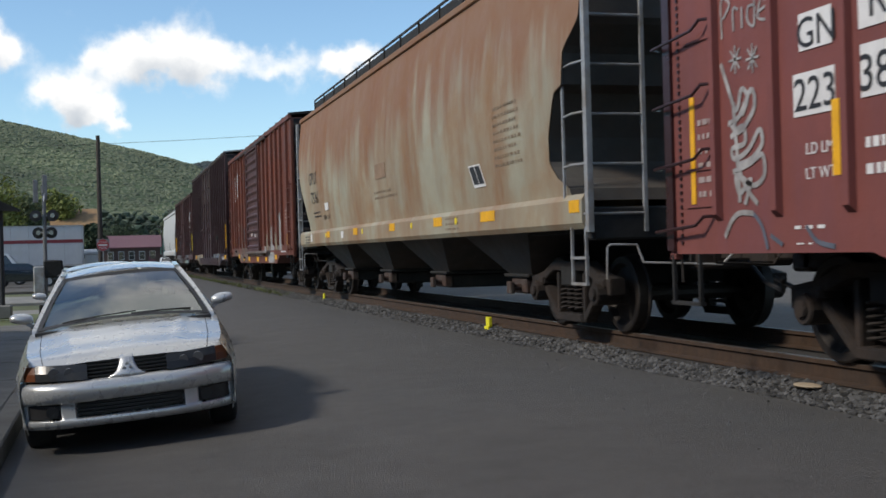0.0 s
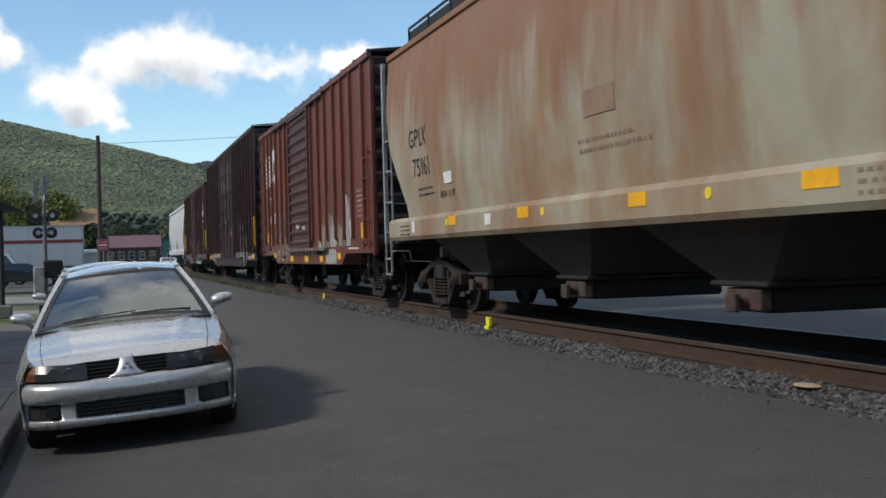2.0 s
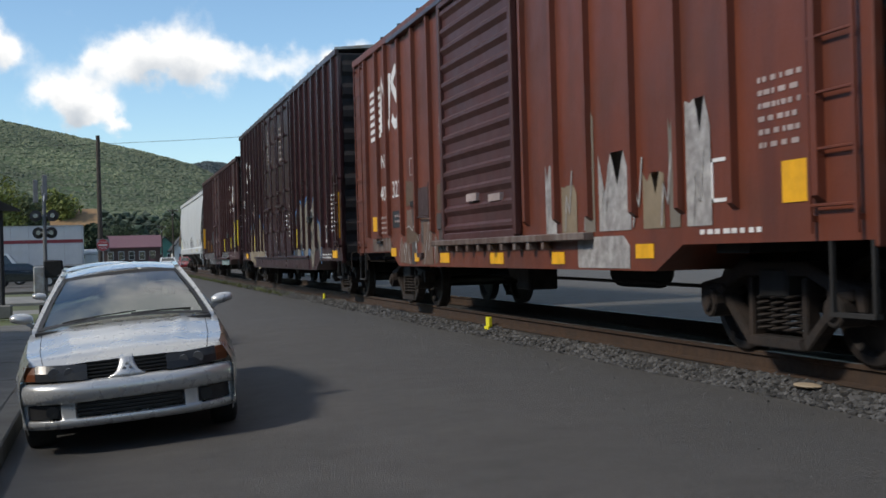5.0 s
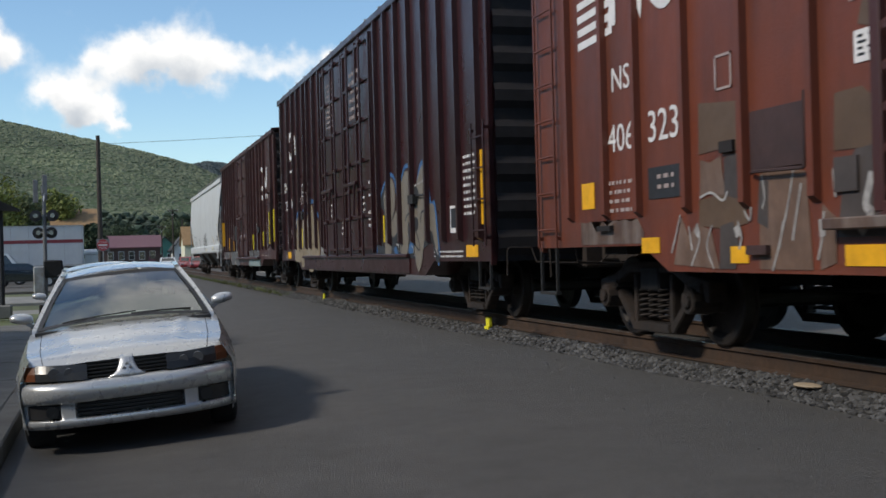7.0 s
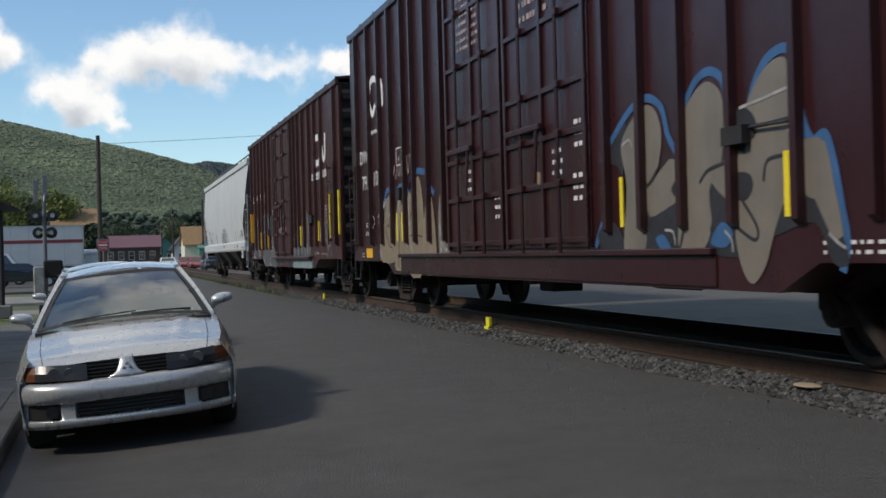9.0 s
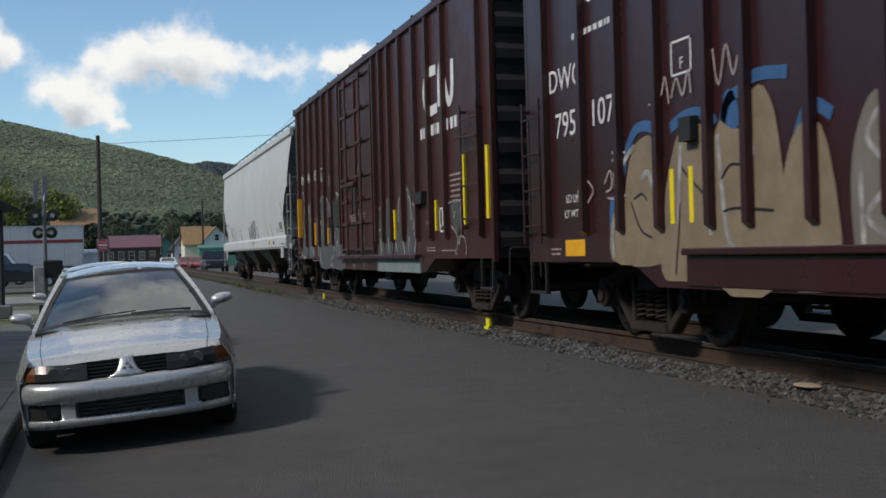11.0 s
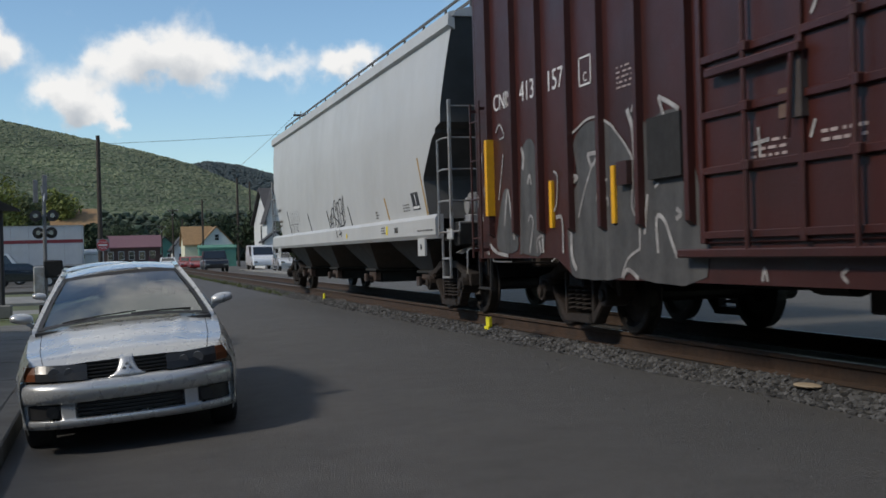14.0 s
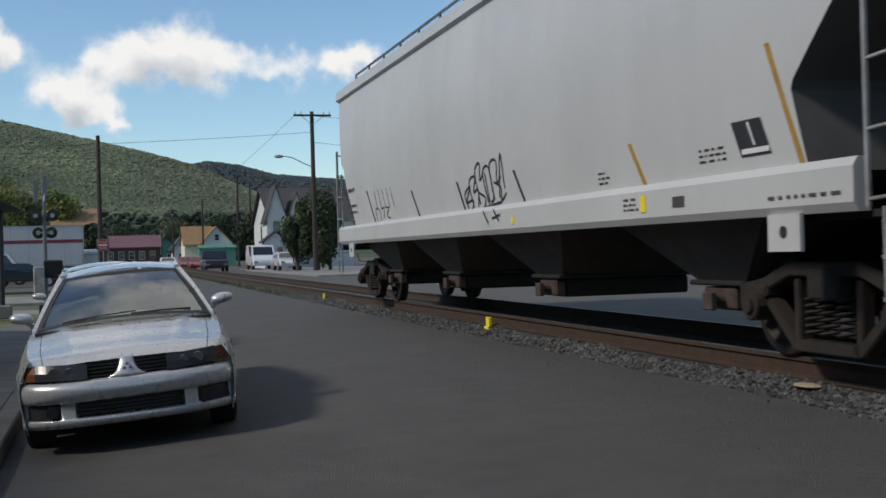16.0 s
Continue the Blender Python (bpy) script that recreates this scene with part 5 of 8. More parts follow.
    letter("silver_letter", [(49.68, .90), (49.70, 1.08), (49.57, 1.34), (49.40, 1.70), (49.53, 1.93), (49.34, 2.17), (49.14, 2.27), (48.98, 2.25), (48.92, 2.06), (48.91, 1.80), (48.85, 1.55), (48.80, 1.26), (49.02, 1.24), (49.16, 1.05), (49.30, .78), (49.47, .64), (49.60, .72)], .0078, SILVER_SPRAY)
    letter("silver_letter", [(48.86, 1.62), (48.74, 1.66), (48.55, 1.62), (48.46, 1.31), (48.38, .98), (48.52, 1.0), (48.68, 1.24), (48.80, 1.28)], .0082, SILVER_SPRAY, 2)
    letter("black_hollow", [(51.18, 1.10), (50.98, 1.22), (50.73, 1.25), (50.62, 1.11), (50.70, .97), (50.94, .92), (51.16, .95)], .0092, BLACK)
    letter("black_hollow", [(50.09, 1.05), (49.97, 1.20), (49.80, 1.24), (49.72, 1.11), (49.74, .98), (49.94, 1.06)], .0092, BLACK)
    letter("black_hollow", [(49.79, 1.48), (49.51, 1.48), (49.44, 1.37), (49.56, 1.27), (49.76, 1.33)], .0092, BLACK)
    letter("black_hollow", [(50.72, 1.42), (50.60, 1.50), (50.58, 1.34)], .0092, BLACK)
    letter("black_hollow", [(49.80, 1.92), (49.52, 1.97), (49.38, 1.85), (49.42, 1.73), (49.61, 1.75), (49.78, 1.82)], .0096, BLACK)
    letter("blue_fill", [(51.02, 1.00), (50.88, 1.04), (50.74, .92), (50.86, .88)], .0098, BLUE_SPRAY)
    letter("blue_fill", [(50.08, .96), (49.90, 1.12), (49.74, 1.02), (49.86, .92)], .0098, BLUE_SPRAY)
    paint_lines(car, y, BLACK, .0104, .030, [(51.35, 1.44), (51.12, 1.50), (50.96, 1.62)], [(50.23, 1.45), (50.10, 1.54), (49.84, 1.58)], [(49.60, 1.28), (49.40, 1.07), (49.44, .97), (49.73, 1.10)],
                [(49.42, 1.82), (49.15, 1.82), (48.92, 1.83)], [(49.30, 1.40), (49.24, 1.55), (48.98, 1.57)], [(50.57, 1.36), (50.52, 1.1), (50.60, .9)], name="black_line")
    paint_lines(car, y, WHITE_SPRAY, .0112, .024, [(51.65, 1.89), (51.50, 1.93), (51.43, 1.86)], [(50.53, 1.95), (50.45, 1.86), (50.55, 1.44)], [(49.60, 1.98), (49.29, 2.01), (48.93, 2.05)],
                [(48.97, 1.76), (48.90, 1.66), (48.85, 1.57)], [(48.53, 1.0), (48.42, .93), (48.35, .9)], [(50.84, 1.08), (50.70, 1.06), (50.66, .95)], [(49.86, 1.05), (49.76, .98), (49.74, .88)], name="white_highlight")
    # the tan mural at the far end
    paint_lines(car, y, BLUE_SPRAY, .0040, .10, [(61.44, 1.0), (61.43, 1.36), (61.20, 1.40)], [(61.24, 1.54), (61.06, 1.87), (60.86, 2.02), (60.56, 1.98), (60.46, 1.75)], [(60.24, 1.95), (59.97, 2.03), (59.62, 2.0), (59.50, 1.90)],
                [(59.42, 1.82), (59.32, 2.05), (59.14, 2.12), (58.90, 2.20), (58.5, 2.16)], [(58.4, 1.7), (58.25, 1.9), (58.0, 1.8)], name="blue_outline")
    letter("blue_fill", [(59.42, 1.80), (59.36, 2.12), (59.22, 2.12), (59.14, 1.86)], .0046, BLUE_SPRAY, 2)
    for k, q in enumerate(([(61.46, .82), (61.44, 1.24), (61.20, 1.30), (60.85, 1.26), (60.80, .82)], [(61.20, .82), (61.14, 1.45), (60.98, 1.82), (60.73, 1.93), (60.57, 1.88), (60.46, 1.55), (60.44, .92), (60.5, .78)],
                           [(60.46, .72), (60.34, 1.45), (60.06, 1.93), (59.72, 1.92), (59.64, 1.5), (59.62, .98), (59.64, .66), (60.1, .64)], [(59.60, .66), (59.50, 1.84), (59.27, 1.84), (59.06, 1.84), (59.0, 2.06), (58.80, 2.10), (58.62, 1.7), (58.6, .66)],
                           [(58.62, .68), (58.55, 1.5), (58.3, 1.8), (58.05, 1.6), (57.95, .7)])):
        letter("tan_letter", q, .0056 + .0006 * k, TAN_SPRAY, 3)
    paint_lines(car, y, MAROON, .0094, .10, [(60.42, 1.30), (60.36, 1.60), (60.22, 1.82)], [(59.62, 1.1), (59.66, 1.5), (59.62, 1.80)], name="bare_gap")
    paint_lines(car, y, WHITE_SPRAY, .0100, .055, [(61.42, .85), (61.40, 1.18), (61.22, 1.23)], [(61.24, 1.48), (61.20, 1.68), (61.05, 1.80), (60.92, 1.86)], [(60.80, 1.56), (60.66, 1.60), (60.54, 1.42)],
                [(60.50, 1.24), (60.47, 1.1)], [(60.13, 1.12), (60.06, 1.78), (59.97, 1.90)], [(59.46, 1.82), (59.42, 1.42), (59.34, 1.0), (59.16, .84)], [(59.02, 2.0), (58.96, 1.6)], [(59.64, 1.26), (59.60, 1.02)], name="white_highlight")
    paint_lines(car, y, END_DARK, .0108, .022, [(61.02, 1.36), (60.84, 1.10), (60.62, 1.02)], [(60.95, 1.38), (60.80, 1.42), (60.70, 1.36)], [(60.05, 1.6), (59.92, 1.5), (59.70, 1.36)], [(60.2, .7), (60.12, 1.1), (60.1, 1.3)],
                [(59.4, 1.2), (59.2, 1.22), (58.7, 1.18)], [(59.42, 1.46), (59.28, 1.56), (59.1, 1.54)], name="dark_line")
    paint_lines(car, y, DIM_WHITE, .0112, .022, [(62.25, 1.40), (62.15, 1.66), (61.85, 1.52), (62.05, 1.36)], [(61.58, 1.56), (61.45, 1.68), (61.42, 1.52), (61.55, 1.48)], [(61.38, 1.66), (61.36, 1.5), (61.28, 1.68), (61.26, 1.5), (61.16, 1.68)],
                [(61.52, 1.42), (61.3, 1.40), (61.1, 1.43)], [(61.4, 1.86), (61.3, 1.76)], [(61.3, 1.86), (61.4, 1.76)], [(61.22, 1.84), (61.10, 1.82)], [(60.62, 2.2), (60.4, 2.22), (60.30, 2.4), (60.24, 2.16)], [(60.2, 2.2), (60.1, 2.36), (60.0, 2.2), (59.9, 2.4), (59.86, 2.2)],
                [(59.5, 2.5), (59.42, 2.2), (59.3, 2.5), (59.2, 2.25), (59.1, 2.5)], name="chalk_scrawl")
    bars(y(61.35), y(60.98), 1.36, 1.44, 1, WHITE, car, 47)
    letter("silver_letter", [(57.75, .80), (57.3, .80), (57.32, 1.5), (57.55, 1.9), (57.8, 1.5)], .006, SILVER_SPRAY)
    paint_lines(car, y, WHITE_SPRAY, .0075, .045, [(57.4, .95), (57.66, 1.1), (57.42, 1.35), (57.64, 1.6), (57.5, 1.8)], [(57.7, .9), (57.72, 1.4)], name="white_highlight")
    bm = BM()
    tube(bm, [(FACE - .02, y(49.44), 1.815), (FACE - .05, y(49.40), 1.815), (FACE - .05, y(48.92), 1.80), (FACE - .02, y(48.90), 1.80)], .012)
    part("grab_iron", bm, BLACK, car)
    panel("junction_box", y(49.75), y(49.45), 1.70, 1.84, UNDER, car, .09)
    panel("junction_box", y(59.95), y(59.75), 1.80, 2.0, UNDER, car, .09)


tall_boxcar()


def cn_boxcar():
    S, L = 64.95, 15.0
    y = lambda s: s - S
    car = boxcar("brown boxcar with one plug door and grey spray-painted letters", S, L, 4.62, .63, .84, 3.0, BROWN,
                 [y(s) for s in (65.3, 66.85, 67.65, 68.40, 69.26, 70.03, 70.62, 71.15, 74.3, 75.21, 76.03, 76.80, 77.64, 78.46, 79.33)], (y(67.0), y(77.95)), rib_w=.11, rib_d=.065)
    plug_door(car, y(71.3), y(74.1), .95, 4.35, BROWN)
    bm = BM()
    box(bm, FACE - .12, FACE, y(68.3), y(74.4), .84, .91, .01)
    part("door_track", bm, BROWN, car)
    bars(y(73.37), y(72.9), 1.56, 1.72, 3, DIM_WHITE, car, 57, FACE - .036)
    panel("route_card", y(72.98), y(72.84), 1.83, 2.04, WORN_TAN, car, .045)
    panel("lock_plate", y(72.80), y(72.64), 1.81, 2.20, GREY_PATCH, car, .09)
    paint_lines(car, y, WHITE_SPRAY, .038, .03, [(73.37, 1.68), (73.12, 1.70)], [(73.26, 1.80), (73.24, 1.58)], [(72.62, 1.66), (72.56, 1.78)], [(72.58, 2.50), (72.5, 2.6)], name="chalk_mark")
    paint_lines(car, y, WHITE_SPRAY, .0045, .03, [(73.31, .66), (73.28, .76), (73.24, .66)], [(72.30, .76), (72.36, .72), (72.30, .67)], name="chalk_mark")
    bars(y(72.5), y(72.0), 1.6, 1.72, 2, DIM_WHITE, car, 58, FACE - .036)
    bars(y(72.9), y(72.75), 2.95, 3.15, 2, DIM_WHITE, car, 59, FACE - .036)
    panel("teal_sill", y(71.15), y(68.3), .62, .86, TEAL_FADE, car, .03)
    ladder_parts(car, y(65.25), y(65.95), 1.15, 2.9, 4, BROWN, FACE - .08)
    ladder_parts(car, y(79.56), y(79.92), .85, 2.85, 4, BROWN, FACE - .08)
    panel("reflector", y(79.35), y(79.26), 1.37, 2.32, YELLOW, car, .095)
    paint_lines(car, y, WHITE_SPRAY, .0052, .05, [(79.46, 1.02), (79.36, .95), (79.24, .93)], [(79.8, 1.0), (79.74, .92)], [(79.9, 1.66), (79.91, 1.5)], [(79.5, 1.95), (79.47, 1.8)], [(79.75, 1.4), (79.72, 1.32)], [(79.6, .93), (79.5, .90)], name="paint_chip")
    paint_lines(car, y, WHITE_SPRAY, .0054, .02, [(79.72, 2.2), (79.70, 2.0)], [(79.45, 1.3), (79.44, 1.18)], [(79.82, 1.2), (79.80, 1.12)], [(79.66, 1.75), (79.64, 1.62)], name="paint_chip")
    bm = BM()
    tube(bm, [(FACE - .02, y(65.9), 2.5), (FACE - .1, y(66.1), 2.48), (FACE - .1, y(65.25), 2.42)], .014)
    part("grab_iron", bm, BROWN, car)
    for s, z0, z1, w in ((66.0, 1.30, 2.25, .045), (65.04, 1.35, 2.28, .045), (69.87, 1.16, 1.66, .04), (67.4, 1.25, 1.7, .03), (77.36, 1.17, 1.68, .04), (75.79, 1.17, 1.72, .04)):
        panel("reflector", y(s) - w, y(s) + w, z0, z1, YELLOW if s > 70 else BRIGHT_YELLOW, car, .03)
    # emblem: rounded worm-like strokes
    bm = BM()
    stroke(bm, [(y(67.28), 3.60), (y(67.7), 3.60), (y(67.9), 3.45), (y(67.9), 3.2), (y(67.7), 3.04), (y(67.25), 3.04)], .15, FACE - .005)
    stroke(bm, [(y(67.15), 3.04), (y(67.12), 3.5), (y(67.0), 3.6), (y(66.72), 3.1), (y(66.6), 3.06), (y(66.5), 3.2), (y(66.48), 3.62)], .14, FACE - .005)
    part("emblem", bm, WHITE, car)
    for a, w in ((68.18, .10), (68.03, .08), (67.60, .14), (67.40, .04), (67.30, .12), (66.80, .06), (66.62, .12), (66.44, .12)):
        panel("plain_bar", y(a), y(a - w), 2.66, 2.82, WHITE, car, .005)
    sign_text("CNIS", .29, y(78.9), 2.66, WHITE, car)
    sign_text("413", .32, y(78.05), 2.66, WHITE, car)
    sign_text("157", .32, y(77.22), 2.66, WHITE, car)
    bm = BM()
    for a, b, z0, z1 in ((76.57, 76.27, 2.58, 2.60), (76.57, 76.27, 2.86, 2.88), (76.57, 76.55, 2.58, 2.88), (76.29, 76.27, 2.58, 2.88)):
        box(bm, FACE - .006, FACE, y(b), y(a), z0, z1)
    part("stencil_frame", bm, WHITE, car)
    sign_text("C", .14, y(76.42), 2.62, WHITE, car)
    bars(y(66.7), y(66.1), 1.6, 2.05, 6, DIM_WHITE, car, 52)
    bars(y(68.0), y(67.5), .94, 1.02, 2, DIM_WHITE, car, 53)
    bars(y(67.2), y(66.5), .93, .98, 1, DIM_WHITE, car, 54)
    bm = BM()
    for a, b, z0, z1 in ((67.27, 66.97, 1.22, 1.25), (67.27, 66.97, 1.55, 1.58), (67.27, 67.24, 1.22, 1.58), (67.0, 66.97, 1.22, 1.58), (67.14, 67.10, 1.3, 1.56), (67.27, 66.97, 1.30, 1.32)):
        box(bm, FACE - .006, FACE, y(b), y(a), z0, z1)
    part("stencil_frame", bm, WHITE, car)
    panel("defect_card_box", y(68.35), y(67.95), 1.68, 1.86, UNDER, car, .09)
    panel("grey_panel", y(75.0), y(74.40), 1.53, 2.07, UNDER, car, .06)
    panel("small_box", y(75.62), y(75.40), 1.52, 1.74, BROWN, car, .07)
    # grey letters beside the door, their white edges, and a small black one near the ladder
    for k, q in enumerate(([(71.16, .90), (71.0, 1.70), (70.76, 1.76), (70.86, 1.35), (70.70, .90)], [(70.66, .90), (70.56, 1.50), (70.44, 1.84), (70.19, 1.92), (70.12, 1.55), (70.12, .90)],
                           [(70.02, .90), (69.70, 1.40), (69.60, 1.80), (69.36, 2.0), (69.28, 1.5), (69.28, .90)], [(69.24, .90), (69.06, 1.50), (69.10, 2.0), (68.95, 1.96), (68.82, 1.75), (68.80, .90)],
                           [(68.88, .90), (68.80, 1.4), (68.73, 1.72), (68.56, 1.64), (68.64, 1.2), (68.60, .90)])):
        blob("grey_letter", [(y(a), b) for a, b in q], FACE - .004 - .0007 * k, GREY_SPRAY, car, 3)
    paint_lines(car, y, WHITE_SPRAY, .009, .030, [(71.05, 1.70), (70.88, 1.76), (70.74, 1.66)], [(71.12, 1.35), (70.9, 1.36), (70.84, 1.5)], [(70.46, 1.80), (70.42, 1.86)], [(70.24, 1.70), (70.18, 1.94), (70.14, 1.62)],
                [(69.70, 1.45), (69.62, 1.80), (69.48, 1.83)], [(69.44, 1.92), (69.34, 2.02)], [(69.34, 1.5), (69.28, 1.4), (69.30, 1.15)], [(69.12, 1.98), (69.04, 1.92)], name="white_outline")
    paint_lines(car, y, WHITE_SPRAY, .009, .045, [(68.98, 1.85), (68.86, 1.70), (68.84, 1.45)], [(68.75, 1.72), (68.62, 1.66)], [(68.66, 1.45), (68.74, 1.3)], [(70.95, 1.20), (70.92, .92)], [(70.40, 1.2), (70.36, .94)], [(69.9, 1.15), (69.80, .96)],
                [(69.5, 1.2), (69.36, 1.05), (69.3, .92)], [(68.7, 1.25), (68.6, 1.12), (68.72, .95)], [(69.0, 1.2), (69.06, .95)], name="white_outline")
    blob("black_letter", [(y(66.72), 1.62), (y(66.50), 1.64), (y(66.30), 1.60), (y(66.30), 1.38), (y(66.42), 1.18), (y(66.68), 1.30)], FACE - .004, GREY_SPRAY, car, 3)
    paint_lines(car, y, WHITE_SPRAY, .0085, .022, [(66.82, 1.62), (66.50, 1.65), (66.26, 1.62), (66.26, 1.40), (66.24, 1.24)], [(66.70, 1.30), (66.44, 1.17), (66.34, 1.03), (66.28, 1.16)],
                [(66.46, .89), (66.42, 1.05), (66.26, 1.15), (66.08, 1.10), (66.02, .97), (66.05, .88)], [(66.55, .98), (66.5, .90)], [(66.60, 1.58), (66.56, 1.40), (66.50, 1.50)], name="white_outline")
    paint_lines(car, y, WHITE_SPRAY, .0085, .03, [(67.95, 1.40), (67.9, 1.36)], [(67.80, 1.46), (67.76, 1.40)], [(67.86, 1.2), (67.8, 1.17)], name="chalk_mark")
    # two tall grey letters with white outlines beside the end, and a broad one next to the door
    for k, q in enumerate(([(y(76.92), 0.75), (y(76.94), 1.40), (y(76.66), 1.64), (y(76.76), 2.02), (y(76.47), 2.19), (y(76.09), 2.19), (y(75.80), 2.09), (y(75.41), 1.78), (y(75.39), 1.31), (y(75.27), 1.15), (y(75.26), 0.88), (y(75.69), 0.65), (y(76.66), 0.63)],
                            [(y(75.26), 0.86), (y(75.20), 1.27), (y(75.26), 1.99), (y(75.43), 2.21), (y(75.10), 2.04), (y(74.83), 2.11), (y(74.44), 2.05), (y(74.26), 1.59), (y(74.11), 0.68), (y(75.42), 0.66)],
                            [(y(78.39), 0.97), (y(78.28), 2.01), (y(78.00), 2.21), (y(77.79), 2.02), (y(77.68), 1.57), (y(77.65), 0.91), (y(78.31), 0.90)],
                            [(y(79.19), 0.96), (y(79.02), 1.52), (y(78.79), 1.68), (y(78.57), 1.28), (y(78.47), 0.94)])):
        blob("grey_letter", q, FACE - .004 - .0007 * k, GREY_SPRAY, car, 3)
    paint_lines(car, y, WHITE_SPRAY, .009, .027, [(76.87, 2.11), (76.63, 2.17), (76.41, 2.23), (76.14, 2.23), (75.92, 2.15), (75.76, 2.08)],
                [(75.80, 2.09), (75.58, 1.93), (75.41, 1.78)],
                [(75.41, 1.78), (75.40, 1.53), (75.43, 1.31), (75.29, 1.15), (75.29, 0.92)],
                [(75.29, 0.92), (75.54, 0.83), (75.69, 0.65)],
                [(76.30, 1.76), (76.50, 1.51), (76.66, 1.26)],
                [(75.95, 1.59), (76.10, 1.62), (76.20, 1.41), (75.96, 1.42), (75.94, 1.34)], name="white_outline")
    paint_lines(car, y, WHITE_SPRAY, .009, .027, [(78.10, 1.26), (78.02, 1.33), (77.95, 1.23), (78.08, 0.90)],
                [(78.89, 2.11), (78.98, 1.84), (79.09, 1.56)],
                [(77.30, 1.78), (77.20, 1.71), (77.25, 1.41), (77.39, 1.33)],
                [(77.83, 0.90), (77.84, 1.04), (77.67, 1.10)],
                [(74.89, 1.94), (74.89, 1.75), (74.97, 1.61)],
                [(74.97, 1.46), (74.89, 1.50)], name="white_outline")
    paint_lines(car, y, WHITE_SPRAY, .009, .027, [(79.14, 2.39), (79.00, 2.48), (78.84, 2.33), (79.01, 2.30)], name="white_outline")
    paint_lines(car, y, WHITE_SPRAY, .009, .065, [(75.48, 2.22), (75.38, 2.03), (75.35, 1.78), (75.33, 1.53), (75.35, 1.30)],
                [(78.27, 2.13), (78.20, 2.00), (78.24, 1.87)],
                [(76.91, 1.39), (76.86, 1.16), (76.85, 0.86), (76.74, 0.72)],
                [(75.39, 2.22), (75.22, 2.13)], name="white_outline")
    paint_lines(car, y, WHITE_SPRAY, .009, .042, [(75.66, 0.65), (75.55, 0.73), (75.33, 0.65)],
                [(76.40, 1.88), (76.16, 1.87), (76.30, 1.76), (76.40, 1.88)],
                [(77.81, 2.06), (77.75, 1.73), (77.65, 1.50), (77.67, 1.18), (77.65, 0.90)],
                [(78.09, 1.69), (78.03, 1.79), (77.97, 1.68)],
                [(78.91, 1.23), (78.77, 1.66), (78.68, 1.43), (78.58, 1.06)],
                [(76.89, 1.81), (76.83, 1.71), (76.66, 1.67), (76.87, 1.60)], name="white_outline")
    paint_lines(car, y, WHITE_SPRAY, .009, .042, [(77.26, 1.28), (77.10, 1.25), (77.09, 0.89)],
                [(74.86, 2.25), (74.68, 2.18), (74.50, 2.10)],
                [(74.86, 2.25), (74.79, 2.11), (74.74, 1.99)],
                [(74.47, 2.05), (74.41, 1.85), (74.31, 1.50)],
                [(75.11, 1.41), (75.16, 1.22), (75.19, 1.05)],
                [(74.94, 0.88), (74.95, 1.19), (74.81, 1.17), (74.69, 0.99), (74.59, 0.84)], name="white_outline")
    paint_lines(car, y, WHITE_SPRAY, .009, .042, [(74.59, 1.26), (74.51, 1.21), (74.60, 1.17)],
                [(79.38, 0.98), (79.20, 0.91), (78.80, 0.87)],
                [(77.78, 1.04), (77.72, 0.90)], name="white_outline")
    bars(y(75.70), y(75.30), 2.42, 2.66, 5, DIM_WHITE, car, 55)


cn_boxcar()
new_hopper()

# ---- parked sedan ----
SILVER = mat("silver_car_paint", (0.455, 0.46, 0.452), 0.30, 0.40, var=0.008, scale=3, bump=0.0, coat=1.0)
SILVER.node_tree.nodes["Principled BSDF"].inputs["Coat Roughness"].default_value = 0.12
TRIM_BLACK = mat("black_plastic_trim", (0.018, 0.018, 0.019), 0.55, var=0.2, scale=8, bump=0.05)
RUBBER = mat("tyre_rubber", (0.022, 0.022, 0.022), 0.85, var=0.2, scale=10, bump=0.2)
ALLOY = mat("alloy_rim", (0.35, 0.35, 0.36), 0.4, 0.7, var=0.1, scale=8, bump=0)
AMBER = plain("amber_lens", (0.105, 0.032, 0.012), 0.4, spec=0.18)
LAMP_GLASS = plain("grey_lamp_lens", (0.024, 0.025, 0.026), 0.22, spec=0.3)
LAMP_BRIGHT = plain("lamp_reflector", (0.22, 0.225, 0.23), 0.2, 0.6)
SEAT_CLOTH = mat("grey_seat_cloth", (0.13, 0.125, 0.12), 0.9, var=0.15, scale=12, bump=0.1)
DASH = mat("dark_dashboard", (0.05, 0.048, 0.046), 0.7, var=0.15, scale=8, bump=0.1)


def make_glass(name, tint, rough=0.05):
    m = bpy.data.materials.new(name)
    m.use_nodes = True
    b = m.node_tree.nodes["Principled BSDF"]
    b.inputs["Base Color"].default_value = (*tint, 1)
    b.inputs["Roughness"].default_value, b.inputs["Transmission Weight"].default_value, b.inputs["IOR"].default_value = rough, 1.0, 1.5
    b.inputs["Coat Weight"].default_value, b.inputs["Coat IOR"].default_value, b.inputs["Coat Roughness"].default_value = 1.0, 1.75, 0.14
    return m


CAR_GLASS = make_glass("tinted_car_glass", (0.46, 0.68, 0.60))


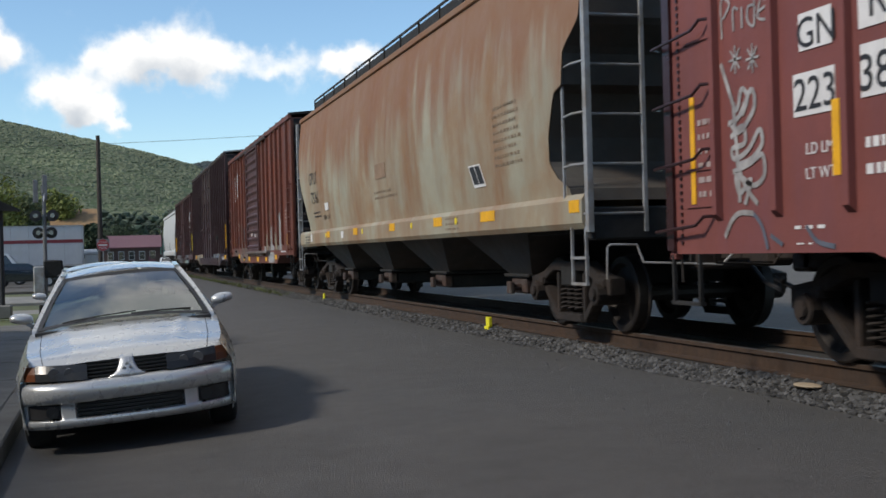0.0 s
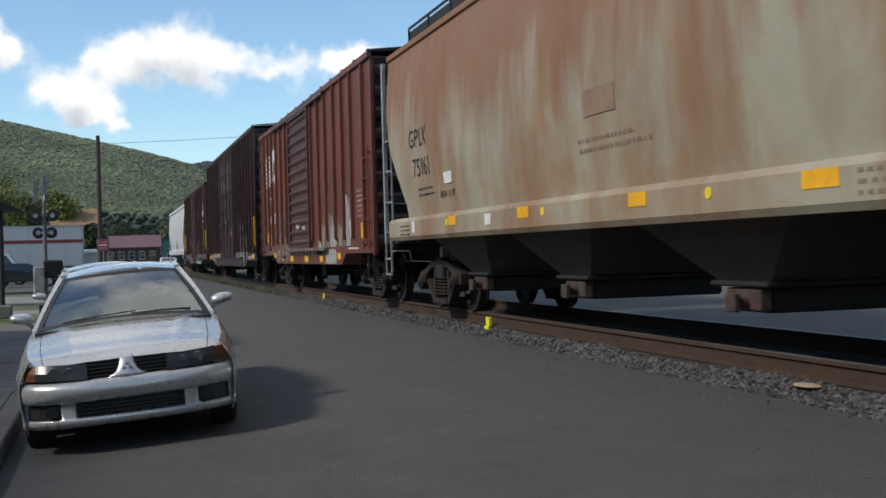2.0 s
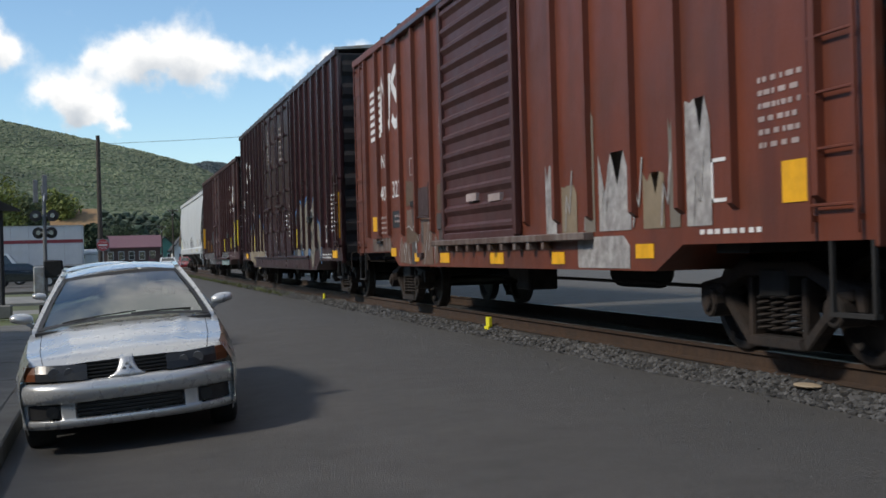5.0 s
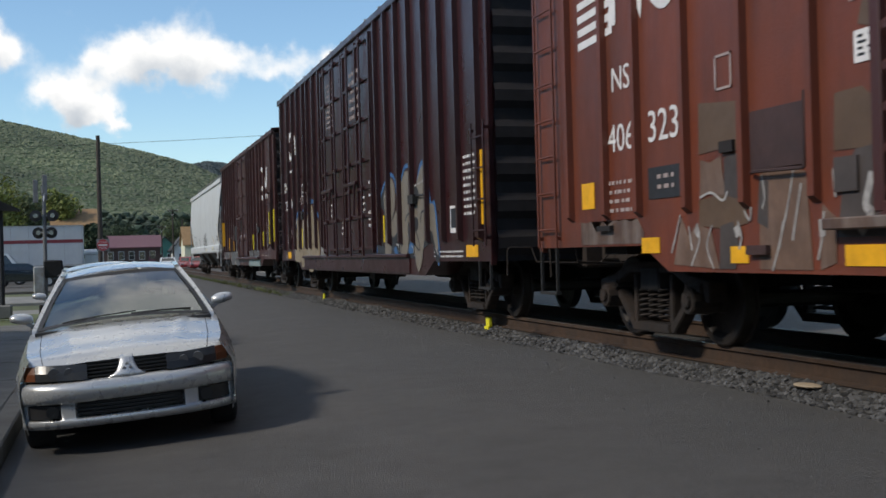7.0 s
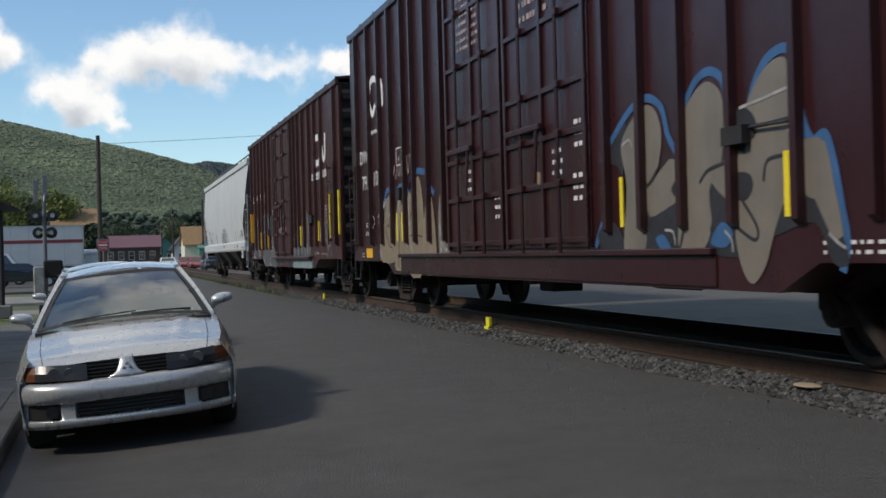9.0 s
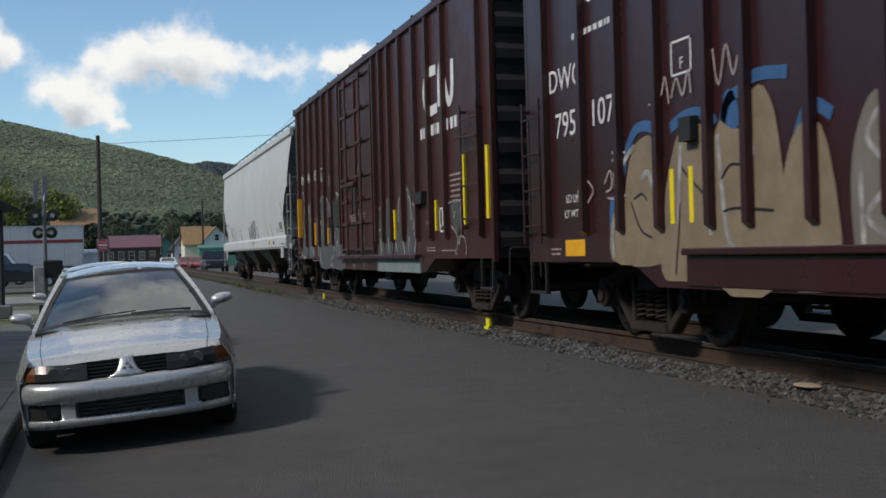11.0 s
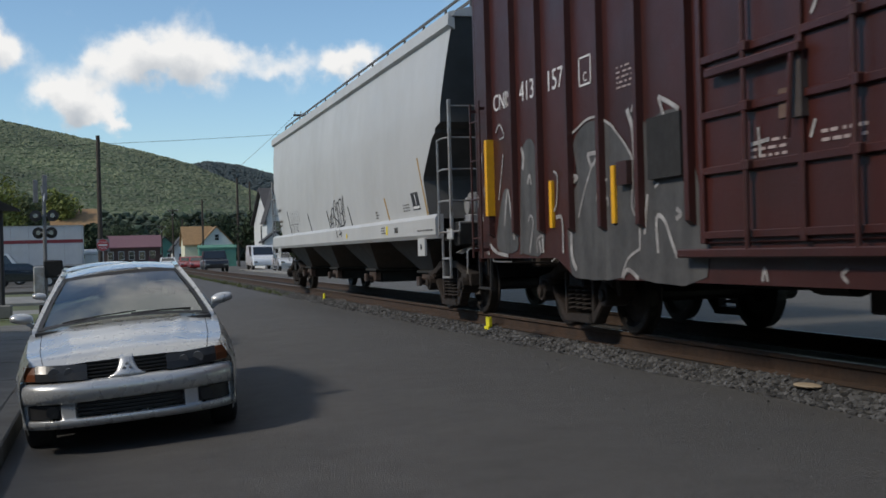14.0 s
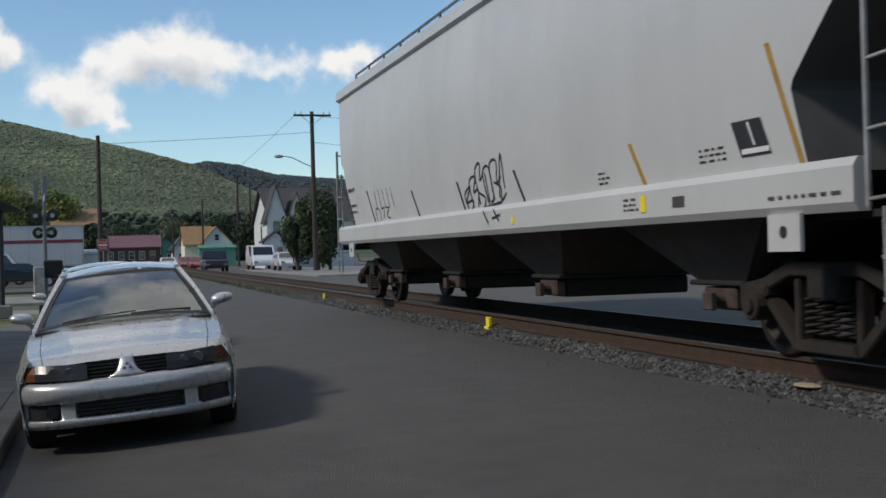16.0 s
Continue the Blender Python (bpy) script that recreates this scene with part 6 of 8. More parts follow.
def sedan(m, label, group=""):
    car = thing("parked_car", label, "car", m, group)
    W = 0.85

    def wid(y):
        """Half width of the plan at the widest height."""
        pts = ((0.0, .64), (.12, .73), (.3, .795), (.6, .835), (1.2, .86), (2.4, .87), (3.6, .855), (4.3, .81), (4.62, .72), (4.77, .62))
        for (a, b), (c, d) in zip(pts, pts[1:]):
            if y <= c:
                return b + (d - b) * (y - a) / (c - a)
        return pts[-1][1]

    def lerp(pts, y):
        if y <= pts[0][0]:
            return pts[0][1]
        for (a, b), (c, d) in zip(pts, pts[1:]):
            if y <= c:
                t = (y - a) / (c - a)
                return b + (d - b) * t
        return pts[-1][1]
    SH = ((0, .715), (.25, .738), (.6, .77), (1.0, .84), (1.35, .885), (2.4, .93), (3.4, .965), (4.0, .975), (4.5, .95), (4.77, .90))

    def arch(y):
        z = .19
        for yw in (.93, 3.565):
            d = abs(y - yw)
            if d < .37:
                z = max(z, .31 + math.sqrt(.37 ** 2 - d * d))
        return z
    # flanks
    ys = [.27 + 4.35 * i / 88 for i in range(89)]
    for s in (-1, 1):
        bm = BM()
        rows = []
        for k in range(9):
            f = k / 8
            row = []
            for y in ys:
                zb, zt = arch(y), lerp(SH, y)
                z = zb + (zt - zb) * f
                g = (z - .19) / (zt - .19)
                sh = .965 + .05 * math.sin(math.pi * min(1, g * .95)) - .075 * max(0, g - .72) / .28
                row.append(bm.verts.new((s * wid(y) * sh, y, z)))
            rows.append(row)
        for a, b in zip(rows, rows[1:]):
            for i in range(len(ys) - 1):
                bm.faces.new((a[i], a[i + 1], b[i + 1], b[i]))
        part("flank", bm, SILVER, car, smooth=True)

    def edge(y):
        return wid(y) * (.965 + .05 * math.sin(math.pi * .95) - .075)

    def nose(x):
        """How far the nose lies back from the foremost point."""
        u = abs(x) / W
        return .02 + .09 * u ** 2 + .26 * u ** 5

    def top_sheet(u0, u1, y0, y1, rise, n=10, ny=16, front=False, drop=0.0):
        bm = BM()
        rows = []
        for j in range(ny + 1):
            row = []
            for i in range(n + 1):
                u = u0 + (u1 - u0) * i / n
                t = j / ny
                ya = y0
                if front:
                    ya = nose(u * edge(.25)) + y0
                y = ya + (y1 + (0.0 if not front else -.10 * (1 - u * u) * 0) - ya) * t
                x = u * edge(max(y, .2))
                z = lerp(SH, y) + rise * (1 - u * u) * (.35 + .65 * min(1, t * 2)) - drop
                z += .012 * math.exp(-((abs(u) - .52 - .1 * t) / .05) ** 2) * min(1, t * 3)
                if front:
                    z -= .05 * max(0, 1 - t * 7) ** 2 + .016 * abs(u) ** 3 * max(0, 1 - t * 2.5)
                row.append(bm.verts.new((x, y, z)))
            rows.append(row)
        for a, b in zip(rows, rows[1:]):
            for i in range(n):
                bm.faces.new((a[i], a[i + 1], b[i + 1], b[i]))
        return bm
    part("hood", top_sheet(-.86, .86, .13, 1.33, .065, 36, 20, True), SILVER, car, smooth=True)
    for s in (-1, 1):
        part("fender_top", top_sheet(s * .868, s * 1.0, .13, 1.36, .065, 4, 20, True), SILVER, car, smooth=True)
    bm = BM()
    box(bm, -.66, .66, .3, 1.4, .45, .60)
    box(bm, -.70, .70, .35, 4.4, .22, .30)
    for yw in (.93, 3.565):
        for s in (-1, 1):
            box(bm, s * .58 - .05, s * .58 + .05, yw - .42, yw + .42, .25, .72)
    part("floor_pan", bm, TRIM_BLACK, car)
    part("boot_lid", top_sheet(-1, 1, 3.93, 4.72, .02, 16, 8), SILVER, car, smooth=True)
    bm = BM()
    box(bm, -.72, .72, 4.55, 4.74, .25, .93, .05)
    part("rear_bumper", bm, SILVER, car)
    # front bumper, swept across
    bm = BM()
    rings = []
    n = 64
    for i in range(n + 1):
        x = -.80 + 1.60 * i / n
        a = abs(x)
        rec = .13 if a < .40 or .50 < a < .75 else .050
        cs = [(.34, .578), (.13, .577), (.08, .573), (.045, .562), (.020, .545), (.006, .52), (.002, .49), (.010, .455), (.026, .425), (.048, .410), (rec, .404), (rec, .300), (.044, .288), (.036, .270), (.046, .245), (.075, .222), (.34, .222)]
        c = nose(x)
        rings.append([(x, c + d, z) for d, z in cs])
    loft(bm, rings, close=True)
    part("front_bumper", bm, SILVER, car, smooth=True)
    for ob in car.children:
        if ob.name.startswith("front_bumper"):
            mod = ob.modifiers.new("round", "BEVEL")
            mod.width, mod.segments, mod.limit_method, mod.angle_limit = .012, 2, "ANGLE", radians(48)
            mod.harden_normals = True
    bm = BM()
    xs = [-.395 + .79 * i / 24 for i in range(25)]
    loft(bm, [[(x, nose(x) + d, z) for d, z in ((.10, .302), (.10, .403), (.128, .403), (.128, .302))] for x in xs])
    intake = part("lower_intake", bm, TRIM_BLACK, car)
    for z in (.325, .352, .38):
        bm = BM()
        loft(bm, [[(x, nose(x) + d, z + e) for d, e in ((.07, -.006), (.07, .006), (.10, .006), (.10, -.006))] for x in xs])
        part("intake_bar", bm, TRIM_BLACK, intake)
    for s in (-1, 1):
        bm = BM()
        loft(bm, [[(s * x, nose(x) + d, z) for d, z in ((.07, .302), (.07, .403), (.128, .403), (.128, .302))] for x in [.505 + .24 * i / 8 for i in range(9)]])
        fog = part("fog_lamp_surround", bm, TRIM_BLACK, car)
        bm = BM()
        c = nose(.56)
        cyl(bm, (s * .565, c + .04, .352), (s * .565, c + .09, .352), .046, 20)
        part("fog_lamp", bm, LAMP_GLASS, fog, "round clear fog lamp")
        # headlight
        def lens(x0, x1, z0, z1, dz0, dz1, inset, k=14):
            b = BM()
            rings = []
            for i in range(k + 1):
                x = x0 + (x1 - x0) * i / k
                c = nose(x) + inset
                lift = .020 * (x - .24) / .6
                rings.append([(s * x, c + dz0, z0 + lift), (s * x, c + (dz0 + dz1) / 2 - .012, (z0 + z1) / 2 + lift), (s * x, c + dz1, z1 + lift), (s * x, c + .22, z1 + lift), (s * x, c + .22, z0 + lift)])
            loft(b, rings)
            return b
        head = part("headlight", lens(.29, .668, .574, .687, .05, .115, .0), LAMP_GLASS, car, "smoked clear headlight")
        part("indicator", lens(.670, .757, .576, .680, .05, .11, .0), AMBER, head, "amber corner lens")
        bm = BM()
        c = nose(.52)
        cyl(bm, (s * .53, c + .065, .638), (s * .53, c + .10, .642), .040, 20)
        part("lamp_bowl", bm, LAMP_BRIGHT, head)
        bm = BM()
        c = nose(.40)
        cyl(bm, (s * .42, c + .072, .634), (s * .42, c + .10, .638), .034, 20)
        part("lamp_bowl", bm, LAMP_BRIGHT, head)
        # grille half
        xs = [.055 + .235 * i / 10 for i in range(11)]
        bm = BM()
        loft(bm, [[(s * x, nose(x) + d, z) for d, z in ((.16, .575), (.16, .705), (.20, .705), (.20, .575))] for x in xs])
        grille = part("grille", bm, TRIM_BLACK, car)
        for z in (.592, .618, .644, .670, .694):
            bm = BM()
            loft(bm, [[(s * x, nose(x) + .07 + (z - .59) * .5 + d, z + e) for d, e in ((0, -.005), (0, .005), (.09, .005), (.09, -.005))] for x in xs])
            part("grille_bar", bm, TRIM_BLACK, grille)
    bm = BM()
    rings = []
    for z, w, yy in ((.566, .150, .104), (.576, .135, .096), (.590, .104, .099), (.612, .080, .108), (.640, .066, .122), (.672, .056, .140), (.700, .052, .158), (.722, .050, .190)):
        rings.append([(w * (2 * i / 8 - 1), yy - .030 + .020 * abs(2 * i / 8 - 1) ** 2, z) for i in range(9)] + [(w, yy + .10, z), (-w, yy + .10, z)])
    loft(bm, rings)
    nosep = part("nose_piece", bm, SILVER, car, "silver centre of the grille", True)
    bm = BM()
    for q in ((0, .045, 0), (-.024, -.005, 0), (.024, -.005, 0)):
        t = .632 + q[1] * .55
        prism(bm, [(q[0], t + .014), (q[0] + .016, t), (q[0], t - .014), (q[0] - .016, t)], "y", .064 + (t - .6) * .55, .09 + (t - .6) * .55)
    part("badge", bm, ALLOY, nosep, "plain chrome badge")
    # cabin
    WS0, WS1, WH0, WH1 = 1.30, 2.04, .90, 1.312     # windscreen base and head
    def cross(y, z, half, k, bow, crown):
        return [(half * (2 * i / k - 1), y - bow * (1 - (2 * i / k - 1) ** 2), z + crown * (1 - (2 * i / k - 1) ** 2)) for i in range(k + 1)]

    def sheet(rings, material, name, label=""):
        b = BM()
        rs = [[b.verts.new(p) for p in r] for r in rings]
        for a, c in zip(rs, rs[1:]):
            for i in range(len(a) - 1):
                b.faces.new((a[i], a[i + 1], c[i + 1], c[i]))
        return part(name, b, material, car, label, True)
    rows = []
    for j in range(9):
        t = j / 8
        rows.append(cross(WS0 + (WS1 - WS0) * t, WH0 + (WH1 - WH0) * t + .025 * math.sin(math.pi * t), .715 - .225 * t, 16, .16 - .09 * t, .035 * (1 - t) + .02))
    g = sheet(rows, CAR_GLASS, "windscreen", "sloping tinted windscreen reflecting the clouds")
    g.visible_shadow = False
    bm = BM()
    for j in range(2):
        t0 = (0.0, .94)[j]
        t1 = (.05, 1.0)[j]
        a = cross(WS0 + (WS1 - WS0) * t0 - .004, WH0 + (WH1 - WH0) * t0 + .004, .715 - .225 * t0, 16, .16 - .09 * t0, .035 * (1 - t0) + .02)
        c = cross(WS0 + (WS1 - WS0) * t1 - .004, WH0 + (WH1 - WH0) * t1 + .006, .715 - .225 * t1, 16, .16 - .09 * t1, .035 * (1 - t1) + .02)
        va, vc = [bm.verts.new(p) for p in a], [bm.verts.new(p) for p in c]
        for i in range(16):
            bm.faces.new((va[i], va[i + 1], vc[i + 1], vc[i]))
    for e in (0, -1):
        side = []
        for j in range(9):
            r = rows[j]
            p, q = Vector(r[e]), Vector(r[1 if e == 0 else -2])
            q = p + (q - p) * .42
            side.append([bm.verts.new((v.x, v.y - .005, v.z + .006)) for v in (p, q)])
        for a, c in zip(side, side[1:]):
            bm.faces.new((a[0], a[1], c[1], c[0]))
    part("windscreen_seal", bm, TRIM_BLACK, car)
    rows = []
    for j in range(13):
        t = j / 12
        y = WS1 + (3.30 - WS1) * t
        rows.append(cross(y, WH1 + .052 * math.sin(math.pi * min(1, t * 1.1 + .0)), .49 - .005 * t, 16, .07 * (1 - t) - .06 * t, .05))
    sheet(rows, SILVER, "roof")
    rows = []
    for j in range(7):
        t = j / 6
        rows.append(cross(3.30 + .66 * t, WH1 - .02 - (WH1 - .02 - .975) * t + .03 * math.sin(math.pi * t), .485 + .16 * t, 12, -.06 - .05 * t, .045 - .02 * t))
    g = sheet(rows, CAR_GLASS, "rear_window")
    g.visible_shadow = False
    for s in (-1, 1):
        bm = BM()
        def strut(a, b, w, d):
            a, b = Vector(a), Vector(b)
            u = (b - a).normalized()
            x = Vector((s, 0, 0))
            y = u.cross(x).normalized()
            r = [[p + x * e * d + y * f * w for e, f in ((-1, -1), (1, -1), (1, 1), (-1, 1))] for p in (a, b)]
            loft(bm, r)
        rings = []
        for j in range(9):
            t = j / 8
            c = Vector((s * (.738 - .232 * t), WS0 + .02 + (WS1 - WS0) * t, WH0 - .01 + (WH1 - WH0 + .02) * t + .025 * math.sin(math.pi * t)))
            rings.append([c + Vector(q) for q in ((-.018, -.016, -.022), (.018, -.016, -.022), (.018, .016, .022), (-.018, .016, .022))])
        loft(bm, rings)
        part("front_pillar", bm, SILVER, car)
        bm = BM()
        strut((s * .505, WS1, WH1 + .005), (s * .50, 2.7, WH1 + .035), .03, .02)
        strut((s * .50, 2.7, WH1 + .035), (s * .49, 3.32, WH1 + .0), .03, .02)
        strut((s * .49, 3.3, WH1), (s * .70, 4.0, .97), .05, .02)
        strut((s * .80, 2.5, .93), (s * .505, 2.56, WH1), .04, .012)
        part("roof_rail", bm, SILVER, car)
        bm = BM()
        pts = [(1.36, .90), (2.12, 1.33), (2.7, 1.36), (3.3, 1.335), (3.95, .975), (2.5, .935)]
        vs = [bm.verts.new((s * (.79 - .28 * (z - .9) / .45), y, z)) for y, z in pts]
        bm.faces.new(vs)
        g = part("side_window", bm, CAR_GLASS, car)
        g.visible_shadow = False
        # mirror
        bm = BM()
        rings = []
        for j in range(9):
            t = j / 8
            r = math.sin(math.pi * min(1, .10 + .80 * t)) ** .42
            cx = s * (.762 + .185 * t)
            rings.append([(cx, 1.62 + .08 * r * math.cos(a * math.tau / 14), .995 + .018 * t + .058 * r * math.sin(a * math.tau / 14) * (1.0 if math.sin(a * math.tau / 14) > 0 else .85 - .3 * t)) for a in range(14)])
        loft(bm, rings)
        mir = part("door_mirror", bm, SILVER, car, smooth=True)
        bm = BM()
        loft(bm, [[(s * .72, 1.56, .90), (s * .72, 1.70, .90), (s * .72, 1.70, .94), (s * .72, 1.56, .94)], [(s * .82, 1.58, .955), (s * .82, 1.66, .955), (s * .82, 1.66, .99), (s * .82, 1.58, .99)]])
        part("mirror_arm", bm, SILVER, mir)
        # wheels
        for yw in (.93, 3.565):
            prof = [(.10, .20), (.105, .27), (.09, .305), (.06, .315), (-.06, .315), (-.09, .305), (-.105, .27), (-.10, .20)]
            bm = BM()
            loft(bm, [[(s * (.725 + a), yw + r * math.cos(k * math.tau / 28), .315 + r * math.sin(k * math.tau / 28)) for k in range(28)] for a, r in prof], caps=False)
            wheel = part("wheel", bm, RUBBER, car, smooth=True)
            bm = BM()
            loft(bm, [[(s * (.725 + a), yw + r * math.cos(k * math.tau / 28), .315 + r * math.sin(k * math.tau / 28)) for k in range(28)] for a, r in ((.10, .205), (.085, .185), (.06, .17), (.07, .05), (.075, .0005))], caps=False)
            for k in range(7):
                a = k * math.tau / 7
                cyl(bm, (s * .81, yw + .04 * math.cos(a), .315 + .04 * math.sin(a)), (s * .815, yw + .19 * math.cos(a), .315 + .19 * math.sin(a)), .02, 6)
            part("rim", bm, ALLOY, wheel, "alloy rim")
    # wipers
    for x0, x1 in ((-.50, .10), (.06, .56)):
        bm = BM()
        def ws(x, up):
            u = x / .715
            return Vector((x, WS0 + .06 + up * .9 - .15 * (1 - u * u), WH0 + .045 + up * .5 + .05 * (1 - u * u)))
        tube(bm, [ws(x0 + (x1 - x0) * k / 5, -.03 + .035 * k / 5) for k in range(6)], .007)
        tube(bm, [ws((x0 + x1) / 2 - .2, -.06), ws((x0 + x1) / 2, -.01)], .008)
        part("wiper", bm, TRIM_BLACK, car)
    bm = BM()
    box(bm, -.72, .72, 1.16, 1.34, .86, .90)
    part("cowl", bm, TRIM_BLACK, car)
    # interior
    bm = BM()
    prism(bm, [(1.35, .60), (1.35, .90), (1.75, .93), (1.95, .88), (1.98, .6)], "x", -.70, .70)
    part("dashboard", bm, DASH, car)
    bm = BM()
    for i in range(24):
        a, b = i * math.tau / 24, (i + 1) * math.tau / 24
        P = lambda t: (.36 + .18 * math.cos(t), 2.02 - .07 * math.sin(t), .93 + .17 * math.sin(t))
        cyl(bm, P(a), P(b), .014, 6)
    cyl(bm, (.36, 2.02, .93), (.36, 1.85, .88), .05, 10)
    part("steering_wheel", bm, DASH, car)
    for x in (-.36, .36):
        bm = BM()
        box(bm, x - .25, x + .25, 2.15, 2.65, .42, .58, .06)
        box(bm, x - .24, x + .24, 2.60, 2.74, .55, 1.10, .06)
        seat = part("seat", bm, SEAT_CLOTH, car)
        bm = BM()
        box(bm, x - .13, x + .13, 2.63, 2.73, 1.13, 1.30, .04)
        part("headrest", bm, SEAT_CLOTH, seat)
    bm = BM()
    box(bm, -.62, .62, 3.35, 3.5, .5, 1.02, .05)
    box(bm, -.66, .66, 3.5, 3.95, .90, .95, .01)
    part("rear_seat", bm, SEAT_CLOTH, car)
    bm = BM()
    box(bm, -.12, .12, 1.98, 2.01, 1.22, 1.28, .01)
    part("inner_mirror", bm, TRIM_BLACK, car)
    return car


CAR_POSE = pose(0.17, 8.72, -0.488, 0, -4.2, -1.3)
silver_car = sedan(CAR_POSE, "silver four-door sedan parked facing along the kerb", "parked cars")
follow_car = copy_thing(silver_car, pose(0.0, 15.3, -0.488, 0, -4.2, 0))
follow_car["label"] = "pale silver sedan parked close behind another sedan"

# ---- kerb, pavement and ballast ----
FOLIAGE = mat("foliage", (0.062, 0.082, 0.036), 0.85, var=0.3, scale=0.3, bump=0, col2=(0.080, 0.098, 0.040), isl=0.25)
FOLIAGE_DARK = mat("dark_foliage", (0.024, 0.042, 0.014), 0.8, var=0.35, scale=0.6, bump=0, isl=0.4)
FOLIAGE_HEDGE = mat("evergreen_foliage", (0.040, 0.062, 0.020), 0.8, var=0.35, scale=0.8, bump=0, isl=0.35)
OLD_SLAB = mat("old_dark_pavement", (0.125, 0.118, 0.105), 0.9, var=0.25, scale=2.0, bump=0.35, bscale=80, stain=(0.075, 0.07, 0.06), stain_scale=0.9, stain_amount=0.6)
FOLIAGE_FOOT = mat("valley_foliage", (0.038, 0.056, 0.036), 0.85, var=0.35, scale=0.05, bump=0, isl=0.25)
# Bluish grey: distance haze is mixed into the ridge's leaf colour.
FOLIAGE_FAR = mat("hazed_far_foliage", (0.046, 0.062, 0.064), 0.9, var=0.2, scale=0.02, bump=0, isl=0.15)
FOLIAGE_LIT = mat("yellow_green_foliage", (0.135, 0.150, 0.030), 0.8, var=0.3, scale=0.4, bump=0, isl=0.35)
# Pale greyed greens: the haze over the hill is part of this colour.
HILL_CANOPY = mat("hazed_hill_foliage", (0.098, 0.118, 0.074), 0.9, var=0.34, scale=0.014, bump=0, col2=(0.128, 0.144, 0.080), isl=0.2)
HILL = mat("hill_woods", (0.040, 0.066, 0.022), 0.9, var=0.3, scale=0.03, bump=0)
DULL_MAST = mat("dull_galvanised_mast", (0.17, 0.17, 0.17), 0.6, 0.3, var=0.2, scale=5, bump=0)
CREAM_WALL = mat("cream_siding", (0.60, 0.57, 0.42), 0.7, var=0.08, scale=2, bump=0.1)
BARK = mat("bark", (0.06, 0.045, 0.035), 0.9, var=0.3, scale=8, bump=0.5, bscale=30)
POLE_WOOD = mat("weathered_pole", (0.045, 0.033, 0.026), 0.9, var=0.3, scale=5, bump=0.4, bscale=30)
WHITE_WALL = mat("white_siding", (0.55, 0.55, 0.53), 0.7, var=0.08, scale=2, bump=0.1)
TEAL_WALL = mat("teal_siding", (0.085, 0.225, 0.165), 0.7, var=0.1, scale=2, bump=0.1)
TAN_ROOF = mat("tan_shingles", (0.24, 0.145, 0.066), 0.85, var=0.15, scale=3, bump=0.3, bscale=20)
DARK_ROOF = mat("dark_shingles", (0.045, 0.042, 0.042), 0.85, var=0.2, scale=3, bump=0.3, bscale=20)
RED_ROOF = mat("maroon_metal_roof", (0.125, 0.048, 0.060), 0.6, var=0.12, scale=1.5, bump=0.1)
BRICK_WALL = mat("dark_brick", (0.075, 0.045, 0.038), 0.85, var=0.2, scale=4, bump=0.3, bscale=25)
DARK_GLASS = plain("dark_pane", (0.02, 0.024, 0.028), 0.08, spec=0.8)
TRAILER_WHITE = mat("trailer_white", (0.40, 0.405, 0.42), 0.5, var=0.06, scale=1.5, bump=0, streak=((0.36, 0.36, 0.36), 2.0, 0.3, 0.4))
TRAILER_RED = plain("trailer_red", (0.16, 0.015, 0.022), 0.5)
SIGN_RED = plain("sign_red", (0.34, 0.02, 0.03), 0.5)
SIGN_WHITE = plain("sign_white", (0.62, 0.60, 0.60), 0.5)
DARK_PAINT = plain("dark_green_car_paint", (0.008, 0.013, 0.013), 0.25, coat=0.8)
RED_PAINT = plain("red_car_paint", (0.25, 0.015, 0.015), 0.3, coat=0.6)
BLACK_PAINT = plain("black_car_paint", (0.012, 0.012, 0.014), 0.3, coat=0.6)
WHITE_PAINT = plain("white_car_paint", (0.60, 0.61, 0.62), 0.3, coat=0.5)
TAIL_RED = plain("red_tail_lamp", (0.35, 0.01, 0.01), 0.3)
YELLOW_MARK = plain("yellow_marker_paint", (0.72, 0.66, 0.02), 0.6)
GRASS = mat("grass_tufts", (0.085, 0.10, 0.03), 0.9, var=0.4, scale=2, bump=0, isl=0.4)


def stones(name, n, place, size, material, label, seed, fine=1):
    """Loose stones as one heap; place(rng) gives the middle of each."""
    rng = np.random.default_rng(seed)
    b = BM()
    bmesh.ops.create_icosphere(b, subdivisions=fine, radius=1.0)
    base = np.array([v.co[:] for v in b.verts])
    tri = np.array([[v.index for v in f.verts] for f in b.faces])
    b.free()
    k = len(base)
    V = np.empty((n * k, 3))
    F = np.empty((n * len(tri), 3), int)
    for i in range(n):
        c = place(rng)
        s = size * rng.uniform(.5, 1.25)
        j = base * (1 + rng.uniform(-.42, .38, (k, 1))) * s * np.array([rng.uniform(.8, 1.3), rng.uniform(.8, 1.4), rng.uniform(.55, .9)])
        a = rng.uniform(0, 6.28)
        r = np.array([[math.cos(a), -math.sin(a), 0], [math.sin(a), math.cos(a), 0], [0, 0, 1]])
        V[i * k:(i + 1) * k] = j @ r.T + c
        F[i * len(tri):(i + 1) * len(tri)] = tri + i * k
    me = bpy.data.meshes.new(name)
    me.from_pydata(V.tolist(), [], F.tolist())
    return tagged(part(name, me, material), label, "gravel" if "foliage" not in material.name and "woods" not in material.name else "trees", kind="stuff")


def near_strip(rng):
    y = 4.5 + 40 * rng.random() ** 1.7
    x = 5.10 + .32 * rng.random() + .03 * math.sin(y * 1.7)
    return np.array([x, y, -.30 + (.10 * max(0, x - 5.2) / .22) + .01 * rng.random()])


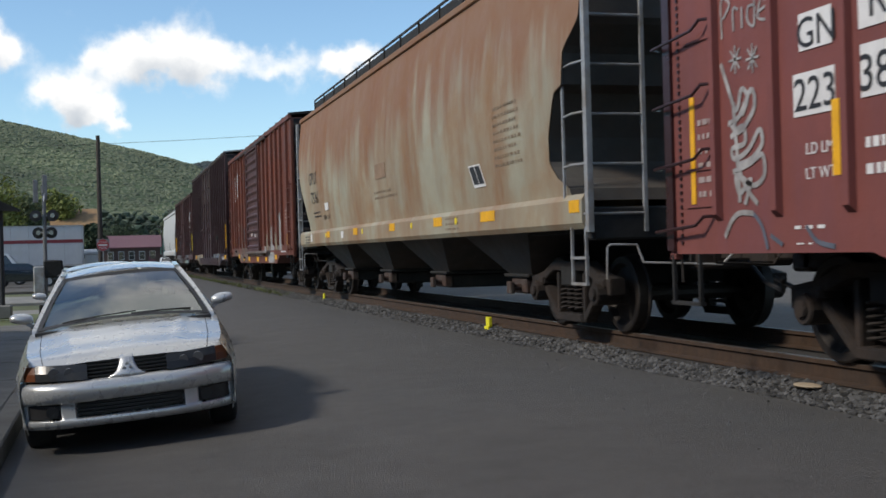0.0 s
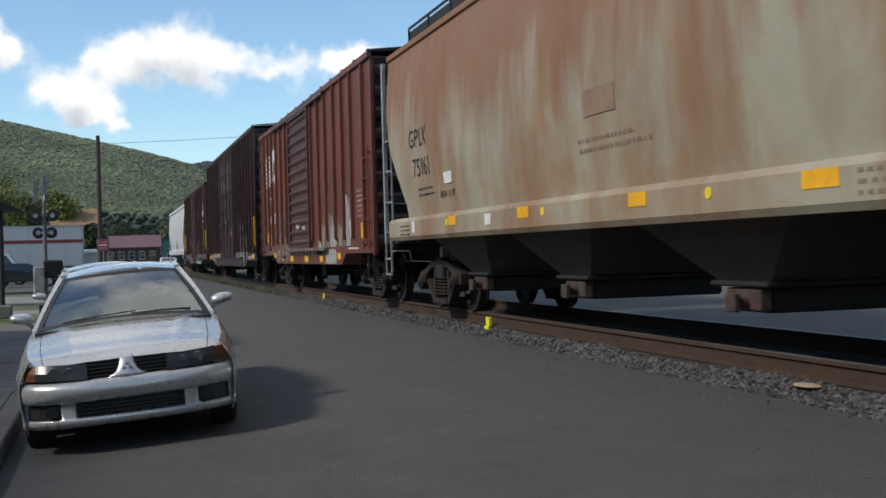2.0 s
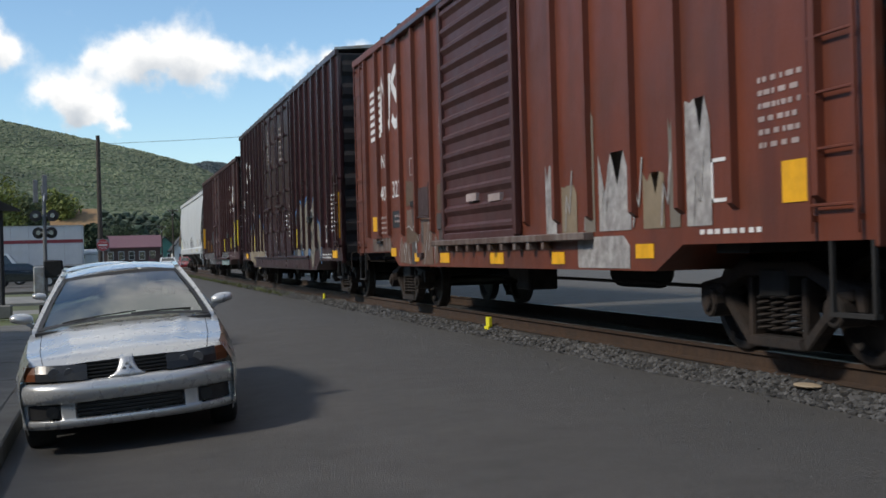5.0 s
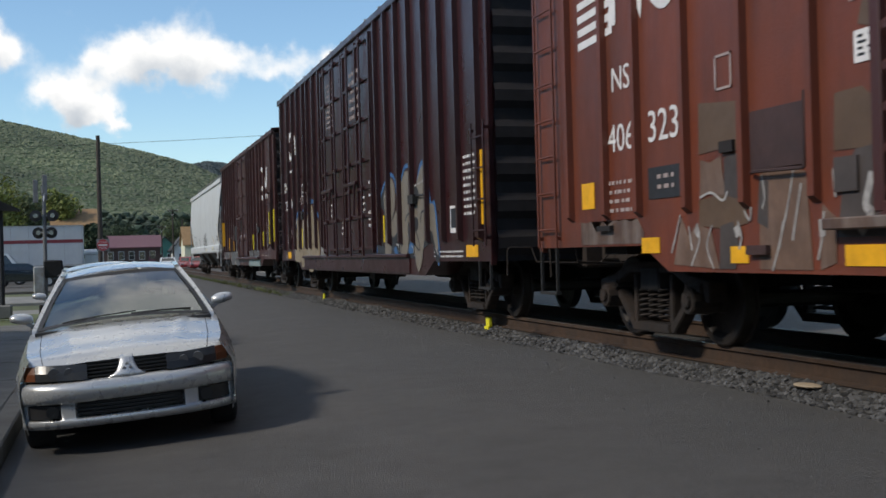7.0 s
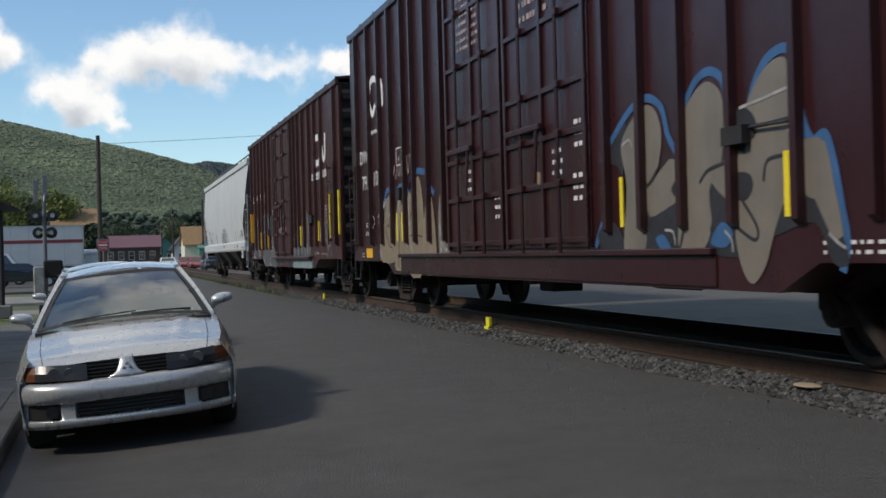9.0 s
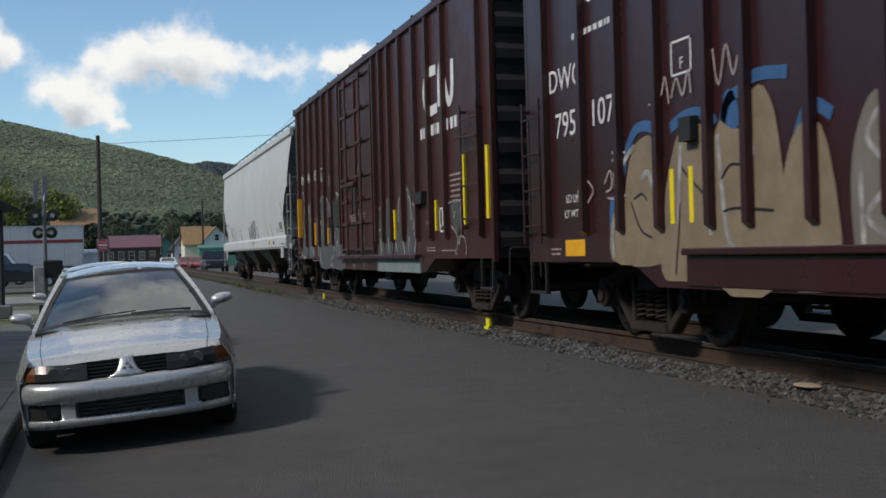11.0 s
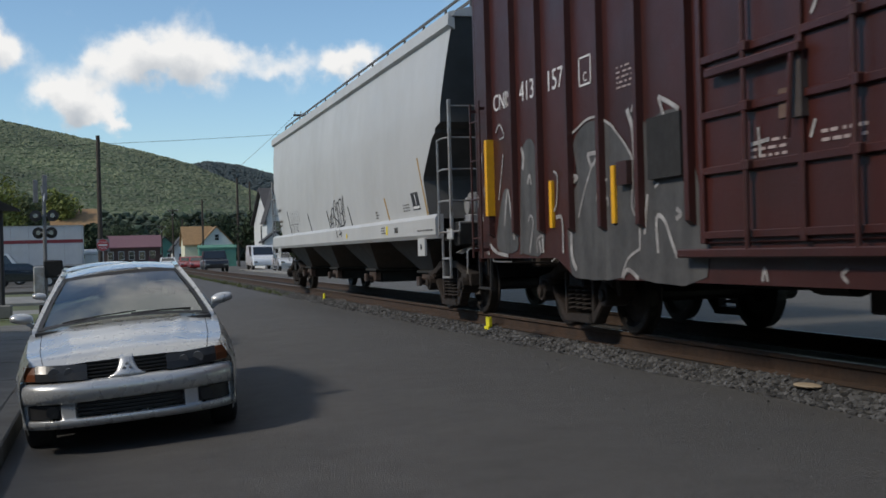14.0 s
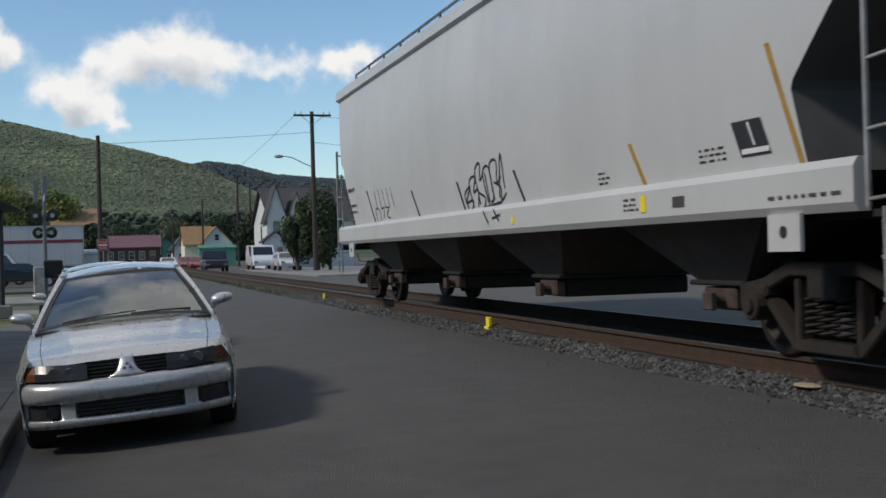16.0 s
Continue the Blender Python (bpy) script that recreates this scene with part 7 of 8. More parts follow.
stones("near_ballast", 9000, near_strip, .030, BALLAST, "grey crushed stone spilling from the track on to the street", 1)
stones("between_rails_ballast", 4000, lambda g: np.array([5.58 + 1.35 * g.random(), 4 + 40 * g.random(), -.225]), .03, BALLAST_BED, "dark crushed stone between the rails, the train shade painted in", 2)
stones("far_ballast", 2500, lambda g: np.array([7.1 + .5 * g.random(), 4 + 40 * g.random(), -.25 - .03 * g.random()]), .03, BALLAST, "grey crushed stone at the far rail", 3)
stones("road_pebbles", 160, lambda g: (lambda x, y: np.array([x, y, road_z(x) + .004]))(3.2 + 2.0 * g.random() ** .5, 5 + 22 * g.random()), .010, BALLAST, "small loose stones on the asphalt", 4)


def make_kerb():
    for i in range(29):
        k = BM()
        y0 = -10.0 + i * 2.4
        box(k, -.98, -.79, y0, y0 + 2.39, -.70, -.405, .015)
        tagged(part("kerbstone", k, OLD_SLAB), "worn concrete kerbstone along the gutter", "kerb", "kerbstones", "structure")
    for i in range(15):
        b = BM()
        y0 = -10.0 + i * 2.4
        box(b, -3.2, -.985, y0, y0 + 2.38, -.66, -.415 + .004 * (i % 3), .012)
        tagged(part("pavement", b, OLD_SLAB), "grey concrete pavement slab beside the street", "pavement", "pavement slabs", "structure")
    b = BM()
    rows = [[(x, y, -.50 + .02 * noise.noise((x, y, 1))) for x in (-40, -20, -8, -3.2, -1.0)] for y in (26.1, 27, 29, 31, 33.5)]
    tagged(part("verge", grid_mesh("verge", rows), GRASS), "dull grassy verge at the crossing", "grass", kind="structure")
    for y0, y1, z in ((33.6, 36.5, -.52), (44, 52, -.55)):
        b = BM()
        box(b, -60, -1.0, y0, y1, -.7, z, .02)
        tagged(part("side_street", b, CONCRETE), "pale concrete side street crossing behind the parked cars", "road", kind="structure")
    b = BM()
    box(b, -60, -1.0, 60, 100, -.7, -.53, .02)
    tagged(part("parking_lot", b, ASPHALT_FAR), "grey asphalt yard where lorries stand", "yard", kind="structure")


make_kerb()


def shade_building():
    """Unseen buildings added along the pavement, beside and behind the camera: they shade it and close the street."""
    b = BM()
    box(b, -15, -6.6, -25, 23, -.7, 4.8, .03)
    tagged(part("wall_west", b, BRICK_WALL), "unseen plain brick building added to shade the pavement", "building", kind="structure")


shade_building()


def weeds():
    """Dry tufts where the ballast meets the street, further down the track."""
    rng = random.Random(31)
    V, F = [], []
    for _ in range(420):
        y = 34 + 46 * rng.random()
        x = 5.08 + .30 * rng.random()
        for _ in range(7):
            a, h = rng.uniform(0, math.tau), rng.uniform(.05, .17)
            k = len(V)
            V += [(x, y, -.31), (x + .03 * math.sin(a), y + .03 * math.cos(a), -.31), (x + .10 * math.cos(a), y + .10 * math.sin(a), -.31 + h)]
            F.append((k, k + 1, k + 2))
    me = bpy.data.meshes.new("weeds")
    me.from_pydata(V, [], F)
    tagged(part("weeds", me, GRASS), "low dry weeds along the edge of the ballast", "weeds", kind="stuff")


weeds()


def markers():
    for x, y, z, s in ((5.36, 15.72, -.20, 1.0), (5.38, 28.9, -.2, .8)):
        m = thing("rail_marker", "small bright yellow marker block fixed beside the rail", "marker", pose(x, y, z), "rail markers")
        b = BM()
        box(b, -.03 * s, .03 * s, -.09 * s, .09 * s, -.06, .02 * s, .006)
        part("foot", b, YELLOW_MARK, m)
        b = BM()
        box(b, -.025 * s, .025 * s, -.13 * s, .02 * s, .02 * s, .16 * s, .006)
        part("head", b, YELLOW_MARK, m)
    b = BM()
    bmesh.ops.create_icosphere(b, subdivisions=2, radius=1)
    for v in b.verts:
        v.co = Vector((v.co.x * .09, v.co.y * .16, v.co.z * .018)) * (1 + .15 * noise.noise(v.co * 2))
    o = tagged(part("wood_scrap", b, plain("pale_wood", (0.33, 0.26, 0.18), 0.8)), "flat pale scrap of wood lying on the ballast", "scrap")
    o.location = (5.33, 7.78, -.20)


markers()


# ---- hills ----
def hill_one(x, y):
    pts = ((-700, 175), (-300, 150), (-150, 128), (-74, 109.5), (-26, 98.5), (32, 84.5), (62, 75.5), (100, 56.5), (127, 45), (170, 30), (230, 14), (320, 2), (700, 0))
    h = 0
    for (a, b), (c, d) in zip(pts, pts[1:]):
        if a <= x <= c:
            h = b + (d - b) * (x - a) / (c - a)
    t = min(1, max(0, (y - 420) / 480))
    return -1 + max(0, h - 3) * (t * t * (3 - 2 * t)) * (1 - .25 * max(0, (y - 900) / 300))


def hill_two(x, y):
    pts = ((-300, 90), (60, 118), (117, 130), (137, 134), (180, 128), (227, 115), (316, 108), (420, 104), (600, 80), (900, 40))
    h = 0
    for (a, b), (c, d) in zip(pts, pts[1:]):
        if a <= x <= c:
            h = b + (d - b) * (x - a) / (c - a)
    t = min(1, max(0, (y - 1150) / 450))
    return -2 + h * t * t * (3 - 2 * t)


def make_hills():
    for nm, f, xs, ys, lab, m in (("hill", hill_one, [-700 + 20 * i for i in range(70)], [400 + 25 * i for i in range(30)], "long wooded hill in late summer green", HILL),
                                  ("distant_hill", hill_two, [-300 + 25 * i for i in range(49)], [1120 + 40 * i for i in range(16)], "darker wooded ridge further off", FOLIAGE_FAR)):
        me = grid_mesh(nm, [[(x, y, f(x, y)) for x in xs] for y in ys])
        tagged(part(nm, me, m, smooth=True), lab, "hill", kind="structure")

    def on_hill(g):
        y = 430 + 480 * g.random()
        x = y * (-.135 + .31 * g.random())
        return np.array([x, y, hill_one(x, y) - .9])
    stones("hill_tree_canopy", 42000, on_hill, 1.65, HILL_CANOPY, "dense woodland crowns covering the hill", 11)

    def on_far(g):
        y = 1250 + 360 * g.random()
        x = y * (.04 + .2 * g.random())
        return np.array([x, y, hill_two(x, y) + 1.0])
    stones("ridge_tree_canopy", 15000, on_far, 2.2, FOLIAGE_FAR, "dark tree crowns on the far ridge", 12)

    def at_foot(g):
        y = 330 + 100 * g.random()
        x = y * (-.12 + .30 * g.random())
        return np.array([x, y, -1 + 15 * g.random() ** 1.4])
    stones("foot_tree_canopy", 7000, at_foot, 1.3, FOLIAGE_FOOT, "dark trees standing at the foot of the hill", 13)


make_hills()


# ---- trees and bushes ----
def tree(x, y, z, height, radius, material, label, seed, trunk=.35, squash=1.0, n=420, leaf=.42, cat="tree"):
    rng = random.Random(seed)
    t = thing("tree" if cat == "tree" else "bush", label, cat, pose(x, y, z))
    b = BM()
    h0 = height * trunk
    cyl(b, (0, 0, -.2), (0, 0, h0 + height * .15), height * .03, 9, height * .018)
    for i in range(7):
        a = i * 2.4 + rng.random()
        zz = h0 * .7 + rng.random() * height * .3
        cyl(b, (0, 0, zz), (radius * .6 * math.cos(a), radius * .6 * math.sin(a), zz + height * .25), height * .012, 6, height * .005)
    part("trunk", b, BARK, t)
    lobes = [(rng.uniform(-.5, .5) * radius, rng.uniform(-.5, .5) * radius, h0 + (height - h0) * rng.uniform(.25, .8), rng.uniform(.4, .62) * radius) for _ in range(9)]
    V, F = [], []
    while len(V) < n * 4:
        lx, ly, lz, lr = rng.choice(lobes)
        d = Vector((rng.gauss(0, 1), rng.gauss(0, 1), rng.gauss(0, 1))).normalized()
        p = Vector((lx, ly, lz)) + Vector((d.x * lr, d.y * lr, d.z * lr * squash)) * rng.uniform(.55, 1.08)
        if p.z < h0 * .6:
            continue
        u = Vector((rng.gauss(0, 1), rng.gauss(0, 1), rng.gauss(0, 1))).normalized()
        w = (d + u * .8).normalized()
        e1 = w.orthogonal().normalized() * leaf * rng.uniform(.5, 1.2)
        e2 = w.cross(e1).normalized() * leaf * rng.uniform(.4, 1.0)
        k = len(V)
        V += [p - e1, p - e2 * .7 + w * leaf * .2, p + e1, p + e2 * .7 + w * leaf * .2]
        F.append((k, k + 1, k + 2, k + 3))
    me = bpy.data.meshes.new("crown")
    me.from_pydata([v[:] for v in V], [], F)
    part("crown", me, material, t)
    return t


for args in ((-10.5, 118, -.6, 9.4, 3.2, FOLIAGE_LIT, "broad tree with sunlit yellow-green leaves", 1), (-8.0, 124, -.6, 8.4, 2.6, FOLIAGE, "leafy green tree behind the lorry", 2),
             (-4.1, 112, -.6, 8.6, 2.0, FOLIAGE_LIT, "rounded tree with bright yellow-green leaves", 3), (-13.5, 116, -.6, 8.6, 3.0, FOLIAGE, "leafy green tree at the yard's edge", 4),
             (-1.3, 96, -.6, 4.8, 1.3, FOLIAGE_DARK, "dark tree beside the white lorry trailer", 5), (14.7, 121, -.8, 6.2, 2.3, FOLIAGE_DARK, "dark green street tree beside the white house", 6),
             (17.2, 175, -.8, 8.2, 3.6, FOLIAGE_DARK, "dark tree between the houses down the street", 7), (12.6, 215, -.8, 9.0, 4.0, FOLIAGE, "green tree behind the houses", 8),
             (22.0, 150, -.8, 9.0, 3.6, FOLIAGE, "green tree beyond the white house", 9), (2.5, 240, -.8, 9.0, 5.0, FOLIAGE_DARK, "dark tree behind the low maroon-roofed building", 10),
             (-6.0, 128, -.6, 5.2, 2.2, FOLIAGE_DARK, "dark shrubby tree behind the lorry", 14)):
    tree(*args, n=1900 if args[4] < 3 else 2300, leaf=.27)
for x, r, h, s in ((13.45, 1.1, 5.7, 21), (14.8, 1.3, 6.2, 22), (15.9, 1.0, 5.4, 23)):
    tree(x, 81.5 + (s % 2), -.35, h, r * 1.15, FOLIAGE_HEDGE, "tall dense dark green evergreen bush", s, trunk=.04, squash=2.0, n=4200, leaf=.17, cat="bush")


# ---- poles, signs and wires ----
def pole(x, y, z, h, r, label, arm=0.0, lamp=False, arm_z=.3):
    p = thing("utility_pole", label, "pole", pose(x, y, z), "utility poles")
    b = BM()
    cyl(b, (0, 0, -.3), (0, 0, h), r, 12, r * .72)
    part("post", b, POLE_WOOD, p)
    if arm:
        b = BM()
        box(b, -arm / 2, arm / 2, -.06 - r, .06 - r, h - arm_z - .07, h - arm_z + .07, .01)
        a = part("crossarm", b, POLE_WOOD, p)
        for i in (-.46, -.3, .3, .46):
            b = BM()
            cyl(b, (i * arm, -r, h - arm_z + .07), (i * arm, -r, h - arm_z + .27), .035, 8)
            part("insulator", b, GALV, a)
        b = BM()
        tube(b, [(-arm * .28, -r, h - arm_z - .07), (0, -r, h - arm_z - .7), (arm * .28, -r, h - arm_z - .07)], .02)
        part("brace", b, GALV, p)
    if lamp:
        b = BM()
        tube(b, [(0, 0, h * .655), (-.7, 0, h * .68), (-1.5, 0, h * .715), (-2.2, 0, h * .725)], .035)
        s = part("lamp_arm", b, GALV, p)
        b = BM()
        bmesh.ops.create_uvsphere(b, u_segments=12, v_segments=8, radius=1, matrix=Matrix.Translation((-2.45, 0, h * .722)) @ Matrix.Diagonal((.34, .16, .13, 1)))
        part("lamp_head", b, GALV, s, "pale street lamp head")
    return p


pole(-.36, 75, -.6, 9.5, .17, "bare dark wooden utility pole without wires")
pole(14.36, 80, -.4, 11.6, .19, "dark wooden utility pole with crossarm and street lamp", 2.7, True)
pole(15.6, 140, -.8, 11.4, .17, "dark wooden utility pole down the street")
pole(17.25, 141, -.8, 11.0, .15, "slim dark wooden utility pole down the street")
pole(9.43, 170, -.8, 9.0, .14, "weathered utility pole far down the street", 1.6)
pole(10.7, 168, -.8, 7.4, .15, "pale weathered utility pole far down the street")
pole(7.9, 172, -.8, 6.6, .12, "thin utility pole far down the street", 1.2)
pole(12.05, 149, -.8, 9.2, .15, "dark utility pole before the teal house")
WIRE = plain("wire_black", (0.02, 0.02, 0.02), 0.7)
for (a, b2, sag) in (((-60, 72, 9.2), (14.2, 80, 9.7), 1.45), ((14.4, 80, 10.9), (40, 84, 10.2), .3), ((14.4, 80, 9.0), (40, 90, 8.7), .4), ((13.1, 80, 10.9), (9.4, 170, 7.9), .9)):
    b = BM()
    A, B = Vector(a), Vector(b2)
    pts = [A.lerp(B, t / 16) - Vector((0, 0, sag * 4 * (t / 16) * (1 - t / 16))) for t in range(17)]
    tube(b, pts, .014, 5)
    tagged(part("wire", b, WIRE), "thin black overhead wire slung between poles", "wire", "overhead wires")


def crossing_signal():
    m = thing("crossing_signal", "railway crossing signal with two round lamps on a grey mast", "signal", pose(-1.53, 31, -.52))
    b = BM()
    cyl(b, (0, 0, 0), (0, 0, 3.45), .05, 10)
    part("mast", b, DULL_MAST, m)
    b = BM()
    box(b, -.18, .18, -.18, .18, 0, .35, .03)
    part("mast_base", b, UNDER, m)
    for s in (-1, 1):
        for yy, z, o in ((-.05, 2.66, .21), (.12, 2.22, .16)):
            b = BM()
            cyl(b, (s * o, yy - .02, z), (s * o, yy + .02, z), .15, 20)
            disc = part("lamp_backing", b, BLACK, m, "black round lamp backing")
            b = BM()
            cyl(b, (s * o, yy - .14, z), (s * o, yy - .02, z), .06, 16)
            part("lamp_hood", b, LAMP_BRIGHT, disc)
        b = BM()
        prism(b, [(-.55, 3.02), (-.45, 3.14), (.55, 3.40), (.45, 3.28)] if s < 0 else [(.55, 3.02), (.45, 3.14), (-.55, 3.40), (-.45, 3.28)], "x", -.03 * s - .02, -.03 * s + .0)
        part("crossbuck", b, SIGN_WHITE, m)
    for x0, z0, z1 in ((-.26, 3.0, 3.60), (-.03, 3.06, 3.72)):
        b = BM()
        box(b, x0, x0 + .12, -.06, -.03, z0, z1, .01)
        part("crossbuck_board", b, DULL_MAST, m)
    b = BM()
    cyl(b, (-.26, 0, 2.66), (.26, 0, 2.66), .03, 8)
    part("lamp_bar", b, GALV, m)
    b = BM()
    cyl(b, (-.2, .06, 2.22), (.2, .06, 2.22), .03, 8)
    part("lamp_bar", b, GALV, m)
    b = BM()
    box(b, -.05, .42, -.12, .2, 1.05, 1.5, .03)
    part("relay_box", b, UNDER, m)
    b = BM()
    box(b, -.3, -.02, -.15, .15, .55, 1.35, .03)
    part("relay_box", b, GALV, m)
    b = BM()
    tube(b, [(.3, -.1, 1.1), (.9, -.1, 1.02), (.95, -.1, .8)], .025)
    part("gate_stub", b, GALV, m)


crossing_signal()


def street_sign():
    m = thing("no_entry_sign", "red and white no entry sign on a thin post", "sign", pose(-.17, 60, -.55))
    b = BM()
    box(b, -.03, .03, .01, .05, 0, 2.6)
    part("post", b, GALV, m)
    b = BM()
    box(b, -.31, .31, -.012, .008, 1.95, 2.57, .004)
    pl = part("plate", b, DULL_MAST, m)
    b = BM()
    cyl(b, (0, -.022, 2.26), (0, -.013, 2.26), .29, 28)
    d = part("disc", b, SIGN_RED, pl)
    b = BM()
    box(b, -.22, .22, -.03, -.023, 2.22, 2.30)
    part("bar", b, SIGN_WHITE, d)
    for z, w, txt in ((2.40, .3, "DO NOT"), (2.10, .3, "ENTER")):
        o = part("lettering", letters(txt, .12, .002), SIGN_WHITE, d)
        o.rotation_euler, o.location = (0, 0, math.pi / 2), (0, -.028, z - .03)


street_sign()


def left_post():
    m = thing("lamp_post", "dark iron post with a flat hood at the pavement's edge", "post", pose(-2.52, 30, -.45))
    b = BM()
    box(b, -.22, .22, -.22, .22, 0, .34, .03)
    part("plinth", b, CONCRETE, m)
    b = BM()
    cyl(b, (0, 0, .3), (0, 0, 2.8), .07, 10)
    part("post", b, BLACK, m)
    b = BM()
    prism(b, [(-.5, 2.78), (.0, 2.95), (.47, 2.72), (.47, 2.68), (-.5, 2.70)], "y", -.3, .3)
    part("hood", b, UNDER, m)


left_post()


# ---- buildings ----
def house(name, label, x0, x1, y0, y1, z0, eave, ridge, along, wall, roof, windows=(), door=None, over=.35, cat="house"):
    """A gabled house; along: the axis of its ridge. windows: (face, u, z, w, h) on the face towards the camera or the street."""
    h = thing(name, label, cat, pose(x0, y0, z0))
    X, Y, e, r = x1 - x0, y1 - y0, eave - z0, ridge - z0
    b = BM()
    if along == "y":
        prism(b, [(0, 0), (X, 0), (X, e), (X / 2, r), (0, e)], "y", 0, Y)
    else:
        prism(b, [(0, 0), (Y, 0), (Y, e), (Y / 2, r), (0, e)], "x", 0, X)
    part("wall", b, wall, h)
    for s in (0, 1):
        b = BM()
        if along == "y":
            m, ed = X / 2, (-over if s == 0 else X + over)
            k = (r - e) / (X / 2)
            prism(b, [(m, r + .05), (ed, e - k * over + .05), (ed, e - k * over + .20), (m, r + .22)], "y", -over, Y + over)
        else:
            m, ed = Y / 2, (-over if s == 0 else Y + over)
            k = (r - e) / (Y / 2)
            prism(b, [(m, r + .05), (ed, e - k * over + .05), (ed, e - k * over + .20), (m, r + .22)], "x", -over, X + over)
        part("roof", b, roof, h)
    for face, u, z, w, hh in windows:
        b = BM()
        f = .06
        if face == "front":
            box(b, u - w / 2 - f, u + w / 2 + f, -.05, .02, z - f, z + hh + f, .01)
        else:
            box(b, -.05 if face == "left" else X - .02, .02 if face == "left" else X + .05, u - w / 2 - f, u + w / 2 + f, z - f, z + hh + f, .01)
        fr = part("window", b, WHITE_WALL, h)
        for k in (0, 1):
            b = BM()
            za, zb = z + hh * .5 * k + .02, z + hh * .5 * (k + 1) - .02
            if face == "front":
                box(b, u - w / 2, u + w / 2, -.07, -.045, za, zb)
            else:
                box(b, -.07 if face == "left" else X + .045, -.045 if face == "left" else X + .07, u - w / 2, u + w / 2, za, zb)
            part("pane", b, DARK_GLASS, fr)
    if door:
        u, w, hh, m = door
        b = BM()
        box(b, u - w / 2, u + w / 2, -.06, .02, 0, hh, .01)
        part("door", b, m, h)
    return h


house("house", "small house with a tan shingle roof", 9.8, 13.4, 150.5, 158, -1.0, 2.6, 4.9, "x", CREAM_WALL, TAN_ROOF, [("front", .8, .9, .6, 1.2)], None, .25)
house("gable_wing", "white gabled wing under a tan roof", 11.9, 15.9, 149.95, 157, -1.0, 2.7, 4.8, "y", WHITE_WALL, TAN_ROOF, [("front", 2.0, 4.1, .5, .8)], None, .15)
house("shop_front", "teal-green shop front with a dark wide doorway", 11.4, 16.1, 147.5, 149.9, -1.0, 2.0, 2.3, "x", TEAL_WALL, TEAL_WALL, [("front", .6, 1.0, .7, 1.1)], (2.3, 1.9, 2.2, BLACK), .1, "shop")
house("house", "white two-storey house with steep gables and a dark roof", 14.8, 22.5, 105, 118, -.5, 4.2, 7.4, "x", WHITE_WALL, DARK_ROOF, [("front", 1.2, 1.2, .8, 1.5), ("left", 3, 1.2, .8, 1.5), ("left", 7, 3.0, .8, 1.4)])
house("gable_wing", "white gabled wing with steep dark roof", 14.1, 15.9, 103.2, 106, -.5, 4.4, 7.2, "y", WHITE_WALL, DARK_ROOF, [("front", .9, 3.4, .6, 1.2), ("front", .9, .8, .7, 1.4)], None, .2)
house("gable_wing", "white gabled wing with steep dark roof", 16.0, 17.6, 102.6, 106, -.5, 4.2, 6.6, "y", WHITE_WALL, DARK_ROOF, [("front", .8, 3.2, .6, 1.1)], None, .2)
house("porch", "white front porch with a shallow roof", 13.6, 15.7, 101.4, 103.1, -.5, 2.2, 3.0, "y", WHITE_WALL, DARK_ROOF, [("front", .55, .9, .5, 1.3), ("front", 1.4, .9, .5, 1.3)], None, .25)
house("long_building", "low dark brick building with a maroon metal roof", -.6, 8.0, 180, 192, -.8, 2.7, 4.5, "x", BRICK_WALL, RED_ROOF, [("front", 1.2 + 1.55 * i, 1.7, .75, 1.2) for i in range(5)], (7.3, 1.0, 2.2, RED_ROOF))
house("house", "pale teal house far down the street", 8.0, 11.4, 200, 210, -.9, 2.9, 4.6, "y", TEAL_WALL, DARK_ROOF, [("front", 1.0, 1.4, .6, 1.2), ("front", 2.4, 1.4, .6, 1.2)])
house("house", "small white house far down the street", 9.6, 12.4, 176, 184, -.9, 2.3, 4.0, "y", WHITE_WALL, DARK_ROOF, [("front", 1.3, 1.4, .6, 1.1)])
house("house", "tan-roofed cream house behind the trees", -4.6, -1.0, 110, 118, -.6, 4.2, 5.7, "x", WHITE_WALL, TAN_ROOF, [("front", 2.6, 3.4, .6, .9)])
house("white_cabin", "small white flat-sided cabin beside the trailer", -1.55, -.4, 87, 89, -.6, 1.35, 1.55, "x", WHITE_WALL, WHITE_WALL, (), None, .05, "cabin")


def trailer():
    t = thing("lorry_trailer", "white lorry trailer with a thin red stripe", "trailer", pose(-15.2, 85, -.53))
    L = 13.6
    b = BM()
    box(b, 0, L, 0, 2.6, 1.15, 4.02, .03)
    part("box_body", b, TRAILER_WHITE, t)
    b = BM()
    box(b, 0, L, -.012, 0.01, 2.78, 3.02)
    part("stripe", b, TRAILER_RED, t, "dull red stripe")
    b = BM()
    box(b, 0, L, -.02, .02, 1.10, 1.24)
    box(b, 0, L, -.02, .02, 3.94, 4.04)
    part("side_rail", b, GALV, t)
    for i in range(12):
        b = BM()
        box(b, L - .1 - i * 1.2, L - .07 - i * 1.2, -.009, .01, 1.24, 3.94)
        part("panel_seam", b, GALV, t)
    for x in (1.6, 2.9):
        b = BM()
        cyl(b, (x, .05, .5), (x, .35, .5), .5, 20)
        w = part("wheel", b, RUBBER, t)
        b = BM()
        cyl(b, (x, .03, .5), (x, .06, .5), .28, 16)
        part("rim", b, ALLOY, w)
    b = BM()
    box(b, L - 1.9, L - 1.75, .2, .35, 0, 1.15)
    box(b, .5, L - .4, .9, 1.7, .85, 1.15)
    part("landing_leg", b, UNDER, t)


trailer()


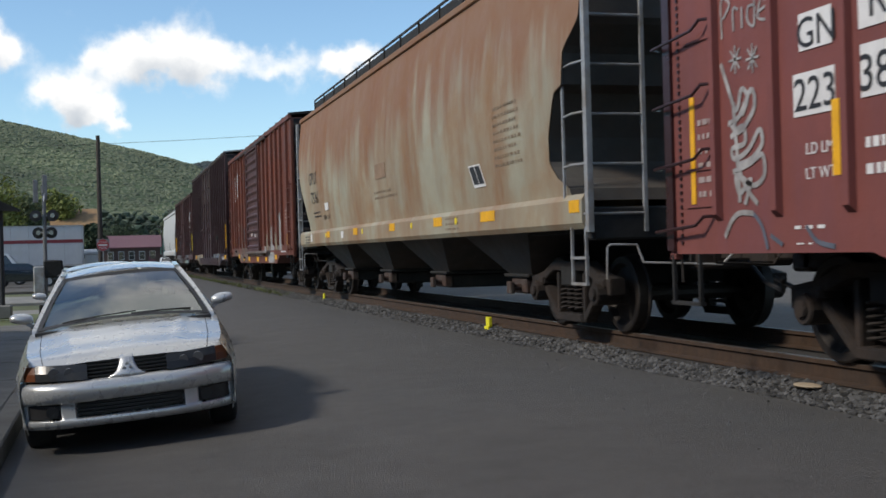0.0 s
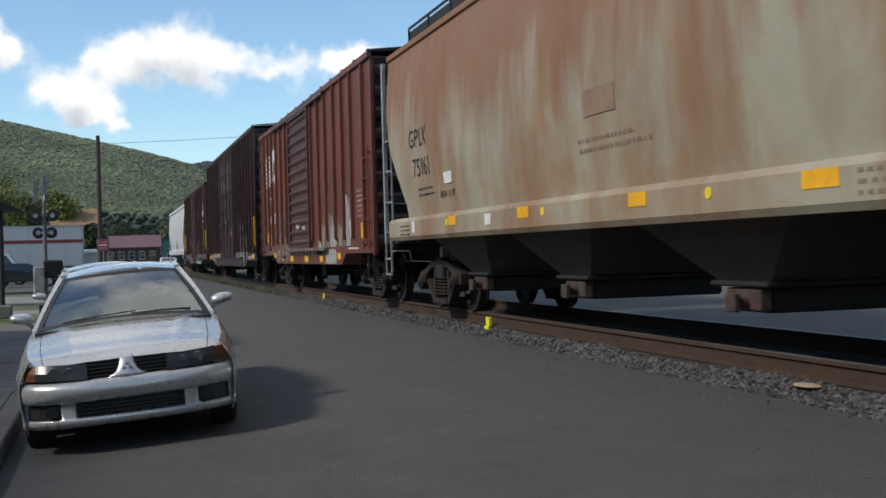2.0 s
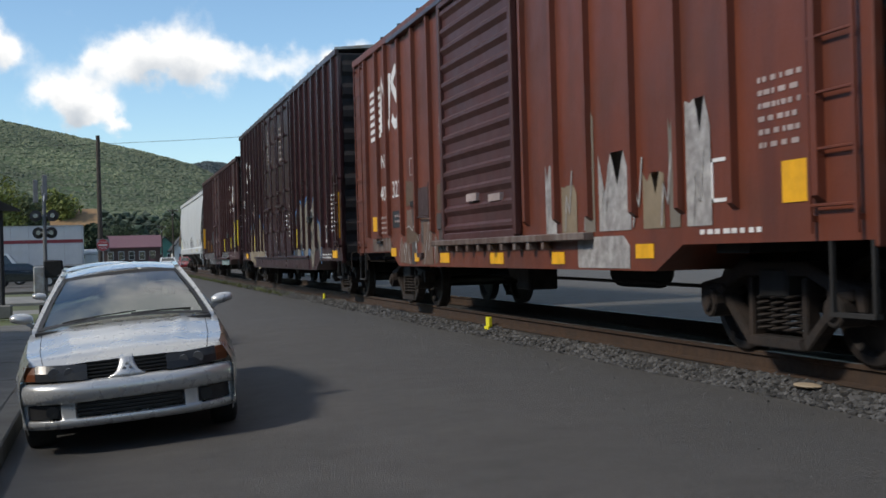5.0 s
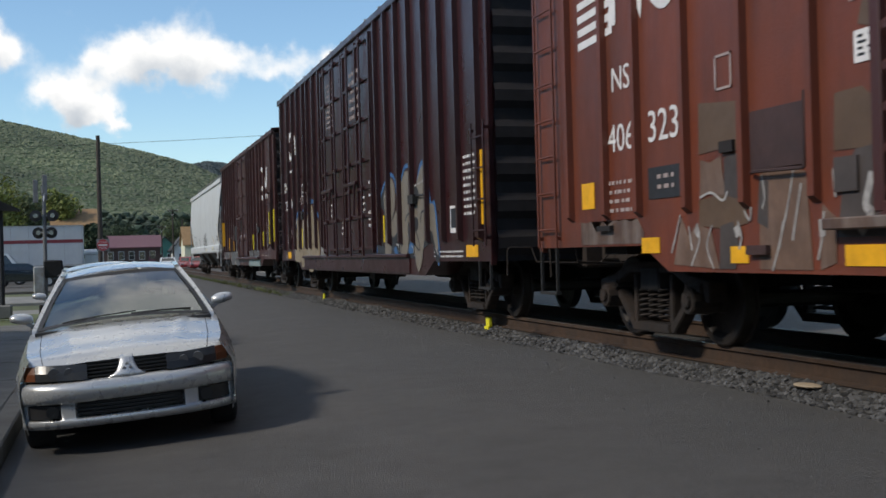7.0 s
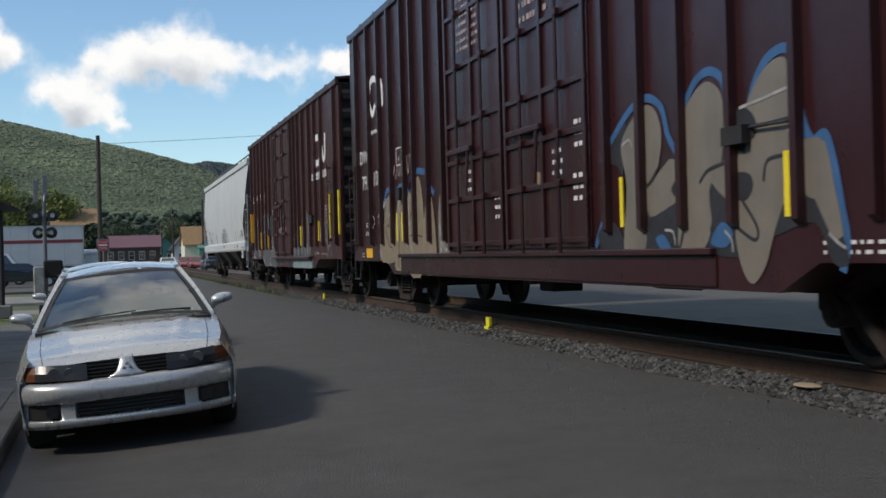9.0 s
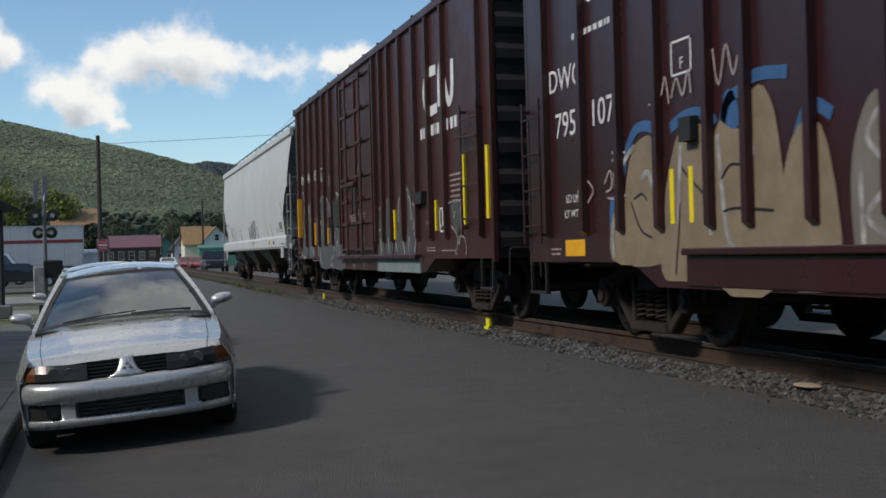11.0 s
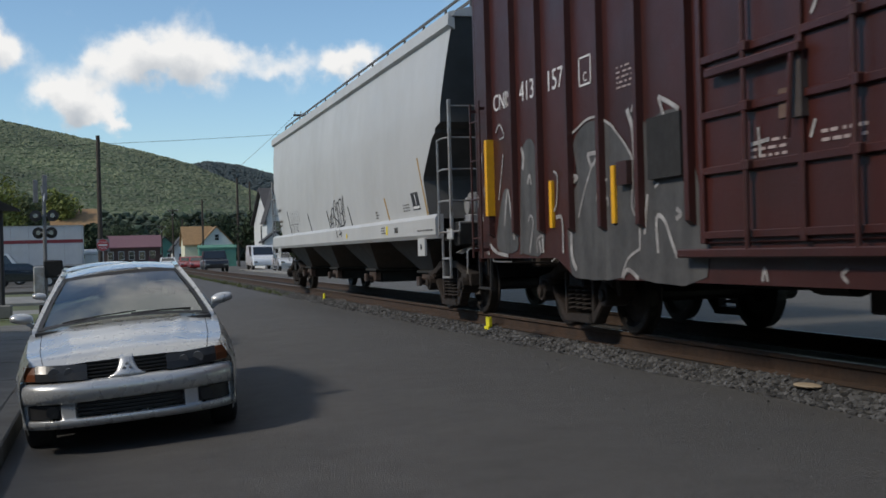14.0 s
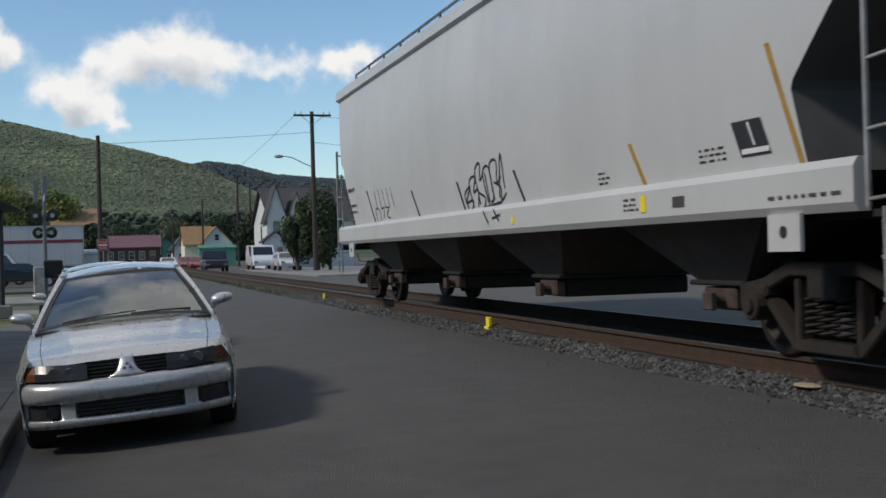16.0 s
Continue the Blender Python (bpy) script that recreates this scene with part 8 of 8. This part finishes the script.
# ---- other vehicles ----
def far_car(x, y, z, turn, paint, label, kind="sedan", name="car"):
    """A parked vehicle seen from afar: shell, glass, wheels, lamps. Its nose points to -y before the turn."""
    c = thing(name, label, "car" if kind != "van" else "van", pose(x, y, z, 0, 0, turn), "parked cars")
    if kind == "sedan":
        L, W, low, cab = 4.6, .86, [(0, .55), (.15, .68), (1.2, .88), (4.1, .98), (4.5, .92), (4.6, .5)], [(1.3, .90), (2.0, 1.40), (3.2, 1.42), (4.0, .98)]
    elif kind == "pickup":
        L, W, low, cab = 5.4, .98, [(0, .7), (.15, 1.0), (1.4, 1.12), (5.3, 1.15), (5.4, .6)], [(1.5, 1.12), (2.1, 1.80), (3.3, 1.82), (3.5, 1.15)]
    else:
        L, W, low, cab = 5.3, 1.0, [(0, .7), (.15, .95), (.9, 1.15), (5.2, 1.2), (5.3, .6)], [(.8, 1.12), (1.6, 2.05), (5.1, 2.1), (5.25, 1.15)]
    b = BM()
    prism(b, [(0.02, .32)] + low + [(L, .35)], "x", -W, W)
    body = part("body", b, paint, c)
    m = body.modifiers.new("round", "BEVEL")
    m.width, m.segments = .09, 3
    b = BM()
    k = .84 if kind == "sedan" else .92
    va = [b.verts.new((s * W * (1 if z < 1.2 else k), yy, z)) for s in (-1, 1) for yy, z in cab]
    b.faces.new(va[:4]), b.faces.new(va[4:][::-1])
    for i in range(3):
        b.faces.new((va[i], va[i + 1], va[i + 5], va[i + 4]))
    g = part("cabin", b, paint, c)
    for nm, pts in (("windscreen", (cab[0], cab[1])), ("rear_window", (cab[3], cab[2]))):
        (ya, za), (yb, zb) = pts
        b = BM()
        d = -.015 if nm == "windscreen" else .015
        q = lambda t: (ya + (yb - ya) * t + d, za + (zb - za) * t)
        t0, t1 = (.12, .86) if kind != "van" or nm == "windscreen" else (.30, .88)
        (y0, z0), (y1, z1) = q(t0), q(t1)
        cols = ((-.9, .9),) if kind != "van" or nm == "windscreen" else ((-.9, -.06), (.06, .9))
        for u0, u1 in cols:
            v = [b.verts.new(p) for p in ((u0 * W * .93, y0, z0), (u1 * W * .93, y0, z0), (u1 * W * k * .97, y1, z1), (u0 * W * k * .97, y1, z1))]
            b.faces.new(v)
        part(nm, b, DARK_GLASS, c)
    for s in (-1, 1):
        b = BM()
        a, d = cab[1], cab[2]
        pts = [(cab[0][0] + .35, cab[0][1] + .06), (a[0] + .05, a[1] - .10), (min(d[0], a[0] + 1.9), d[1] - .10), (min(cab[3][0] - .3, a[0] + 2.3), cab[3][1] + .06)]
        v = [b.verts.new((s * (W * (1 if z < 1.2 else k) + .012 - (.02 if z > 1.2 else 0) + .02), yy, z)) for yy, z in pts]
        b.faces.new(v)
        part("side_window", b, DARK_GLASS, c)
        for yw in (.9, L - 1.05):
            b = BM()
            cyl(b, (s * (W - .2), yw, .32), (s * (W + .01), yw, .32), .32, 20)
            w = part("wheel", b, RUBBER, c)
            b = BM()
            cyl(b, (s * (W + .005), yw, .32), (s * (W + .02), yw, .32), .19, 16)
            part("rim", b, ALLOY, w)
        b = BM()
        box(b, s * W * .82 - .12, s * W * .82 + .12, L - .03, L + .02, .70, .90 if kind == "sedan" else 1.1, .01)
        part("tail_lamp", b, TAIL_RED, c)
        b = BM()
        box(b, s * W * .75 - .16, s * W * .75 + .16, -.02, .05, .58, .70, .01)
        part("headlight", b, LAMP_BRIGHT, c)
    b = BM()
    box(b, -W * .95, W * .95, L - .04, L + .07, .38, .58, .02)
    part("bumper", b, TRIM_BLACK if kind == "pickup" else paint, c)
    b = BM()
    box(b, -.26, .26, L + .071, L + .08, .60, .72)
    part("number_plate", b, SIGN_WHITE, c)
    return c


far_car(8.77, 95.0, -.33, 180, BLACK_PAINT, "black pickup truck standing far down the street", "pickup", "pickup_truck").rotation_euler = (0, 0, 0)
far_car(8.6, 112, -.36, 0, RED_PAINT, "red car parked far down the street")
far_car(8.1, 119, -.36, 0, RED_PAINT, "dull red car parked far down the street")
far_car(6.3, 128, -.40, 180, WHITE_PAINT, "white car coming far down the street")
far_car(12.75, 95, -.22, 0, WHITE_PAINT, "white van seen from behind, parked by the house", "van", "van")
far_car(13.25, 84, -.22, 0, mat("silver_white_paint", (0.50, 0.52, 0.55), 0.3, var=0.03, bump=0, coat=0.5), "pale silver sedan parked behind a white van")
far_car(-2.4, 70.8, -.53, 90, DARK_PAINT, "dark green car parked in front of the lorry trailer")
far_car(-4.6, 79, -.53, 90, WHITE_PAINT, "white van parked beside the lorry trailer", "van", "van")


def motions():
    """The train rolls towards the camera and past it; its wheels turn with it."""
    for ob, y0 in CARS:
        walk(ob, [(t * 0.5, pose(TRACK_X, y0 - run(t * 0.5), 0)) for t in range(33)])
    for ob, x, y, z in WHEELSETS:
        walk(ob, [(t * 0.1, pose(x, y, z) @ Matrix.Rotation(run(t * 0.1) / 0.42, 4, "X")) for t in range(161)])


motions()
